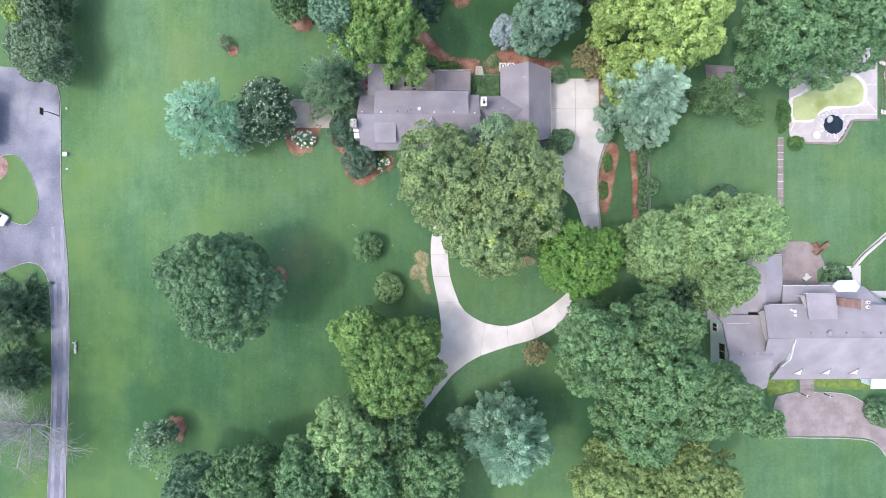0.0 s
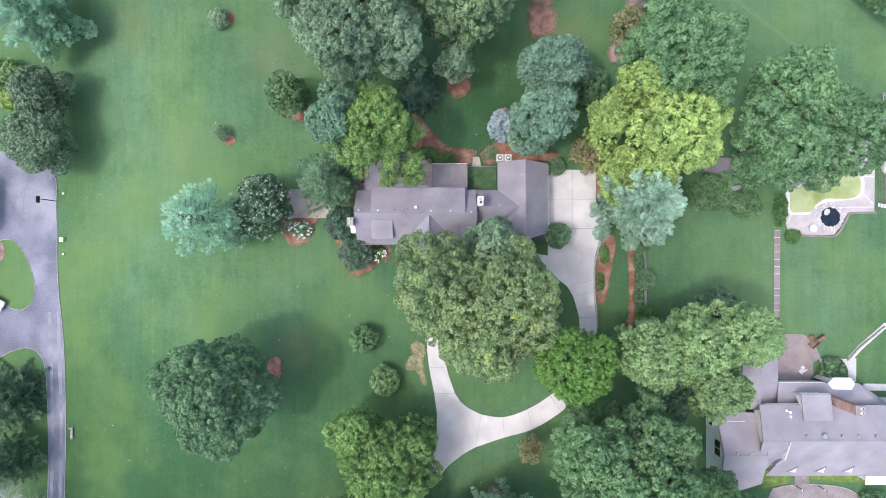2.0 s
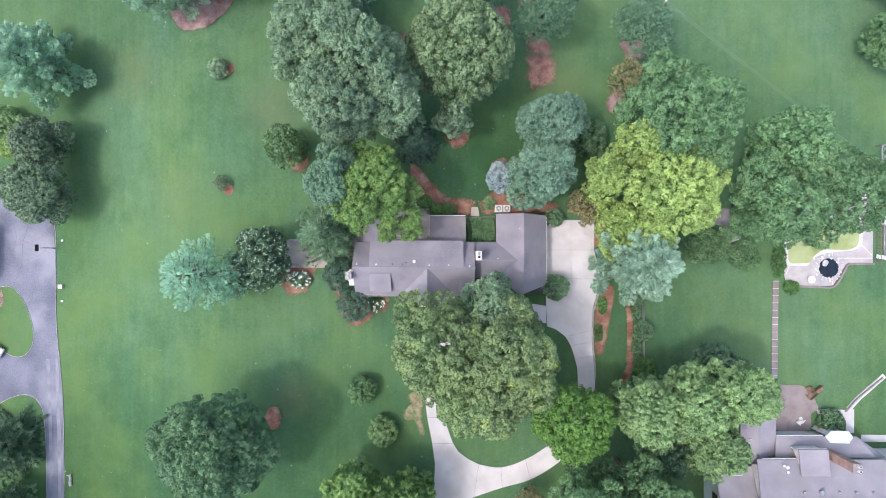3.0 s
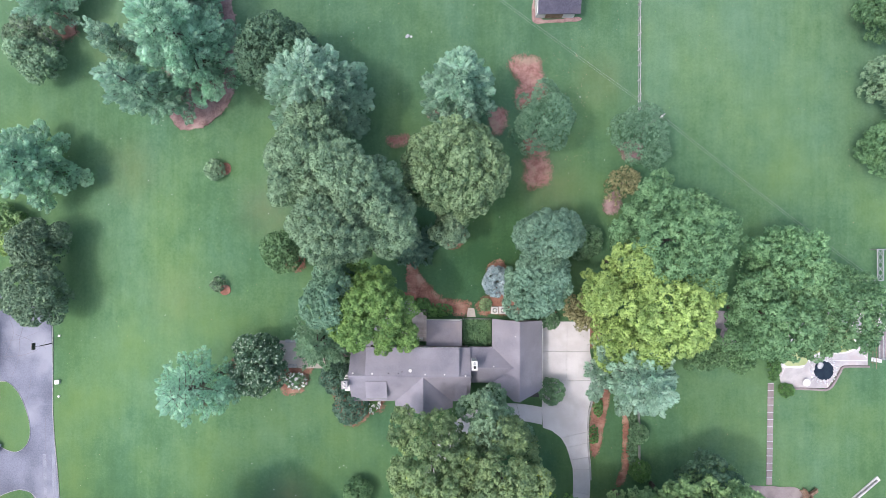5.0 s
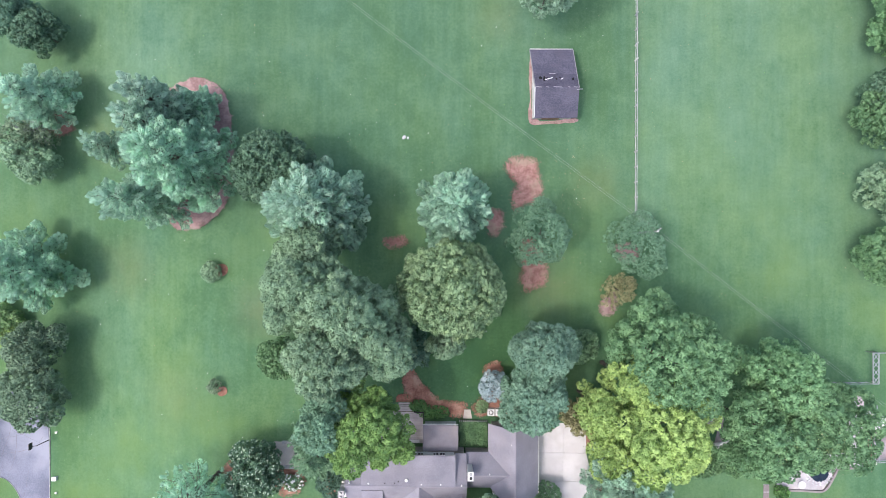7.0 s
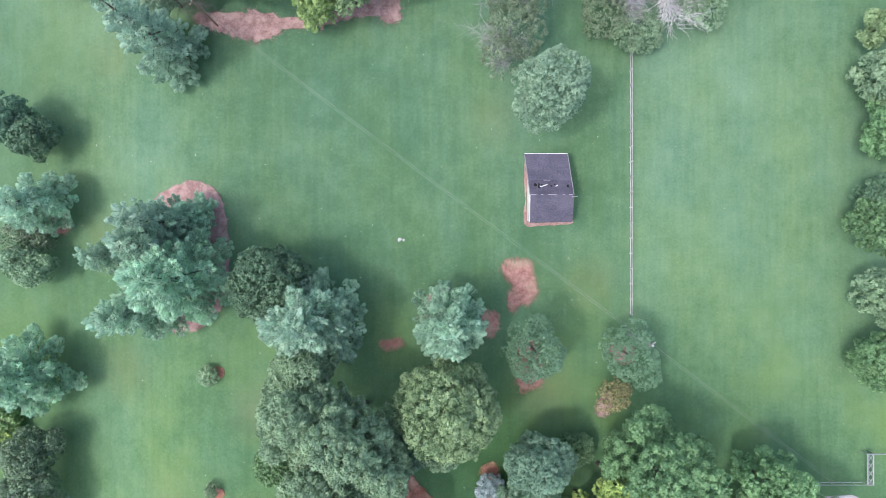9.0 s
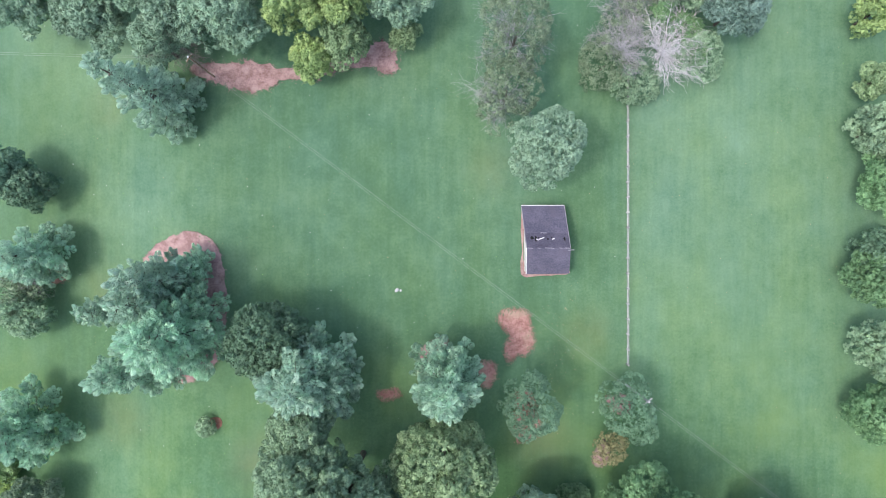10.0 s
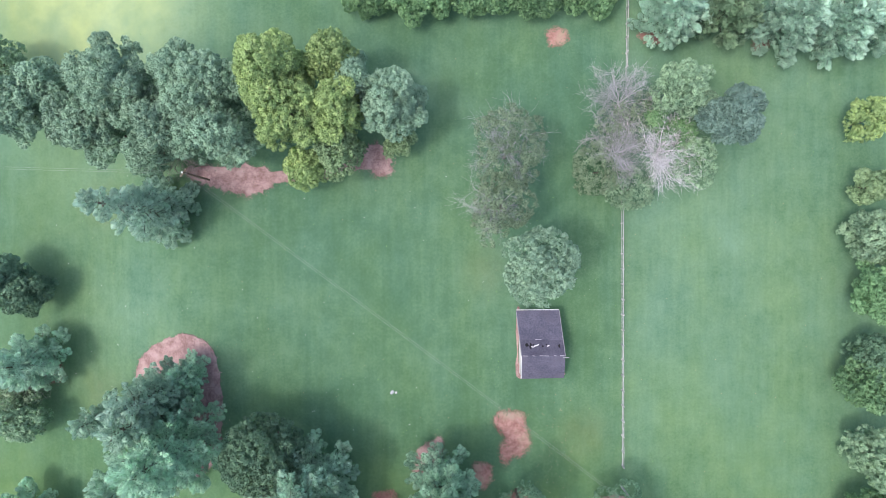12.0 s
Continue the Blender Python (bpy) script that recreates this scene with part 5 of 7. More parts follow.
part("flue_cap", tube_bm([(5.62, 19.9, 7.6), (5.62, 19.9, 7.75)], 0.2, 0.14, 12), METAL, ch)
# small roof vents
for x, y, z, r, m in ((-10.7, 18.5, 6.9, 0.16, WHITE), (-8.1, 18.45, 6.9, 0.2, WHITE), (-5.9, 18.5, 6.95, 0.12, DARKMETAL), (-4.6, 18.5, 6.95, 0.1, DARKMETAL), (-4.1, 18.7, 6.9, 0.12, DARKMETAL), (-3.0, 18.85, 6.85, 0.33, WHITE), (-1.0, 18.35, 6.95, 0.14, WHITE), (1.6, 18.35, 6.95, 0.14, WHITE), (4.4, 18.2, 6.95, 0.16, WHITE), (8.3, 19.2, 5.5, 0.12, WHITE), (11.2, 23.3, 5.9, 0.1, WHITE)):
    vent(house, x, y, z, r * 0.75, 0.15, m)

# ---- terrace north of the house ----
deck = thing("deck", 0, 0, 0, "grey-brown timber terrace behind the house", "deck", kind="structure")
for k in range(30):
    y = 21.85 + 0.152 * k
    part("board", box_bm(-7.1, -1.0, y, y + 0.143, 0.42, 0.46), DECK, deck)
part("joists", box_bm(-7.05, -1.05, 21.9, 26.35, -0.1, 0.41), BROWNWOOD, deck)
part("rail", box_bm(-2.3, -0.9, 26.42, 26.5, 0.4, 1.3), DARKMETAL, deck)
part("rail", box_bm(-0.98, -0.9, 25.4, 26.42, 0.4, 1.3), DARKMETAL, deck)
for k in range(4):
    part("step", box_bm(-4.6, -2.4, 26.45 + 0.3 * k, 26.72 + 0.3 * k, -0.1, 0.36 - 0.1 * k), DECK, deck)
landing = thing("brick_landing", 0, 0, 0, "rounded brick landing below the terrace steps", "paving", kind="structure")
for r in range(9):
    for c in range(10):
        x, y = -5.0 + 0.24 * c + 0.12 * (r % 2), 27.75 + 0.13 * r
        if (x + 3.8) ** 2 / 1.9 + (y - 27.7) ** 2 / 1.6 < 1:
            part("brick", box_bm(x, x + 0.225, y, y + 0.115, -0.05, 0.11), BRICK, landing)


def dining_set(x, y, z):
    t = thing("garden_table", x, y, z, "round dark metal garden table on the terrace", "table")
    bm = bmesh.new()
    disc(bm, 0, 0, 0.70, 0.74, 0.62, 24)
    part("tabletop", bm, DARKMETAL, t)
    part("post", tube_bm([(0, 0, 0.05), (0, 0, 0.7)], 0.05), DARKMETAL, t)
    part("foot", box_bm(-0.3, 0.3, -0.3, 0.3, 0.0, 0.05, bevel=0.02), DARKMETAL, t)
    first = None
    for k in range(4):
        m = pose(x, y, z) @ pose(0, 0, 0, 0, 0, 90 * k + 8) @ pose(0, -1.0, 0)
        if first:
            copy_thing(first, m)
            continue
        first = thing("garden_chair", 0, 0, 0, "dark metal garden chair at the round table", "chair", "chairs round the garden table")
        first.matrix_basis = m
        part("seat", box_bm(-0.25, 0.25, -0.25, 0.25, 0.41, 0.46, bevel=0.02), DARKMETAL, first)
        part("backrest", box_bm(-0.25, 0.25, -0.29, -0.25, 0.46, 0.92, bevel=0.015), DARKMETAL, first)
        for sx in (-0.22, 0.22):
            part("armrest", box_bm(sx - 0.03, sx + 0.03, -0.25, 0.2, 0.64, 0.67), DARKMETAL, first)
            for sy in (-0.22, 0.22):
                part("leg", tube_bm([(sx, sy, 0), (sx, sy, 0.42)], 0.018), DARKMETAL, first)


dining_set(-4.1, 24.0, 0.46)
bench = thing("bench", -2.2, 22.25, 0.46, "long pale bench against the house wall", "bench")
part("seat", box_bm(-0.7, 0.7, -0.2, 0.2, 0.40, 0.46), WHITE, bench)
for sx in (-0.6, 0.6):
    part("leg", box_bm(sx - 0.04, sx + 0.04, -0.18, 0.18, 0, 0.4), WHITE, bench)
bbq = thing("storage_box", -5.7, 22.3, 0.46, "long white box against the house wall", "box")
part("body", box_bm(-0.6, 0.6, -0.25, 0.25, 0, 0.5, bevel=0.03), WHITE, bbq)
part("lid", box_bm(-0.63, 0.63, -0.28, 0.28, 0.5, 0.57, bevel=0.02), WHITE, bbq)


def air_unit(x, y):
    a = thing("air_conditioner", x, y, 0, "white air-conditioning unit with a dark fan grille", "air conditioner", "units beside the garage")
    part("base", box_bm(-0.54, 0.54, -0.54, 0.54, -0.02, 0.08), CONCRETE, a)
    part("body", box_bm(-0.5, 0.5, -0.5, 0.5, 0.08, 0.85, bevel=0.06), WHITE, a)
    bm = bmesh.new()
    disc(bm, 0, 0, 0.85, 0.87, 0.34, 20)
    part("fan_opening", bm, DARKMETAL, a)
    for k in range(3):
        bm = box_bm(-0.27, 0.27, -0.05, 0.05, 0.875, 0.89)
        bm.transform(pose(0, 0, 0, 0, 0, 60 * k))
        part("fan_blade", bm, WHITE, a)


air_unit(8.83, 26.4)
air_unit(10.0, 26.4)
rng_ivy = np.random.default_rng(21)
N = 2600
at = np.stack([rng_ivy.uniform(4.25, 8.25, N), rng_ivy.uniform(21.6, 25.05, N), rng_ivy.uniform(0.5, 1.0, N)], 1)
at[:, 2] += 0.25 * np.sin(at[:, 0] * 2.3) * np.cos(at[:, 1] * 1.9)
ivy = thing("ground_cover", 0, 0, 0, "dense ivy that fills a planting court", "ground cover")
leaves("foliage", at, rng_ivy.normal(size=(N, 3)), np.tile([0, 0, 1.0], (N, 1)) + rng_ivy.normal(size=(N, 3)) * 0.35, rng_ivy.uniform(0.16, 0.34, N), rng_ivy.uniform(0.14, 0.26, N), LEAF["elm"], ivy)
pergola = thing("trellis_fence", 0, 0, 0, "pale trellis fence along the planting court", "fence")
part("top_rail", box_bm(4.2, 8.3, 25.15, 25.2, 0.75, 0.8), WOOD, pergola)
for k in range(15):
    part("picket", box_bm(4.25 + 0.28 * k, 4.33 + 0.28 * k, 25.08, 25.15, -0.05, 0.9), WOOD, pergola)
tagged(part("garden_path", flat([(4.98, 26.65), (5.88, 26.65), (6.12, 25.35), (4.82, 25.35)], 0.14, 0.2), TANPATIO), "short tan stone path to the lawn", "path", kind="structure")
# west patio
patio = thing("patio", 0, 0, 0, "tan concrete patio west of the house", "patio", kind="structure")
panel(patio, [(-22.66, 21.90), (-19.05, 21.71), (-19.06, 17.84), (-21.36, 17.86), (-22.50, 19.68)], 0.10, TANPATIO)
panel(patio, [(-19.04, 21.87), (-15.43, 21.85), (-15.45, 17.81), (-19.06, 17.84)], 0.10, TANPATIO)
panel(patio, [(-15.43, 22.67), (-11.64, 23.30), (-11.49, 20.83), (-12.32, 19.52), (-15.44, 19.38)], 0.10, TANPATIO)
tagged(part("patio_gate", box_bm(-15.5, -15.42, 18.4, 20.6, 0.05, 0.9), DARKMETAL), "dark low gate across the patio", "gate")
steps = thing("stone_steps", 0, 0, 0, "pale steps at the patio's edge", "steps")
for k in range(2):
    part("step", box_bm(-21.4 + 0.1 * k, -19.8 - 0.1 * k, 17.95 + 0.25 * k, 18.2 + 0.25 * k, -0.02, 0.30 - 0.1 * k, bevel=0.02), EDGE, steps)
tagged(part("stone_bench", box_bm(-21.5, -17.5, 21.6, 22.0, 0.0, 0.45, bevel=0.03), EDGE), "low pale stone wall at the patio", "bench")
walkw = thing("front_walk", 0, 0, 0, "pale concrete walk to the front door", "path", kind="structure")
panel(walkw, [(-4.05, 11.40), (-3.06, 11.40), (-3.14, 10.01), (-4.12, 10.00)], 0.10, PAVER)
# stone edging of the drive
edging([(23.94, 15.72), (23.45, 14.49), (22.95, 12.85), (22.54, 11.22), (22.45, 8.76), (22.52, 6.31), (22.75, 3.85), (22.83, 1.81)], 0.20, 0.25, 0.3, EDGE, "row of pale edging stones beside the drive")
# wire fence east of the drive
wf = thing("wire_fence", 0, 0, 0, "low silver wire fence between two gardens", "fence")
for (a, b) in [((29.58, 13.25), (29.73, 9.98)), ((29.73, 9.98), (29.72, 7.11)), ((29.72, 7.11), (29.78, 3.19))]:
    for z in (0.1, 0.55, 1.0):
        part("rail", tube_bm([(*a, z), (*b, z)], 0.05), METAL, wf)
    part("mesh_panel", slab([(*a, 1.0), (*b, 1.0), (b[0] + 0.02, b[1], 1.0), (a[0] + 0.02, a[1], 1.0)], 0.9), METAL, wf)
    part("post", tube_bm([(*a, -0.1), (*a, 1.1)], 0.06), METAL, wf)


# ---- neighbouring house in the south-east ----
nb = thing("house", 50, -12, 0, "large pale grey-shingled house with white gables and a brick chimney", "house")
nb.matrix_basis = Matrix.Identity(4)


def south_z(y):
    """Height of the main roof's south slope."""
    return 9.0 - (-11.88 - y) * 0.816


wall_box(nb, 45.9, 66.0, -17.6, -8.3, 3.7, WHITE)
roof(nb, [(45.69, -11.88, 9.0), (67.0, -11.88, 9.0), (67.0, -18.15, 3.88), (45.08, -18.15, 3.88), (45.6, -16.2, 5.47), (46.35, -15.1, 6.37)], SHINGLE_PALE, "south slope of the main roof")
roof(nb, [(42.2, -11.876, 8.95), (43.0, -7.75, 6.4), (67.0, -7.95, 6.4), (67.0, -11.876, 9.0)], SHINGLE_PALE, "north slope of the main roof")
ridge_caps(nb, (45.7, -11.88, 9.03), (66.9, -11.88, 9.03), SHINGLE_PALE, 60)
part("wall", box_bm(46.2, 65.8, -8.55, -8.3, 3.7, 6.2), WHITE, nb)
part("fascia", box_bm(43.7, 48.3, -7.70, -7.62, 6.22, 6.42), WHITE, nb, "white gutter board")
part("fascia", box_bm(52.1, 66.9, -7.88, -7.80, 6.22, 6.38), GUTTER, nb)
part("gutter", box_bm(45.2, 66.9, -18.23, -18.16, 3.74, 3.86), GUTTER, nb, "grey gutter along the eaves")
# white gable wall above the middle roof, with its rake board
gable_end(nb, [(46.3, -17.4, 3.4), (46.3, -8.3, 3.4), (46.3, -8.3, 6.4), (46.3, -11.88, 8.72), (46.3, -15.0, 6.2), (46.3, -16.2, 5.25)], SIDING)
bm = bmesh.new()
slab([(45.72, -12.0, 8.93), (45.86, -12.0, 8.93), (46.5, -15.1, 6.40), (46.33, -15.1, 6.40)], 0.3, bm)
slab([(46.33, -15.1, 6.40), (46.5, -15.1, 6.40), (45.74, -16.2, 5.50), (45.58, -16.2, 5.50)], 0.3, bm)
part("rake_board", bm, WHITE, nb, "white rake board of the gable")
# middle roof, a little lower than the main one
roof(nb, [(42.2, -11.9, 8.93), (46.28, -11.9, 8.93), (46.28, -15.1, 5.5), (45.5, -16.2, 4.62), (44.9, -17.95, 3.35), (43.7, -17.6, 3.5)], SHINGLE_PALE, "south slope of the middle roof")
wall_box(nb, 43.7, 45.9, -17.2, -8.6, 3.3, WHITE)
gable_end(nb, [(42.85, -8.8, 5.2), (42.85, -8.4, 6.55), (42.85, -11.7, 8.55), (42.85, -12.6, 6.9)], WHITE, t=0.14)
# shed dormer on the north side
roof(nb, [(48.24, -6.25, 7.05), (52.15, -6.25, 7.05), (52.15, -9.6, 7.62), (48.24, -9.6, 7.62)], SHINGLE_PALE, "shed dormer roof on the north side")
part("dormer_wall", box_bm(48.5, 51.9, -6.75, -6.55, 4.2, 6.5), WHITE, nb)
gable_end(nb, [(48.4, -6.6, 5.2), (48.4, -6.6, 6.5), (48.4, -8.6, 7.3), (48.4, -8.0, 6.5)], WHITE)
part("fascia", box_bm(48.2, 52.2, -6.24, -6.18, 6.58, 6.78), WHITE, nb)
# low roof below the dormer, hipped at its east end
roof(nb, [(46.95, -5.36, 3.9), (58.03, -5.45, 3.9), (59.93, -8.0, 4.95), (46.2, -8.0, 4.95)], SHINGLE_PALE, "low roof below the dormer")
roof(nb, [(58.05, -5.46, 3.9), (62.0, -8.3, 3.9), (59.95, -8.02, 4.95)], SHINGLE_PALE, "hipped end of the low roof")
wall_box(nb, 47.2, 58.5, -8.2, -5.8, 3.65, WHITE)
part("gutter", box_bm(46.95, 53.4, -5.34, -5.24, 3.74, 3.88), WHITE, nb)
# north wing
wall_box(nb, 42.7, 46.6, -8.4, -1.4, 3.5, WHITE)
roof(nb, [(43.97, -1.05, 4.9), (46.93, -1.14, 3.8), (46.9, -8.3, 3.8), (43.97, -8.9, 4.9)], SHINGLE_PALE, "east slope of the north wing")
roof(nb, [(43.966, -1.05, 4.9), (43.966, -8.9, 4.9), (42.0, -8.9, 3.8), (42.0, -1.05, 3.8)], SHINGLE_PALE, "west slope of the north wing")
gable_end(nb, [(42.7, -1.6, 3.4), (46.6, -1.6, 3.4), (46.6, -1.6, 3.7), (43.97, -1.6, 4.7), (42.7, -1.6, 4.0)], WHITE, axis=1)
part("fascia", box_bm(44.6, 46.9, -1.06, -0.98, 3.66, 3.84), WHITE, nb)
# west block with a steep gable and flared eaves
wall_box(nb, 38.5, 43.4, -19.4, -9.9, 3.4, SIDING)
roof(nb, [(37.95, -14.3, 7.2), (43.6, -14.3, 7.2), (43.5, -10.35, 5.2), (38.05, -10.35, 5.2)], SHINGLE_PALE, "north slope of the west gable")
roof(nb, [(38.05, -10.346, 5.2), (43.5, -10.346, 5.2), (43.4, -9.25, 4.75), (37.5, -9.2, 4.55)], SHINGLE_PALE, "flared north eave of the west gable")
roof(nb, [(37.95, -14.304, 7.2), (38.35, -16.6, 5.75), (39.4, -18.6, 4.5), (41.2, -20.5, 3.5), (44.65, -19.4, 3.6), (44.0, -14.7, 6.8), (43.6, -14.304, 7.2)], SHINGLE_PALE, "south slope of the west gable")
roof(nb, [(43.61, -10.4, 5.2), (43.61, -14.3, 7.18), (44.0, -14.7, 6.75), (43.9, -12.1, 6.2)], SHINGLE_PALE, "narrow east slope of the west gable")
ridge_caps(nb, (38.0, -14.3, 7.23), (43.5, -14.3, 7.23), SHINGLE_PALE, 16)
gable_end(nb, [(38.48, -18.4, 3.0), (38.48, -9.9, 3.0), (38.48, -9.9, 4.5), (38.48, -10.35, 4.95), (38.48, -14.3, 6.95), (38.48, -16.6, 5.5), (38.48, -18.4, 4.4)], SIDING)
bm = bmesh.new()
for (y0, z0), (y1, z1), x0, x1 in (((-9.25, 4.6), (-10.35, 5.24), 37.46, 38.0), ((-10.35, 5.24), (-14.3, 7.24), 38.0, 37.9), ((-14.3, 7.24), (-16.6, 5.79), 37.9, 38.3)):
    slab([(x0 - 0.05, y0, z0), (x0 + 0.10, y0, z0), (x1 + 0.10, y1, z1), (x1 - 0.05, y1, z1)], 0.28, bm)
part("rake_board", bm, GUTTER, nb, "grey rake board of the west gable")
window(nb, 38.46, -14.3, 2.9, 2.3, 1.9, "w")
window(nb, 38.46, -11.2, 0.9, 1.2, 1.5, "w")
part("gutter", box_bm(38.5, 41.6, -10.32, -10.24, 5.22, 5.30), WHITE, nb)
# low roof over the north-west corner
roof(nb, [(36.7, -6.2, 3.2), (42.0, -6.2, 3.5), (42.0, -9.3, 4.1), (36.55, -9.95, 3.7)], SHINGLE_PALE, "low roof over the north-west corner")
wall_box(nb, 37.2, 42.4, -9.6, -6.6, 3.0, SIDING)
# bay roof, chimney and small vents
part("bay_roof", slab([(53.56, -5.39, 4.15), (54.35, -4.62, 4.15), (56.75, -4.63, 4.15), (57.36, -5.49, 4.15), (56.62, -6.24, 4.5), (54.07, -6.14, 4.5)], 0.2), SIDING, nb, "pale blue-white many-sided bay roof")
part("bay_wall", slab([(54.0, -5.4, 3.94), (54.55, -4.95, 3.94), (56.55, -4.95, 3.94), (57.0, -5.5, 3.94)], 3.9), WHITE, nb)
ch = part("chimney", box_bm(52.95, 53.92, -8.0, -6.85, 4.6, 10.85, bevel=0.03), CHIMBRICK, nb, "tall faded brick chimney")
part("chimney_cap", box_bm(52.85, 54.02, -8.08, -6.77, 10.85, 10.97), PINKDRIVE, ch)
for y in (-7.72, -7.13):
    p = part("chimney_pot", tube_bm([(53.62, y, 10.95), (53.62, y, 11.3)], 0.24, 0.21, 14), WHITE, ch)
    part("flue", tube_bm([(53.62, y, 11.2), (53.62, y, 11.32)], 0.12, 0.12, 10), DARKMETAL, p)
for x in (48.14, 51.98, 55.76):
    d = part("roof_ventilator", slab([(x + 0.55, -16.35, south_z(-16.35) + 0.10), (x + 0.45, -17.45, south_z(-17.45) + 0.5), (x - 0.62, -17.35, south_z(-17.35) + 0.10)], 0.25), SHINGLE, nb, "small triangular roof ventilator")
    part("louvre", slab([(x + 0.42, -16.65, south_z(-16.65) + 0.22), (x + 0.36, -17.36, south_z(-17.36) + 0.50), (x - 0.36, -17.28, south_z(-17.28) + 0.24)], 0.08), WHITE, d, "white louvre")
for x, y, z in ((48.0, -11.3, 8.55), (52.6, -11.3, 8.55), (54.75, -11.3, 8.55), (57.0, -11.3, 8.55), (59.6, -11.3, 8.55), (39.63, -14.1, 7.0), (41.57, -14.1, 7.0)):
    part("roof_vent", box_bm(x - 0.16, x + 0.16, y - 0.16, y + 0.16, z - 0.2, z + 0.28, bevel=0.02), METAL, nb)
vent(nb, 50.16, -11.25, 8.7, 0.36, 0.3, METAL)
for x, y, z, r in ((46.2, -8.35, 6.75, 0.2), (46.62, -8.55, 6.9, 0.24), (46.5, -9.05, 7.2, 0.2), (43.95, -8.2, 6.1, 0.16), (43.0, -5.6, 4.3, 0.12)):
    vent(nb, x, y, z, r, 0.4, WHITE)
part("door", box_bm(51.3, 52.3, -17.66, -17.61, 0, 2.1), BROWNWOOD, nb)
for x in (48.0, 50.0, 54.0, 56.5, 59.0):
    window(nb, x, -17.6, 0.9, 1.2, 1.4, "s")
part("porch", box_bm(60.0, 64.5, -19.5, -17.7, -0.1, 2.8), SIDING, nb, "pale front porch block")
part("porch_roof", slab([(59.5, -19.8, 2.9), (64.8, -19.8, 2.9), (64.8, -17.65, 3.2), (59.5, -17.65, 3.2)], 0.15), SIDING, nb)
# its drive, lawn strip, walk and lamp posts
tagged(part("forecourt", flat(rounded([(47.96, -21.51), (50.00, -21.03), (54.88, -20.90), (58.12, -21.32), (60.13, -22.31), (62.13, -24.18), (63.55, -26.22), (66.09, -29.47), (65.24, -31.89), (63.49, -29.86), (61.66, -27.82), (58.02, -27.24), (52.34, -27.12), (48.69, -26.94), (45.87, -26.11), (47.12, -23.69)], 4), 0.11, 0.2), PINKDRIVE), "pinkish exposed-aggregate forecourt", "driveway", kind="structure")
edging([(47.96, -21.42), (50.00, -20.95), (50.98, -20.88)], 0.16, 0.12, 0.25, EDGE, "pale stone edge of the forecourt")
edging([(53.25, -20.81), (54.88, -20.82), (58.12, -21.24), (60.13, -22.23), (62.13, -24.10), (63.55, -26.22)], 0.16, 0.12, 0.25, EDGE, "pale stone edge of the forecourt")
edging([(46.26, -27.09), (48.69, -27.18), (52.34, -27.36), (58.02, -27.48), (61.66, -28.07), (63.49, -30.10)], 0.16, 0.14, 0.25, EDGE, "pale stone edge of the forecourt")
walk2 = thing("entrance_walk", 0, 0, 0, "brick walk to the neighbouring front door", "path", kind="structure")
for k in range(4):
    panel(walk2, [(51.2, -18.6 - 0.62 * k), (53.3, -18.6 - 0.62 * k), (53.3, -19.2 - 0.62 * k), (51.2, -19.2 - 0.62 * k)], 0.13, PINKDRIVE)
bed("grass_strip", [(46.94, -18.90), (50.36, -18.92), (50.33, -20.47), (47.97, -21.02), (46.59, -21.25)], COVER, "bright low ground cover before the house", "ground cover", rag=0.05, seed=40)
bed("grass_strip", [(53.28, -19.02), (61.40, -19.24), (61.38, -20.53), (53.67, -20.00)], COVER, "bright low ground cover before the house", "ground cover", rag=0.05, seed=41)


def lamp_post(x, y):
    a = thing("lamp_post", x, y, 0, "dark lamp post with a pale round head by the walk", "lamp", "lamp posts at the entrance walk")
    part("post", tube_bm([(0, 0, -0.1), (0, 0, 1.5)], 0.06, 0.045, 8), DARKMETAL, a)
    part("foot", tube_bm([(0, 0, -0.05), (0, 0, 0.3)], 0.13, 0.09, 8), DARKMETAL, a)
    bm = bmesh.new()
    bmesh.ops.create_uvsphere(bm, u_segments=12, v_segments=8, radius=0.2, matrix=pose(0, 0, 1.65))
    part("globe", bm, WHITE, a)
    part("cap", tube_bm([(0, 0, 1.83), (0, 0, 1.91)], 0.12, 0.03, 8), DARKMETAL, a)


lamp_post(51.46, -21.04)
lamp_post(54.71, -21.06)
# patio behind the neighbouring house
tagged(part("patio", flat(rounded([(44.45, 0.57), (45.85, 1.05), (47.88, 0.96), (49.11, 1.03), (50.33, 0.86), (52.37, 0.85), (53.58, 0.18), (54.38, -0.96), (55.01, -2.27), (54.84, -2.76), (53.93, -3.41), (53.65, -5.61), (48.93, -5.58), (49.00, -0.93), (44.60, -0.90)], 3), 0.10, 0.2), PAVER), "brownish flagstone patio behind the neighbouring house", "patio", kind="structure")
tagged(part("patio_walk", flat([(54.84, -2.68), (57.28, -2.62), (59.40, -2.79), (60.21, -2.64), (60.16, -6.06), (59.02, -6.05), (59.05, -4.26), (57.27, -3.43), (54.99, -3.25)], 0.13, 0.2), CONCRETE), "pale concrete walk beside the patio", "path", kind="structure")
edging([(59.40, -2.63), (60.89, -1.01), (62.55, 0.45), (64.61, 2.23)], 0.16, 0.7, 0.2, CONCRETE, "pale path that climbs away over the lawn", name="path")
edging([(58.82, -2.95), (60.40, -1.17), (62.14, 0.29), (64.20, 1.99)], 0.55, 0.14, 0.5, EDGE, "grey low wall beside the path", name="low_wall")
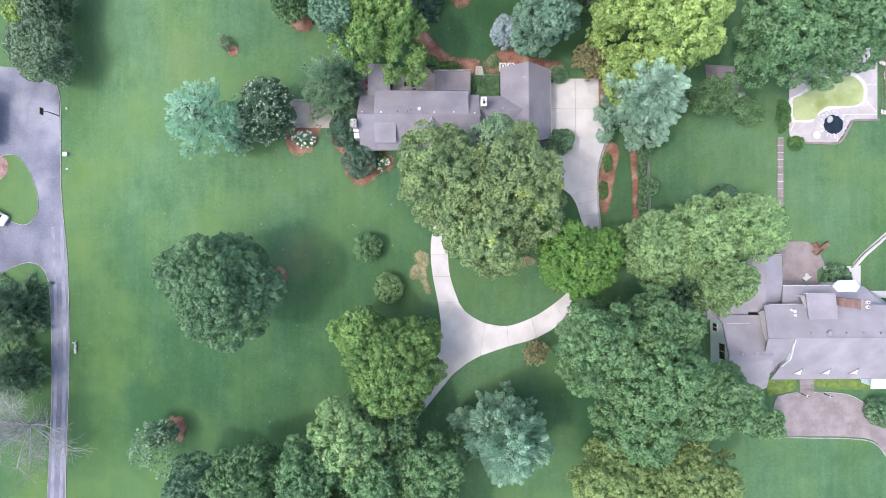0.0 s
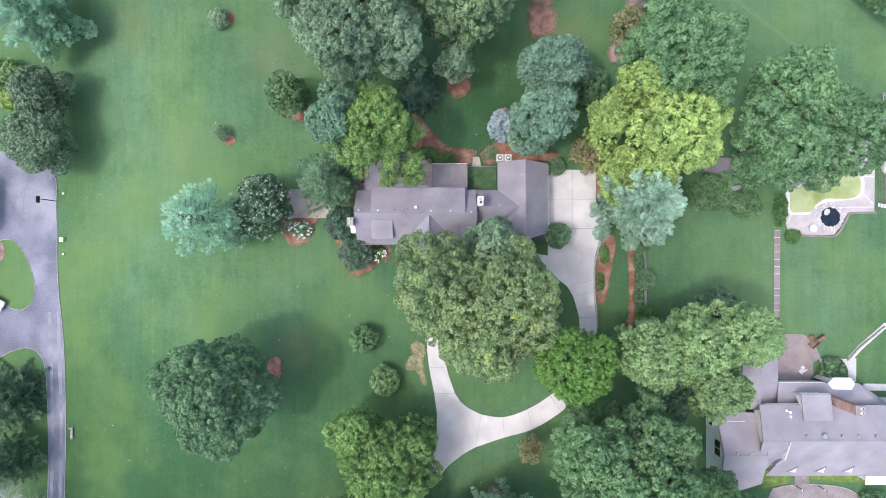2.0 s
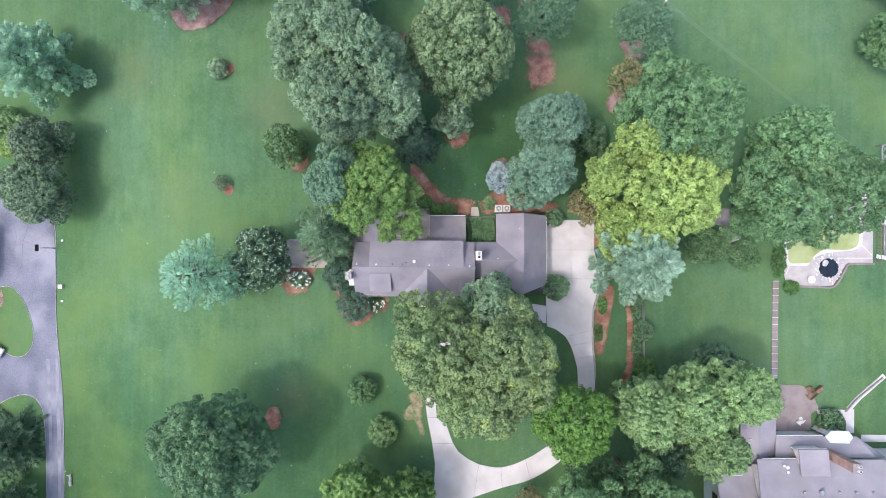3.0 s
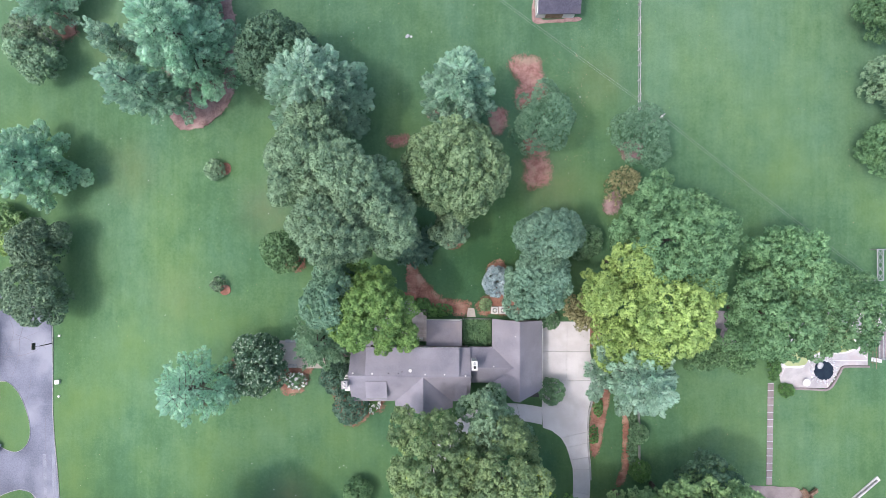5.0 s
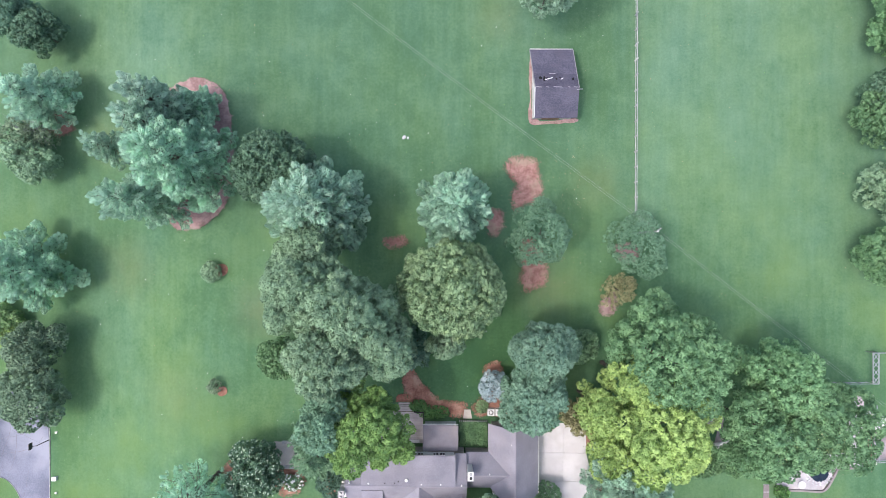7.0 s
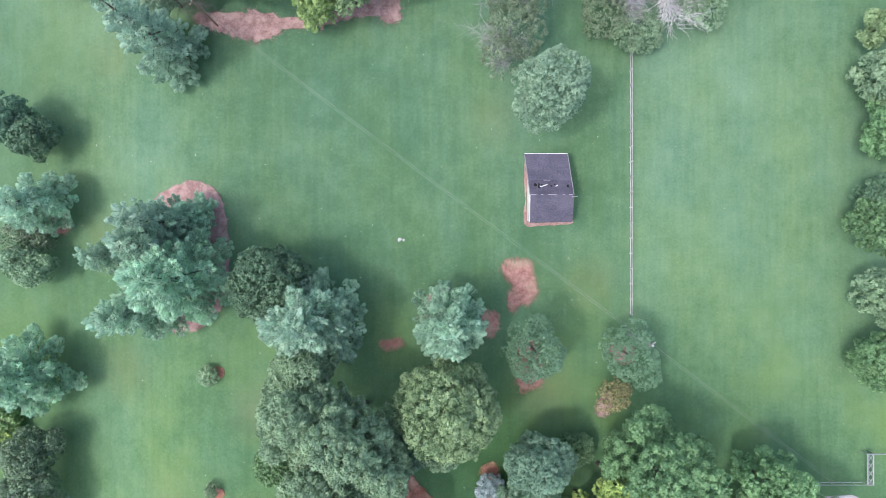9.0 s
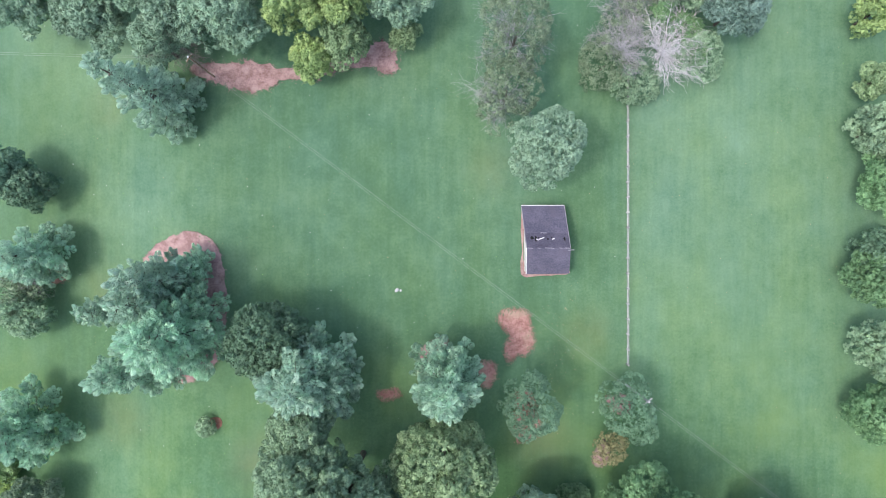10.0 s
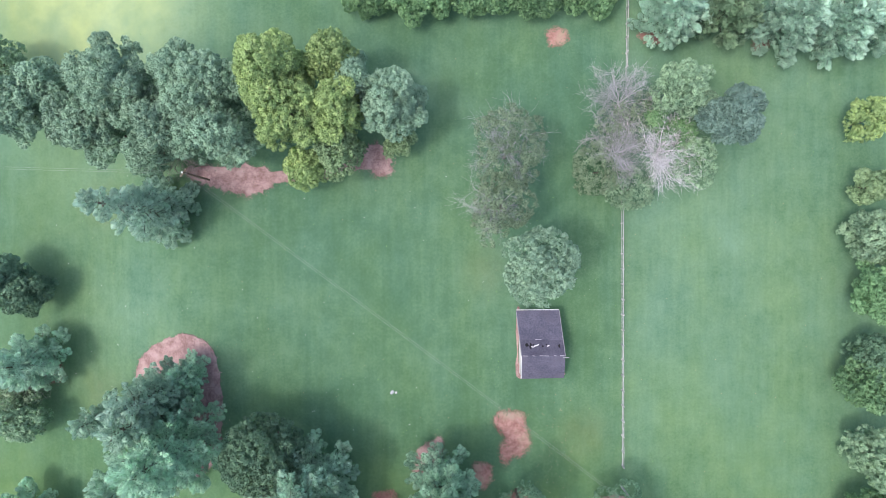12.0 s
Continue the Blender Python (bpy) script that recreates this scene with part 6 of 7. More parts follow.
tagged(part("path", flat([(61.21, -6.31), (66.50, -6.35), (66.48, -7.32), (61.19, -7.29)], 0.12, 0.2), CONCRETE), "pale walk beside the house", "path", kind="structure")


def wooden_seat(x, y, turn, s):
    a = thing("garden_chair", x, y, 0, "weathered wooden garden chair beside the patio", "chair", "chairs beside the patio", turn)
    for k in range(4):
        part("slat", box_bm(-0.5 * s, 0.5 * s, -0.32 + 0.17 * k, -0.18 + 0.17 * k, 0.40, 0.44), BROWNWOOD, a)
    part("backrest", box_bm(-0.5 * s, 0.5 * s, 0.36, 0.42, 0.44, 0.95), BROWNWOOD, a)
    for sx in (-0.46 * s, 0.46 * s):
        for sy in (-0.28, 0.32):
            part("leg", box_bm(sx - 0.04, sx + 0.04, sy - 0.04, sy + 0.04, 0, 0.40), BROWNWOOD, a)


wooden_seat(54.96, 0.17, 35, 1.4)
wooden_seat(53.90, -0.39, -140, 1.4)
wooden_seat(53.58, 0.18, -60, 1.0)
um = thing("parasol", 52.37, -4.41, 0.10, "closed white parasol lying on the patio", "parasol", turn=30)
part("canopy", tube_bm([(-0.5, 0, 0.25), (-0.2, 0.1, 0.3), (0.2, 0, 0.32), (0.5, -0.1, 0.2)], 0.4, 0.16, 10), WHITE, um)
part("pole", tube_bm([(0.45, -0.1, 0.2), (0.8, -0.2, 0.12)], 0.04), WHITE, um)
part("stand", tube_bm([(0.3, 0.3, 0.0), (0.3, 0.3, 0.12)], 0.3, 0.25, 12), WHITE, um)
# stepping path to the pool
sp = thing("slab_path", 0, 0, 0, "straight path of pinkish slabs with pale joints", "path", kind="structure")
A, B = Vector((48.73, 1.20)), Vector((48.99, 15.92))
NSL = 14
for k in range(NSL):
    a, b = A + (B - A) * k / NSL, A + (B - A) * (k + 0.93) / NSL
    panel(sp, [(a.x - 0.42, a.y), (a.x + 0.42, a.y), (b.x + 0.42, b.y), (b.x - 0.42, b.y)], 0.10, PAVER, name="slab", gap=0.0)
    part("joint", box_bm(b.x - 0.42, b.x + 0.42, b.y + 0.003, b.y + 0.075, -0.05, 0.115), ROCK, sp)

# ---- pool garden ----
POOL = [(50.78, 20.36), (50.88, 21.51), (52.28, 22.16), (53.94, 23.21), (56.00, 24.59), (58.05, 24.91), (59.68, 24.65), (60.81, 23.57), (61.04, 22.34), (60.77, 21.10), (59.62, 20.46), (57.82, 20.39), (55.94, 20.40), (54.53, 19.51), (53.86, 18.61), (52.23, 18.46), (50.92, 18.63)]
tagged(part("pool_deck", flat([(50.34, 23.65), (51.53, 26.52), (56.47, 28.54), (62.21, 28.91), (63.18, 28.49), (63.01, 18.46), (59.42, 18.49), (58.75, 17.67), (57.24, 15.22), (54.63, 15.16), (50.54, 15.27), (50.24, 16.91)], 0.10, 0.25), POOLDECK), "pale pinkish pool surround", "pool deck", kind="structure")
tagged(part("pool_coping", flat([(x + (x - 62) * 0.0, y) for x, y in rounded([(Vector(p) + (Vector(p) - Vector((55.71, 21.31))).normalized() * 0.55).to_tuple() for p in POOL], 4)], 0.18, 0.2), WHITE), "white rounded pool coping", "pool", kind="structure")
tagged(part("pool_water", flat(rounded(POOL, 4), 0.20, 0.1), ALGAE), "still yellow-green algae-covered swimming pool water", "water", kind="structure")
PX, PY = 56.63, 17.77
bm = bmesh.new()
disc(bm, PX, PY, 0.02, 0.16, 1.42, 32)
tagged(part("pond_water", bm, WATER), "small round pond with dark still water", "water", kind="structure")
bm0 = bmesh.new()
bmesh.ops.create_icosphere(bm0, subdivisions=2, radius=1)
for v in bm0.verts:
    v.co *= 1 + 0.22 * noise.noise(v.co * 1.3)
rock_me = bpy.data.meshes.new("rock")
bm0.to_mesh(rock_me)
bm0.free()
rr = random.Random(4)
for k in range(84):
    a = 6.283 * k / 84 * 4 + rr.uniform(-0.1, 0.1)
    d = 1.42 + (0.05, 0.2, 0.38, 0.55)[k % 4] + rr.uniform(-0.08, 0.08)
    s = rr.uniform(0.07, 0.16)
    ob = part_mesh("rock", rock_me, ROCK)
    ob.matrix_basis = Matrix.LocRotScale((PX + d * math.cos(a), PY + d * math.sin(a), 0.10 + s * 0.3), Euler((rr.uniform(0, 3), rr.uniform(0, 3), rr.uniform(0, 6))), (s, s * 1.3, s * 0.8))
    tagged(ob, "pale rounded rock on the rim of the pond", "rock", "rocks round the pond")
ob = part_mesh("rock", rock_me, ROCK)
ob.matrix_basis = Matrix.LocRotScale((PX - 0.5, PY + 0.75, 0.2), Euler((0, 0, 1)), (0.55, 0.4, 0.25))
tagged(ob, "large pale rock in the pond", "rock", "rocks round the pond")
rt = thing("round_table", 53.77, 16.13, 0.1, "round white garden table by the pond", "table")
part("tabletop", tube_bm([(0, 0, 0.66), (0, 0, 0.72)], 0.55, 0.55, 24), WHITE, rt)
part("post", tube_bm([(0, 0, 0.0), (0, 0, 0.66)], 0.06, 0.05), WHITE, rt)
edging([(50.38, 15.19), (54.63, 15.07), (57.32, 15.14), (58.91, 17.50), (59.58, 18.32), (63.18, 18.37)], 0.35, 0.28, 0.45, PAVER, "low brick edging wall of the pool garden", name="low_wall")
pf = thing("pool_fence", 0, 0, 0, "brown metal fence along the pool garden", "fence")
for k in range(12):
    a, b = (63.50, 27.66), (63.42, 18.21)
    y0, y1 = a[1] + (b[1] - a[1]) * k / 12, a[1] + (b[1] - a[1]) * (k + 1) / 12
    part("post", tube_bm([(a[0], y0, 0), (a[0], y0, 1.3)], 0.03), BROWNWOOD, pf)
    part("rail", tube_bm([(a[0], y0, 1.2), (a[0], y1, 1.2)], 0.03), BROWNWOOD, pf)
    part("rail", tube_bm([(a[0], y0, 0.5), (a[0], y1, 0.5)], 0.03), BROWNWOOD, pf)


def lounger(x, y, turn):
    a = thing("sun_lounger", x, y, 0.1, "white slatted sun lounger by the pool", "lounger", "loungers by the pool", turn)
    for k in range(7):
        part("slat", box_bm(-0.28, 0.28, -0.9 + 0.17 * k, -0.77 + 0.17 * k, 0.30, 0.34), WHITE, a)
    part("backrest", slab([(-0.28, 0.32, 0.34), (0.28, 0.32, 0.34), (0.28, 0.85, 0.65), (-0.28, 0.85, 0.65)], 0.05), WHITE, a)
    for sx in (-0.26, 0.26):
        for sy in (-0.8, 0.3):
            part("leg", tube_bm([(sx, sy, 0), (sx, sy, 0.3)], 0.025), WHITE, a)


lounger(63.84, 26.50, 70)
lounger(63.96, 19.37, 80)
for (ax, ay), (bx, by) in (((54.6, 20.0), (54.6, 18.9)), ((57.2, 20.2), (57.2, 15.4)), ((58.4, 19.2), (62.9, 19.2)), ((55.0, 19.2), (58.4, 19.2)), ((61.2, 21.4), (62.9, 19.6)), ((61.6, 23.6), (63.0, 23.6)), ((62.0, 25.6), (62.0, 28.6)), ((51.0, 18.2), (50.5, 16.9))):
    d = Vector((bx - ax, by - ay, 0)).normalized() * 0.05
    tagged(part("deck_joint", slab([(ax - d.y, ay + d.x, 0.106), (bx - d.y, by + d.x, 0.106), (bx + d.y, by - d.x, 0.106), (ax + d.y, ay - d.x, 0.106)], 0.03), WHITE), "white joint strip in the pool surround", "joint", kind="structure")
# court with a metal frame fence east of the pool
tagged(part("court", flat([(64.59, 23.83), (71.73, 23.86), (71.73, 19.59), (64.59, 19.56)], 0.09, 0.2), PINKDRIVE), "pinkish paved court beyond the pool", "court", kind="structure")
cf = thing("frame_fence", 0, 0, 0, "grey metal frame fence with cross bracing", "fence")
F0, F1, F2 = (63.49, 35.35), (64.32, 35.35), (64.32, 30.91)
F3, F4 = (63.50, 30.91), (68.76, 35.37)
for a, b in ((F0, F1), (F1, F2), (F2, F3), (F3, F0), (F1, F4)):
    part("rail", tube_bm([(*a, 1.5), (*b, 1.5)], 0.09), METAL, cf)
    part("post", tube_bm([(*a, -0.1), (*a, 1.5)], 0.07), METAL, cf)
for k in range(4):
    y0, y1 = F0[1] + (F3[1] - F0[1]) * k / 4, F0[1] + (F3[1] - F0[1]) * (k + 1) / 4
    part("brace", tube_bm([(F0[0], y0, 1.5), (F1[0], y1, 1.5)], 0.05), METAL, cf)
    part("brace", tube_bm([(F1[0], y0, 1.5), (F0[0], y1, 1.5)], 0.05), METAL, cf)
for k in range(5):
    a, b = (63.5 - 1.6 * k, 30.9), (61.9 - 1.6 * k, 30.9)
    part("rail", tube_bm([(*a, 1.5), (*b, 1.5)], 0.05), METAL, cf)
    part("rail", tube_bm([(*a, 0.5), (*b, 0.5)], 0.05), METAL, cf)
    part("post", tube_bm([(*b, -0.1), (*b, 1.5)], 0.05), METAL, cf)
for line in ([(64.27, 27.77), (64.51, 23.83), (64.59, 19.56), (68.44, 19.58)],):
    for a, b in zip(line, line[1:]):
        for z in (0.4, 1.2):
            part("rail", tube_bm([(*a, z), (*b, z)], 0.07), METAL, cf)
        part("post", tube_bm([(*b, -0.1), (*b, 1.25)], 0.07), METAL, cf)
bt = thing("covered_spa", 65.17, 24.92, 0.0, "round white covered spa tub on the court", "spa")
part("tub", tube_bm([(0, 0, 0), (0, 0, 0.8)], 1.1, 1.15, 24), WHITE, bt)
part("cover", tube_bm([(0, 0, 0.8), (0, 0, 0.95)], 1.2, 1.1, 24), WHITE, bt)
part("strap", box_bm(-1.1, 1.1, -0.03, 0.03, 0.95, 0.97), METAL, bt)
# small garden shed between the trees
tagged(part("garden_path", flat([(38.27, 26.63), (42.52, 26.35), (43.14, 23.71), (42.45, 21.08), (41.22, 21.09), (41.83, 23.72), (38.40, 24.57)], 0.10, 0.2), PINKDRIVE), "pinkish worn path between the trees", "path", kind="structure")
bo = thing("boat", 42.06, 21.77, 0.0, "white upturned dinghy on the lawn", "boat", turn=-75)
bm = bmesh.new()
tube(bm, [(0, -2.0, 0.2), (0, -1.4, 0.35), (0, 0, 0.42), (0, 1.0, 0.38), (0, 1.7, 0.25)], 0.5, 0.3, 12)
part("hull", bm, WHITE, bo, smooth=True)
part("keel", box_bm(-0.04, 0.04, -1.8, 1.5, 0.8, 0.9), WOOD, bo)


# ---- barn in the meadow ----
barn = thing("barn", 17.3, 73.5, 0, "small barn with a dark worn roof and a white gable", "barn")
barn.matrix_basis = Matrix.Identity(4)
wall_box(barn, 14.7, 20.2, 69.0, 78.1, 2.2, WHITE)
tagged(part("soil_strip", flat(ragged(rounded([(14.3, 68.5), (17.0, 68.3), (20.8, 68.5), (20.9, 69.2), (15.0, 69.3), (14.85, 78.0), (14.35, 78.1), (14.25, 75.0), (14.35, 72.0)], 5), 0.12, 3), 0.06, 0.1), MULCH), "bare soil strip round the barn", "soil", kind="structure")


def lift(y):
    """Height of the barn's north slope."""
    return 5.0 - (y - 72.35) * 0.438


roof(barn, [(14.0, 78.4, 2.35), (20.15, 78.45, 2.35), (20.5, 72.3, 5.0), (14.4, 72.4, 5.0)], SHINGLE_DARK, "long north slope of the barn roof")
roof(barn, [(14.4, 72.396, 5.0), (20.5, 72.296, 5.0), (20.8, 68.75, 2.4), (14.65, 68.65, 2.4)], SHINGLE_DARK, "short south slope of the barn roof")
part("roof_band", slab([(14.42, 72.45, lift(72.45) + 0.03), (20.48, 72.36, lift(72.36) + 0.03), (20.38, 74.45, lift(74.45) + 0.03), (14.28, 74.55, lift(74.55) + 0.03)], 0.05), SHINGLE_BAND, barn, "darker band of newer shingles below the ridge")
for x in (14.72, 19.98):
    gable_end(barn, [(x, 69.1, 2.15), (x, 78.0, 2.15), (x, 72.35, 4.72)], WHITE)
part("gutter", box_bm(14.0, 20.15, 78.46, 78.55, 2.2, 2.33), WHITE, barn, "white gutter")
part("rake_board", slab([(13.96, 78.3, 2.40), (14.06, 78.3, 2.40), (14.46, 72.4, 5.05), (14.36, 72.4, 5.05)], 0.2), GUTTER, barn)
part("rake_board", slab([(14.36, 72.39, 5.05), (14.46, 72.39, 5.05), (14.72, 68.7, 2.45), (14.61, 68.7, 2.45)], 0.2), WHITE, barn)
part("rake_board", slab([(20.1, 78.4, 2.40), (20.19, 78.4, 2.40), (20.54, 72.35, 5.05), (20.45, 72.35, 5.05)], 0.2), GUTTER, barn)
hole_rng = random.Random(6)
# black sheets on the shingles; their colour paints the dark inside the holes
for x, w, e in ((15.25, 0.5, 0.30), (15.75, 0.42, 0.42), (16.15, 0.24, 0.18), (17.45, 0.34, 0.14), (17.95, 0.2, 0.12), (19.75, 0.36, 0.26)):
    y = 73.75 + hole_rng.uniform(-0.12, 0.12)
    ring = [(x + 0.5 * w * math.cos(a) * hole_rng.uniform(0.6, 1.15), y + e * math.sin(a) * hole_rng.uniform(0.6, 1.15)) for a in [6.283 * k / 9 for k in range(9)]]
    part("hole_patch", slab([(px, py, lift(py) + 0.036) for px, py in ring], 0.02), BLACK, barn, "black sheet painted for the dark inside a torn hole")
for x, w, t in ((16.55, 0.75, 0.25), (15.98, 0.3, -0.1), (18.2, 0.35, 0.15)):
    part("bare_board", slab([(x - w / 2, 73.55, lift(73.55) + 0.045), (x + w / 2, 73.55 + t, lift(73.55 + t) + 0.045), (x + w / 2, 73.68 + t, lift(73.68 + t) + 0.045), (x - w / 2, 73.70, lift(73.70) + 0.045)], 0.02), WHITE, barn, "pale bare board in the roof")
for x0, x1 in ((14.5, 15.3), (15.9, 16.3), (16.9, 18.2), (18.9, 19.3), (19.7, 20.4)):
    part("lap_joint", slab([(x0, 72.38, 5.035), (x1, 72.34, 5.035), (x1 - 0.05, 72.43, 5.0), (x0 + 0.05, 72.46, 5.0)], 0.02), SHINGLE_PALE, barn, "pale worn ridge cap")
part("lap_joint", slab([(16.4, 74.48, lift(74.48) + 0.035), (17.4, 74.47, lift(74.47) + 0.035), (17.3, 74.54, lift(74.54) + 0.035), (16.5, 74.56, lift(74.56) + 0.035)], 0.02), SHINGLE_PALE, barn, "pale worn lap between roof courses")
part("pipe", tube_bm([(20.2, 72.1, 4.9), (21.0, 72.15, 4.95)], 0.06), METAL, barn)
part("door", box_bm(16.0, 18.5, 68.93, 68.99, 0, 2.05), BROWNWOOD, barn)


# ---- split-rail fence through the meadow ----
def rail_fence(x0, y0, x1, y1, sections, label):
    ob = thing("rail_fence", 0, 0, 0, label, "fence", "meadow fences")
    rng = random.Random(5)
    pts = []
    for k in range(sections + 1):
        u = k / sections
        pts.append(Vector((x0 + (x1 - x0) * u + (0.008 if k % 2 else -0.008), y0 + (y1 - y0) * u, 0)))
    for k, (a, b) in enumerate(zip(pts, pts[1:])):
        part("post", box_bm(a.x - 0.08, a.x + 0.08, a.y - 0.08, a.y + 0.08, -0.2, 1.30 + rng.uniform(-0.05, 0.08)), WOOD, ob)
        for z in (0.4, 1.15):
            o = rng.uniform(-0.015, 0.015)
            part("rail", tube_bm([(a.x + o, a.y - 0.15, z), ((a.x + b.x) / 2, (a.y + b.y) / 2, z - 0.02), (b.x + o, b.y + 0.15, z + 0.02)], 0.06, 0.052, 5), WOOD, ob)
    return ob


rail_fence(29.69, 55.39, 29.73, 99.76, 20, "weathered grey split-rail fence across the meadow")
rail_fence(30.42, 113.6, 30.62, 126.47, 6, "weathered grey split-rail fence towards the wood")


# ---- utility poles and cables ----
def utility_pole(x, y, h, turn, timber=WOOD):
    a = thing("utility_pole", x, y, 0, "wooden utility pole with a cross-arm", "utility pole", "utility poles", turn)
    part("pole", tube_bm([(0, 0, -0.5), (0, 0, h)], 0.16, 0.11, 10), timber, a)
    part("crossarm", box_bm(-0.7, 0.7, -0.06, 0.06, h - 0.55, h - 0.42), timber, a)
    for x_ in (-0.55, 0.55):
        part("insulator", tube_bm([(x_, 0, h - 0.42), (x_, 0, h - 0.22)], 0.05, 0.04, 8), WHITE, a)
    part("cap", tube_bm([(0, 0, h), (0, 0, h + 0.06)], 0.14, 0.08, 10), WHITE, a)


PA, PB = (29.54, 52.38), (-30.55, 97.54)
utility_pole(*PA, 10.4, 38)
utility_pole(*PB, 9.5, 55, BROWNWOOD)
PC = (PA[0] + (PA[0] - PB[0]) * 0.75, PA[1] + (PA[1] - PB[1]) * 0.75)
PD = (-95.0, PB[1] + 2.2)
utility_pole(*PC, 10.4, 38)
utility_pole(*PD, 9.5, 90)
for a, b, za, zb in ((PA, PB, 10.2, 9.3), (PA, PC, 10.2, 10.2), (PB, PD, 9.3, 9.3)):
    d = Vector((b[0] - a[0], b[1] - a[1], 0)).normalized()
    s = Vector((-d.y, d.x, 0))
    for o in (-0.14, 0.14):
        line = [Vector((a[0] + (b[0] - a[0]) * u, a[1] + (b[1] - a[1]) * u, za + (zb - za) * u - 1.1 * 4 * u * (1 - u))) + s * o for u in [k / 16 for k in range(17)]]
        tagged(part("cable", tube_bm(line, 0.011, 0.011, 5), CABLE), "thin overhead cable across the meadow", "cable", "overhead cables")

# ---- beside the asphalt drive ----
hx, hy = -58.01, 20.76
hoop = thing("basketball_hoop", hx, hy, -3.9, "basketball hoop on a dark pole beside the drive", "basketball hoop")
part("pole", tube_bm([(0, 0, -0.2), (0, 0, 2.9), (-0.5, 0, 3.3)], 0.07, 0.06, 8), DARKMETAL, hoop)
part("backboard", box_bm(-0.74, -0.66, -0.5, 0.5, 2.8, 3.6, bevel=0.03), DARKMETAL, hoop)
bm = bmesh.new()
tube(bm, [(-0.95 + 0.24 * math.cos(a), 0.24 * math.sin(a), 3.05) for a in [6.283 * k / 16 for k in range(17)]], 0.02, 0.02, 5)
part("rim", bm, ORANGE, hoop)
for px, py, s in ((-56.96, 14.94, 0.65), (-56.86, 21.91, 0.3), (-56.84, 12.73, 0.3)):
    u = thing("utility_box", px, py, ground_z(px), "pale utility box in the grass by the drive", "utility box", "boxes beside the drive")
    part("body", box_bm(-s * 0.5, s * 0.4, -s * 0.45, s * 0.45, -0.2, s * 0.7, bevel=0.03), WHITE, u)
    part("lid", box_bm(-s * 0.54, s * 0.44, -s * 0.48, s * 0.48, s * 0.7, s * 0.76, bevel=0.02), METAL, u)
px, py = -55.47, -14.29
lg = thing("log", px, py, ground_z(px), "pale weathered log lying beside the drive", "log", turn=95)
part("stem", tube_bm([(-0.85, 0, 0.16), (-0.3, 0.06, 0.2), (0.3, -0.04, 0.2), (0.85, 0.05, 0.15)], 0.24, 0.17, 9), WOOD, lg)
part("stub", tube_bm([(0.6, 0, 0.25), (0.9, 0.3, 0.45)], 0.09, 0.05, 6), WOOD, lg)
part("stub", tube_bm([(0.7, 0, 0.2), (1.0, -0.28, 0.35)], 0.08, 0.05, 6), WOOD, lg)


def car(x, y, z, turn):
    c = thing("car", x, y, z, "white saloon car parked on the asphalt drive", "car", turn=turn)
    bm = bmesh.new()
    prof = [(-2.2, 0.35), (-2.25, 0.75), (-1.5, 0.95), (-0.8, 1.4), (0.6, 1.42), (1.3, 1.0), (2.1, 0.85), (2.25, 0.6), (2.2, 0.35)]
    a = [bm.verts.new((-0.85 + (0.12 if q[1] > 1.2 else 0), q[0], q[1])) for q in prof]
    b = [bm.verts.new((0.85 - (0.12 if q[1] > 1.2 else 0), q[0], q[1])) for q in prof]
    bm.faces.new(a), bm.faces.new(b[::-1])
    for i in range(len(prof)):
        bm.faces.new((a[i], b[i], b[(i + 1) % len(prof)], a[(i + 1) % len(prof)]))
    bmesh.ops.recalc_face_normals(bm, faces=bm.faces[:])
    bmesh.ops.bevel(bm, geom=bm.edges[:], offset=0.06, segments=2, affect="EDGES")
    part("body", bm, CARPAINT, c)
    part("windscreen", slab([(-0.66, 1.22, 1.08), (0.66, 1.22, 1.08), (0.64, 0.66, 1.43), (-0.64, 0.66, 1.43)], 0.03), GLASS, c)
    part("rear_window", slab([(-0.64, -0.86, 1.41), (0.64, -0.86, 1.41), (0.66, -1.42, 1.0), (-0.66, -1.42, 1.0)], 0.03), GLASS, c)
    for sx in (-0.8, 0.8):
        for sy in (-1.35, 1.4):
            w = part("wheel", tube_bm([(sx - 0.1, sy, 0.32), (sx + 0.1, sy, 0.32)], 0.32, 0.32, 16), ASPHALT_DARK, c)
            part("rim", tube_bm([(sx - 0.11, sy, 0.32), (sx + 0.11, sy, 0.32)], 0.19, 0.19, 12), METAL, w)


cx, cy = -67.56, 5.85
car(cx, cy, -3.84, 60)
# garage building at the far side of the asphalt drive
gb = thing("garage", -76, 24, 0, "garage building with a blue door beside the asphalt drive", "garage")
gb.matrix_basis = Matrix.Identity(4)
gx, gy0 = -67.51, 16.25
_, gy1 = -67.54, 23.57
wall_box(gb, gx - 9, gx, gy0, gy1, 0.0, WHITE, z0=-4.1)
roof(gb, [(gx + 0.3, gy0 - 0.3, -0.3), (gx + 0.3, gy1 + 0.3, -0.3), (gx - 4.5, gy1 + 0.3, 2.0), (gx - 4.5, gy0 - 0.3, 2.0)], SHINGLE_DARK, "east slope of the garage roof")
roof(gb, [(gx - 9.3, gy0 - 0.3, -0.3), (gx - 4.51, gy0 - 0.3, 2.0), (gx - 4.51, gy1 + 0.3, 2.0), (gx - 9.3, gy1 + 0.3, -0.3)], SHINGLE_DARK, "west slope of the garage roof")
part("garage_door", box_bm(gx, gx + 0.05, gy0 + 0.4, gy0 + 2.6, -3.85, -1.7), BLUEPAINT, gb, "blue garage door")


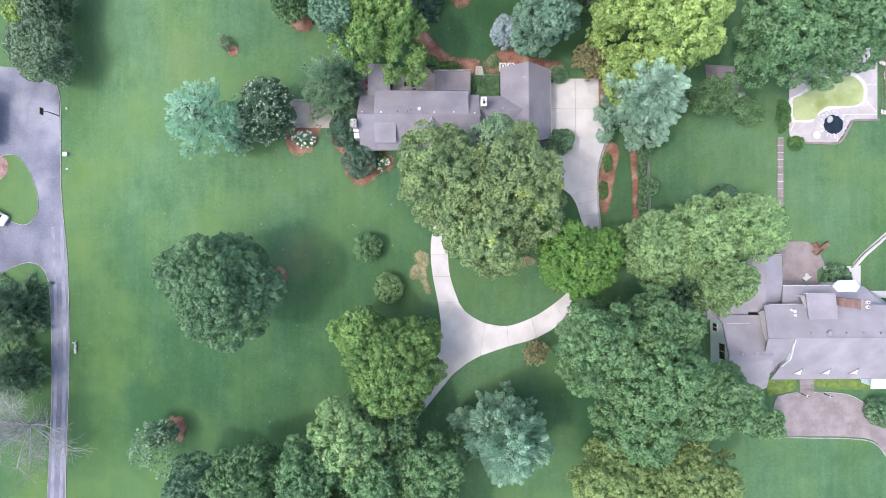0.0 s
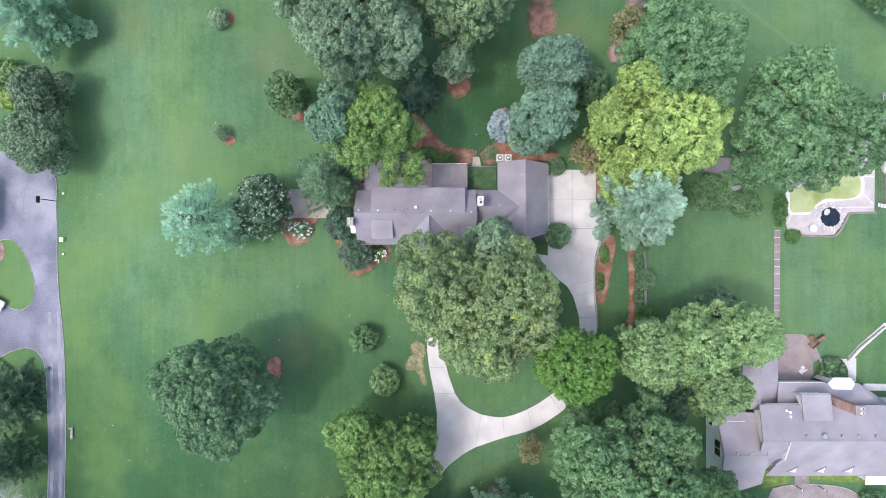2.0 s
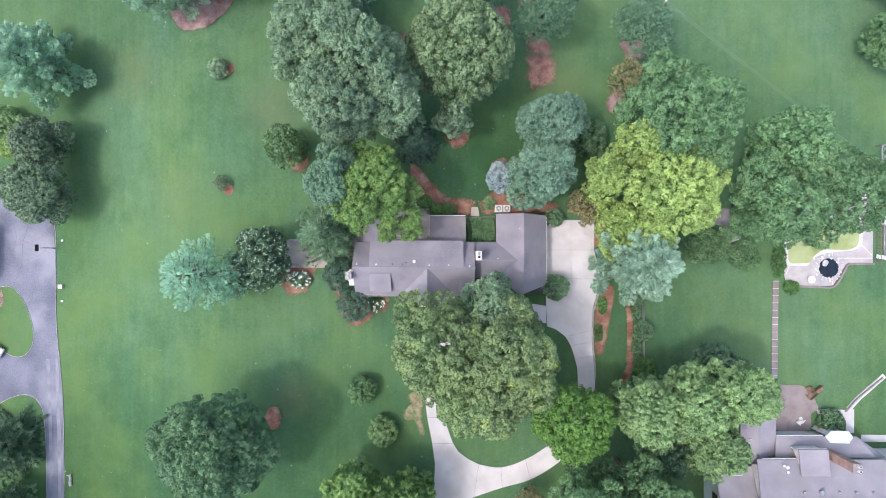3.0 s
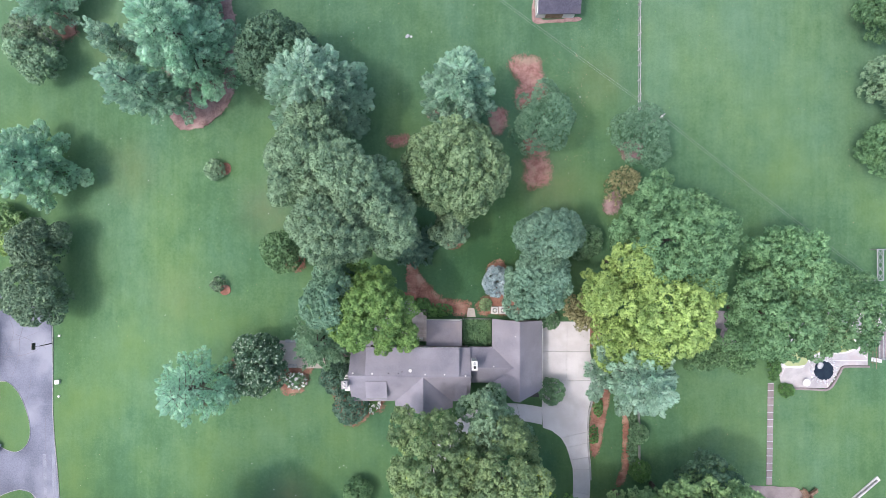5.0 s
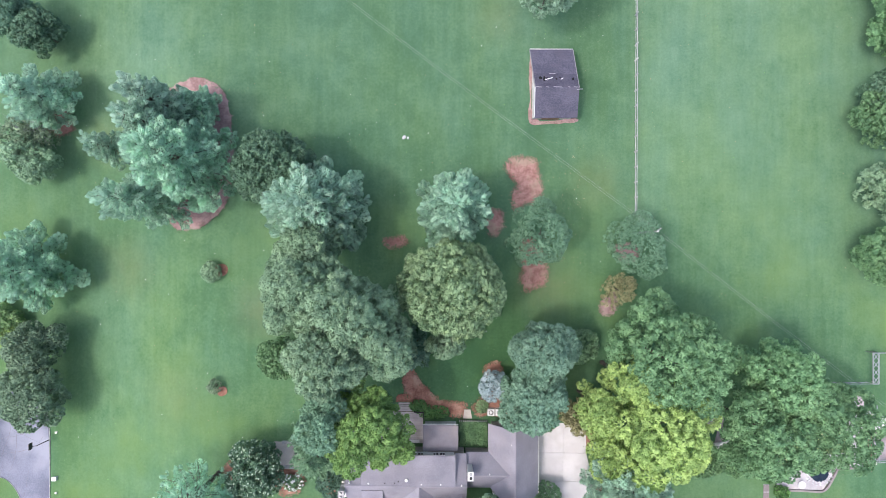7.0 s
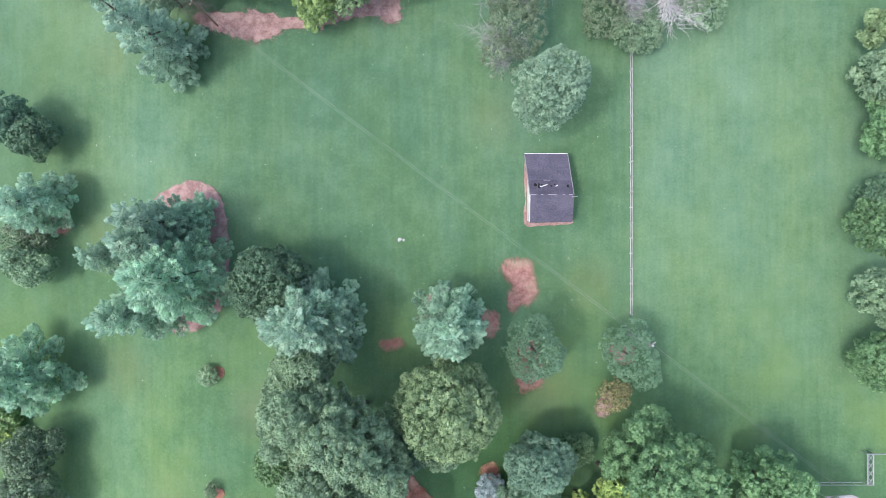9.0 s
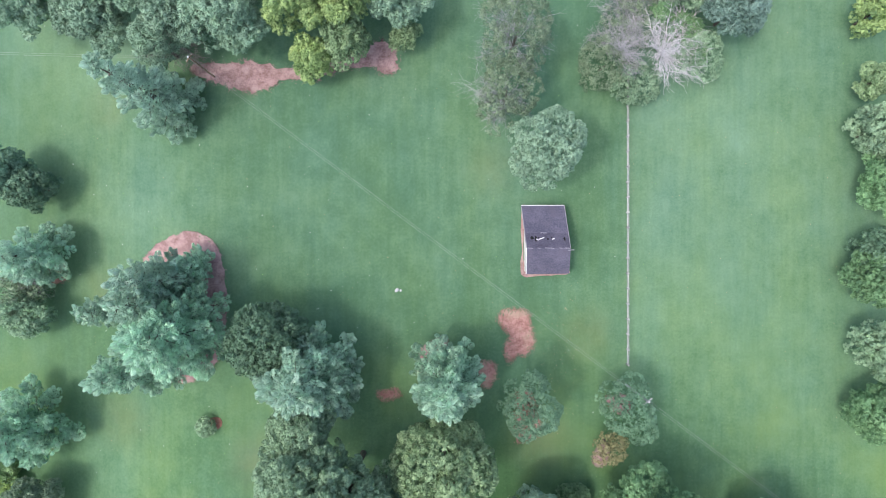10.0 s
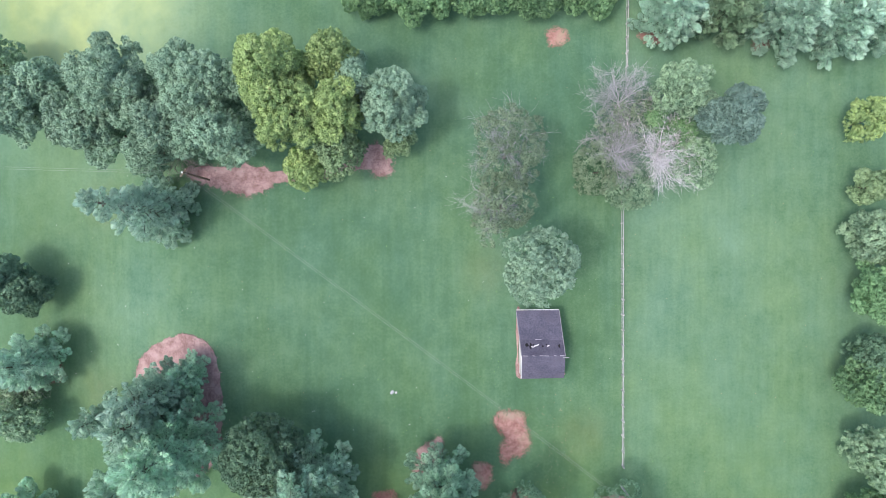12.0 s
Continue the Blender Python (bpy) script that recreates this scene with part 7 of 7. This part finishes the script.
# ---- fallen leaves and clover heads strewn over the lawns ----
def strewn(name, n, x0, x1, y0, y1, size, material, label, seed):
    rng = np.random.default_rng(seed)
    x, y = rng.uniform(x0, x1, n), rng.uniform(y0, y1, n)
    z = np.array([ground_z(q) for q in x]) + 0.03
    at = np.stack([x, y, z], 1)
    d = rng.normal(size=(n, 3)) * np.array([1, 1, 0.1])
    ob = leaves(name, at, d, np.tile([0, 0, 1.0], (n, 1)) + rng.normal(size=(n, 3)) * 0.15, rng.uniform(0.5, 1.4, n) * size, rng.uniform(0.4, 1.0, n) * size, material, None)
    return tagged(ob, label, "leaves", kind="stuff")


strewn("pale_leaves", 240, -58, 28, -30, 108, 0.13, LEAF["petal"], "pale fallen leaves strewn over the lawn", 3)
strewn("dry_leaves", 900, -58, 62, -30, 118, 0.14, STRAW, "dry yellow leaves strewn over the lawn", 4)
strewn("clippings", 90, 17, 22.5, 48, 66, 0.17, STRAW, "dry clippings beside the bare soil", 5)
strewn("weeds", 900, -60, 65, -35, 120, 0.16, LEAF["box"], "clumps of darker weeds in the lawn", 6)
spx, spy = -3.94, 66.27
for dx, k in ((0, 1.0), (0.55, 0.55)):
    ob = part_mesh("stone", rock_me, EDGE)
    ob.matrix_basis = Matrix.LocRotScale((spx + dx, spy - 0.1 * dx, 0.03), Euler((0, 0, 0.7 + dx)), (0.36 * k, 0.24 * k, 0.14 * k))
    tagged(ob, "pale flat stone lying in the meadow", "stone", "stones in the meadow")


# ---- trees and shrubs round the lawns ----
MAPLE = "large dark green maple standing alone on the lawn"
OAK = "huge old oak with a spreading crown beside the house"
YELLOW = "yellow-green broad-leaved tree with a full crown"
PINE = "blue-green white pine with feathery boughs"
SPRUCE = "dark green spruce with drooping boughs"
YEW = "dense dark yew at the edge of the drive"
BROAD = "broad-leaved tree with a dense green crown"
EDGE_TREE = "mid-green tree in the boundary row"
broad(-27.2, -4.6, 21.0, 7.2, "maple", MAPLE, lobes=24, even=0.55, puff=0.44, finger=1.25)
broad(-6.7, -15.2, 16.0, 6.2, "lush", YELLOW, finger=1.3)
broad(-11.0, -10.6, 14.0, 3.4, "lush", YELLOW, finger=1.3)
broad(-3.4, -11.8, 13.0, 3.2, "lush", YELLOW, finger=1.3)
broad(0.2, 8.3, 23.0, 6.3, "oak", OAK)
broad(8.4, 7.5, 24.5, 6.6, "oak", OAK, gilt=((0.2, -1.2, 1.1), (4.6, 0.4, 1.7), (3.4, -2.6, 1.2)))
broad(4.7, 2.8, 21.0, 5.7, "oak", OAK)
broad(7.6, 13.3, 17.0, 3.9, "grey", OAK, even=1.5)
broad(6.4, -1.6, 13.0, 2.5, "oak", BROAD, low=0.06)
broad(9.6, 1.5, 17.0, 3.2, "oak", OAK)
broad(17.2, -1.7, 16.0, 5.6, "bright", YELLOW, puff=0.30, finger=2.0, even=1.4, dense=0.8)
broad(26.3, 0.2, 18.0, 4.3, "locust", BROAD, dense=0.8, finger=1.9, puff=0.32)
broad(31.6, 1.3, 18.5, 4.5, "locust", BROAD, dense=0.8, finger=1.9, puff=0.32)
broad(37.2, 2.6, 19.0, 4.9, "locust", BROAD, dense=0.7, finger=1.9, puff=0.32, stretch=(1.1, 0.8))
broad(34.5, -3.8, 18.0, 4.3, "locust", BROAD, dense=0.7, finger=1.9, puff=0.32, stretch=(1.2, 0.8), turn=-35)
broad(30.9, -5.8, 10.0, 4.4, "deep", BROAD, low=0.06)
broad(36.7, 3.7, 13.0, 4.4, "deep", BROAD, low=0.1)
broad(18.7, -11.8, 23.0, 5.8, "elm", BROAD)
broad(26.0, -9.9, 21.0, 4.7, "elm", BROAD)
broad(24.6, -15.2, 24.0, 5.9, "elm", BROAD)
broad(31.6, -18.2, 22.0, 5.7, "elm", BROAD)
broad(24.3, -21.3, 20.0, 5.8, "elm", BROAD)
broad(12.6, -14.2, 8.0, 1.9, "rust", 'small tree with rusty drying leaves', dense=0.6, low=0.06)
broad(21.5, -29.2, 19.0, 5.8, "gold", YELLOW)
broad(30.7, -29.2, 19.0, 5.8, "gold", YELLOW)
pine(7.8, -24.1, 20.0, 6.6, "mint", PINE, puff=0.48, dense=0.85)
broad(42.7, -23.4, 9.0, 3.0, "elm", BROAD, low=0.06)
broad(-32.2, -30.8, 14.0, 3.9, "deep", BROAD)
broad(-24.8, -29.2, 16.0, 4.8, "elm", BROAD)
broad(-17.0, -27.9, 17.0, 4.7, "ash", BROAD)
broad(-12.3, -23.1, 18.0, 5.2, "locust", BROAD)
broad(-8.7, -28.7, 17.0, 4.3, "elm", BROAD)
broad(-5.4, -22.8, 14.0, 2.8, "elm", BROAD)
broad(-1.5, -28.0, 17.0, 4.9, "elm", BROAD)
broad(-16.3, -33.0, 17.0, 5.6, "elm", BROAD)
broad(-3.4, -35.2, 17.0, 5.6, "elm", BROAD)
broad(-40.4, -27.0, 8.0, 3.6, "grey", 'small thin-crowned tree beside a mulch ring', dense=0.3, low=0.06)
broad(-39.5, -25.6, 6.5, 1.9, "deep", 'small dense tree inside a thin crown', name='tree', low=0.06)
shrub(-10.7, 0.4, 3.2, 2.1, "elm", 'round clipped shrub on the lawn')
shrub(-7.7, -5.4, 3.0, 2.1, "locust", 'round clipped shrub on the lawn')
# west, beside the asphalt drive
spruce(-63.8, -8.5, 13.0, 6.0, "hemlock", SPRUCE)
conifer(-62.6, -17.2, 13.0, 4.6, "hemlock", SPRUCE, sweep=-0.05)
broad(-56.6, 35.4, 10.0, 4.0, "yew", YEW, low=0.04, dense=1.35, puff=0.26)
broad(-57.2, 28.5, 10.0, 4.6, "yew", YEW, low=0.04, dense=1.35, puff=0.26, stretch=(1.15, 0.9), turn=-20)
pine(-57.0, 46.9, 14.0, 6.2, "pine", PINE)
broad(-62.8, 36.2, 3.5, 2.4, "lime", 'low yellow-green garden shrubs', name='shrub', low=0.06)
pine(-55.9, 71.4, 13.0, 5.0, "pale", PINE)
broad(-59.0, 65.7, 7.0, 3.4, "thin", 'half-dead tree with brown patches', dense=0.6, low=0.06)
broad(-57.8, 62.4, 8.0, 3.4, "grey", EDGE_TREE, low=0.04, dense=1.35)
broad(-57.1, 81.4, 9.0, 3.5, "deep", EDGE_TREE, low=0.04, dense=1.35)
broad(-59.5, 83.3, 10.0, 3.8, "blue", EDGE_TREE, low=0.04, dense=1.35)
broad(-64.0, 38.7, 3.5, 3.2, "locust", 'low yellow-green shrubs by the drive', name='shrub')
# round the house
pine(-30.8, 17.2, 17.5, 5.2, "mint", 'feathery blue-green pine with a bare lower trunk in a mulch ring', dense=0.5, low=0.4, puff=0.34)
pine(-28.3, 15.6, 9.0, 2.1, "mint", 'low blue-green pine beside a taller one', dense=0.6, puff=0.3)
broad(-23.7, 19.2, 9.0, 4.1, "deep", 'dark glossy magnolia flecked with pale leaves', stretch=(0.88, 1.2), low=0.05, flecks=800)
conifer(-15.1, 22.6, 14.0, 4.9, "hemlock", SPRUCE, sweep=-0.12)
broad(-7.7, 27.6, 20.0, 5.5, "leafy", YELLOW, even=1.4, finger=1.35, stretch=(0.97, 1.08))
shrub(-13.7, 17.0, 4.5, 2.3, "spruce", 'dark evergreen bush beside the chimney')
shrub(-11.7, 12.9, 4.0, 2.7, "spruce", 'dark evergreen bush at the house corner')
shrub(-19.9, 16.1, 1.2, 1.3, "maple", 'hydrangea covered with white flower heads', flowers=30, stretch=(1.25, 0.9))
shrub(-8.8, 12.7, 1.2, 1.1, "box", 'hydrangea with white flower heads', flowers=18)
shrub(-18.9, 22.6, 2.4, 1.1, "mint", 'pale green bush under the spruce')
shrub(16.7, 15.2, 4.5, 1.8, "maple", 'dense green bush at the garage corner')
pine(26.0, 18.9, 20.5, 5.8, "pale", PINE)
broad(29.2, 27.0, 20.0, 6.6, "lime", YELLOW, lobes=24, even=0.9)
broad(24.4, 23.3, 14.0, 3.6, "lime", YELLOW)
broad(21.6, 29.5, 16.0, 3.1, "lime", YELLOW)
broad(25.0, 33.6, 19.0, 2.9, "lime", YELLOW)
broad(29.7, 36.4, 22.0, 7.3, "ash", BROAD, low=0.08)
broad(42.9, 26.9, 18.0, 6.4, "ash", BROAD, low=0.1)
broad(50.9, 27.7, 17.0, 6.3, "ash", BROAD, low=0.1)
broad(45.1, 34.1, 18.0, 4.8, "ash", BROAD, low=0.08)
broad(37.5, 20.8, 7.0, 2.7, "elm", 'leafy young tree beside the small shed')
shrub(43.9, 19.6, 2.0, 2.2, "elm", 'spreading low bush on the lawn')
broad(20.8, 26.6, 6.0, 2.5, "rust", 'rusty olive bush behind the drive', low=0.06)
shrub(16.7, 25.0, 2.2, 1.4, "maple", 'dark bush beside the garage')
shrub(7.5, 27.2, 1.0, 0.95, "olive", 'low olive bush in the mulch bed')
shrub(0.4, 26.4, 1.0, 1.3, "box", 'low hedge along the terrace', name='hedge', stretch=(2.0, 0.7))
shrub(-1.7, 27.3, 1.0, 1.1, "box", 'low hedge along the terrace', name='hedge', stretch=(1.2, 0.8))
shrub(23.8, 12.5, 1.0, 0.7, "box", 'clipped low hedge in a mulch bed', name='hedge', stretch=(1.0, 2.1))
shrub(23.2, 8.5, 1.0, 0.7, "box", 'clipped low hedge in a mulch bed', name='hedge', stretch=(1.0, 2.1))
shrub(28.6, 12.1, 1.2, 0.7, "maple", 'narrow hedge along the wire fence', name='hedge', stretch=(1.0, 3.0))
shrub(28.6, 6.2, 1.2, 0.7, "maple", 'narrow hedge along the wire fence', name='hedge', stretch=(1.0, 3.0))
shrub(29.4, 8.8, 2.2, 1.5, "maple", 'bush that grows through the wire fence')
shrub(29.0, 13.9, 2.0, 1.1, "maple", 'bush at the end of the wire fence')
shrub(29.7, 3.5, 2.5, 1.6, "box", 'bush under the locust trees')
shrub(48.9, 18.8, 2.2, 1.0, "box", 'tall clipped hedge beside the pool', name='hedge', stretch=(0.9, 2.6))
shrub(50.9, 15.0, 1.4, 1.1, "box", 'dark round bush beside the paved path')
shrub(56.1, -4.2, 2.2, 1.9, "maple", 'dark bush beside the patio')
shrub(61.8, -23.3, 3.0, 2.1, "maple", 'dark bush in front of the neighbouring house')
shrub(9.1, 30.6, 4.5, 2.2, "silver", 'small round silver-blue spruce in a mulch bed', name='tree', dense=1.6)
broad(14.4, 36.8, 16.0, 4.4, "teal", BROAD, puff=0.34, stretch=(1.12, 0.9), even=1.6, finger=1.35, lobes=20)
broad(13.4, 29.6, 14.0, 3.9, "teal", BROAD, puff=0.34, even=1.6, finger=1.35, lobes=18)
broad(15.6, 31.4, 15.0, 2.5, "teal", BROAD, puff=0.34, even=1.6, finger=1.35)
shrub(21.4, 36.2, 4.5, 2.6, "maple", 'low dark shrub under the trees')
# wood north of the house
broad(-8.9, 42.4, 27.0, 6.1, "grey", BROAD, lobes=24, even=1.3, finger=1.25)
broad(-11.1, 38.1, 26.0, 5.5, "grey", BROAD, lobes=24, even=1.3, finger=1.25)
broad(-15.0, 45.0, 25.0, 4.7, "grey", BROAD, lobes=24, even=1.3, finger=1.25)
broad(-5.8, 38.8, 22.0, 4.2, "grey", BROAD, lobes=24, even=1.3, finger=1.25)
broad(-14.8, 50.4, 18.0, 4.1, "grey", BROAD, lobes=24, even=1.3, finger=1.25)
broad(-20.9, 34.9, 8.0, 3.1, "elm", BROAD, low=0.06)
broad(-12.5, 29.3, 20.0, 3.9, "blue", BROAD, puff=0.34, stretch=(0.85, 1.15), even=1.4, finger=1.35)
spruce(-2.9, 35.5, 10.0, 3.5, "spruce", SPRUCE)
broad(2.9, 45.0, 22.0, 6.3, "olive", 'round-crowned olive green tree', lobes=64, low=0.15, stretch=(1.1, 0.95), even=0.3)
broad(2.3, 37.9, 12.0, 2.4, "grey", 'small tree in a mulch ring', low=0.35)
pine(3.1, 55.2, 23.0, 5.4, "pine", PINE)
pine(-14.8, 55.6, 21.0, 7.1, "pale", PINE)
broad(-20.6, 60.4, 15.5, 5.2, "deep", 'dark round-crowned tree beside the pines', low=0.12, lobes=50, even=0.3)
pine(-31.9, 61.4, 22.0, 6.8, "pine", PINE)
pine(-38.5, 56.2, 18.0, 4.8, "pine", PINE, stretch=(1.3, 0.75))
pine(-34.5, 68.4, 21.0, 3.8, "pale", PINE)
pine(-32.5, 69.7, 8.0, 3.0, "pine", PINE)
pine(-35.3, 65.6, 20.0, 4.6, "pale", PINE)
pine(-44.6, 63.9, 13.0, 2.6, "pine", PINE)
broad(14.2, 51.8, 16.0, 4.4, "sheer", BROAD, dense=0.62, size=0.8, puff=0.28)
broad(28.0, 50.4, 11.0, 4.2, "sheer", BROAD, dense=0.62, size=0.8, puff=0.28, stretch=(1.12, 0.88), turn=-25)
broad(26.2, 44.5, 7.0, 2.5, "rust", 'sparse rusty shrub tree', dense=0.5, low=0.06)
shrub(-31.7, 46.6, 1.8, 1.5, "grey", 'small shrub in a mulch ring')
shrub(-31.1, 30.1, 2.0, 1.1, "thin", 'small reddish shrub in a mulch ring', dense=0.6)
# far meadow and its edges
broad(15.9, 85.2, 20.0, 4.9, "haze", 'pale green tree beside the barn', dense=0.8, even=0.5)
broad(12.6, 100.6, 15.0, 5.4, "thin", 'thin olive tree with bare twigs', dense=0.5, size=0.85)
broad(11.4, 92.8, 13.0, 4.4, "thin", 'thin olive tree with bare twigs', dense=0.5, size=0.85)
broad(36.1, 108.9, 12.0, 3.8, "grey", BROAD)
broad(42.6, 105.0, 12.0, 3.9, "slate", BROAD, finger=1.3)
broad(25.6, 98.2, 5.0, 3.8, "thin", 'low thicket at the fence', dense=0.45, low=0.06, finger=1.4)
broad(30.0, 95.6, 5.0, 3.4, "grey", 'low thicket at the fence', low=0.06, dense=0.6, finger=1.4, stretch=(1.3, 0.8))
broad(38.9, 99.4, 6.0, 3.6, "grey", 'low thicket at the fence', dense=0.5, low=0.06, finger=1.4)
broad(33.3, 105.0, 7.0, 1.5, "elm", 'small yellow-green tree among dead trees')
broad(63.0, 105.0, 9.0, 3.0, "gold", 'yellowing tree in the boundary row', low=0.04)
broad(63.6, 95.7, 8.0, 2.7, "olive", EDGE_TREE, low=0.04, dense=1.35)
broad(63.4, 88.6, 9.0, 4.0, "grey", EDGE_TREE, low=0.04, dense=1.35)
broad(64.3, 80.9, 10.0, 4.2, "ash", EDGE_TREE, low=0.04, dense=1.35)
broad(63.4, 71.5, 9.0, 3.7, "deep", EDGE_TREE, low=0.04, dense=1.35)
broad(63.9, 58.0, 10.0, 4.4, "grey", EDGE_TREE, low=0.04, dense=1.35)
broad(62.7, 68.4, 10.0, 4.1, "ash", EDGE_TREE, low=0.04, dense=1.35)
broad(63.4, 49.9, 10.0, 4.4, "ash", EDGE_TREE, low=0.04, dense=1.35)
broad(-50.0, 110.2, 14.0, 3.7, "haze", BROAD)
broad(-55.1, 107.1, 15.0, 5.2, "haze", BROAD, finger=1.3, even=1.3)
broad(-38.2, 108.9, 18.0, 5.6, "haze", BROAD, finger=1.3, even=1.3)
broad(-43.9, 104.3, 13.0, 4.6, "haze", BROAD, finger=1.3, even=1.3)
broad(-36.1, 100.6, 12.0, 3.3, "haze", BROAD, dense=0.7, finger=1.3, even=1.3)
broad(-27.9, 108.6, 18.0, 5.5, "haze", BROAD, finger=1.3, even=1.3)
broad(-25.9, 102.8, 16.0, 5.1, "haze", BROAD, stretch=(1.2, 0.8), turn=-35, finger=1.3, even=1.3)
broad(-18.2, 109.4, 20.0, 4.7, "gold", BROAD, finger=1.3, even=1.3)
broad(-16.0, 104.9, 19.0, 5.0, "gold", BROAD, finger=1.3, even=1.3)
broad(-9.8, 104.8, 18.0, 3.8, "gold", BROAD, finger=1.3, even=1.3)
broad(-3.2, 105.9, 16.0, 4.3, "haze", BROAD, finger=1.3, even=1.3)
broad(-15.2, 98.3, 10.0, 3.1, "gold", BROAD, low=0.06)
broad(-2.6, 102.0, 7.0, 2.2, "olive", BROAD, low=0.06)
pine(-35.8, 92.8, 24.0, 5.0, "pale", PINE, low=0.05, taper=0.7)
broad(-60.0, 114.3, 12.0, 4.2, "grey", BROAD, dense=0.9, low=0.06)
pine(35.3, 119.8, 12.0, 5.3, "pale", PINE)
pine(42.9, 120.0, 13.0, 5.1, "grey", PINE)
pine(51.6, 118.2, 12.0, 5.3, "pale", PINE)
pine(58.6, 117.8, 12.0, 5.3, "pale", PINE)
pine(64.9, 118.9, 12.0, 5.3, "pale", PINE)
broad(-6.2, 122.8, 4.0, 3.2, "elm", 'ivy-covered thicket at the wood edge', stretch=(1.6, 0.8))
broad(1.0, 122.1, 5.0, 3.4, "elm", 'ivy-covered thicket at the wood edge', stretch=(1.6, 0.8))
broad(9.0, 123.1, 5.0, 3.4, "elm", 'ivy-covered thicket at the wood edge', stretch=(1.6, 0.8))
broad(17.0, 123.1, 5.0, 3.4, "elm", 'ivy-covered thicket at the wood edge', stretch=(1.6, 0.8))
broad(25.0, 123.2, 5.0, 3.4, "elm", 'ivy-covered thicket at the wood edge', stretch=(1.6, 0.8))
bare_tree(-60.6, -25.2, 12, 7.2, "leafless grey tree beside the asphalt drive", thick=1.3)
bare_tree(28.9, 108.0, 8.0, 5.7, "dead grey tree at the fence", fine=1.5)
bare_tree(34.2, 100.3, 8.5, 5.6, "dead tree with bleached white limbs", turn=70, thick=1.7, lean=(0.5, -0.5), fine=1.0, material=BLEACHED)
bare_tree(12.6, 101.0, 14, 4.4, "thin tree with bare grey twigs", turn=20, thick=0.6)
broad(-10.5, 111.7, 18.0, 3.3, "gold", BROAD)
broad(-7.6, 109.3, 16.0, 2.8, "haze", BROAD, finger=1.3, even=1.3)
broad(-32.4, 103.6, 15.0, 4.4, "haze", BROAD, finger=1.3, even=1.3)
broad(-46.5, 105.2, 13.0, 4.1, "haze", BROAD, finger=1.3, even=1.3)
broad(-10.4, 100.8, 12.0, 3.5, "olive", BROAD)
bare_tree(28.2, 100.8, 7.5, 4.4, "dead grey tree at the fence", turn=150, fine=1.5)
bare_tree(10.90, 93.4, 12, 3.4, "thin tree with bare grey twigs", turn=120, thick=0.6)
bare_tree(-34.4, 101.2, 9, 3.4, "thin tree with bare brownish twigs", turn=60, thick=0.7, material=BROWNTWIG)
bare_tree(-59.33, 67.73, 5, 2.8, "broken dead tree with white branches", turn=-40, thick=1.2)
broad(30.7, 105.3, 4.0, 4.4, "thin", 'low thicket under dead trees', dense=0.5, low=0.06)
broad(37.0, 102.0, 5.0, 3.6, "elm", 'low thicket under dead trees', dense=0.6, low=0.06, finger=1.4)
broad(47.4, 30.6, 17.0, 4.6, "ash", BROAD, low=0.1)
broad(14.8, 32.6, 13.0, 3.0, "teal", BROAD, puff=0.34, finger=1.35)
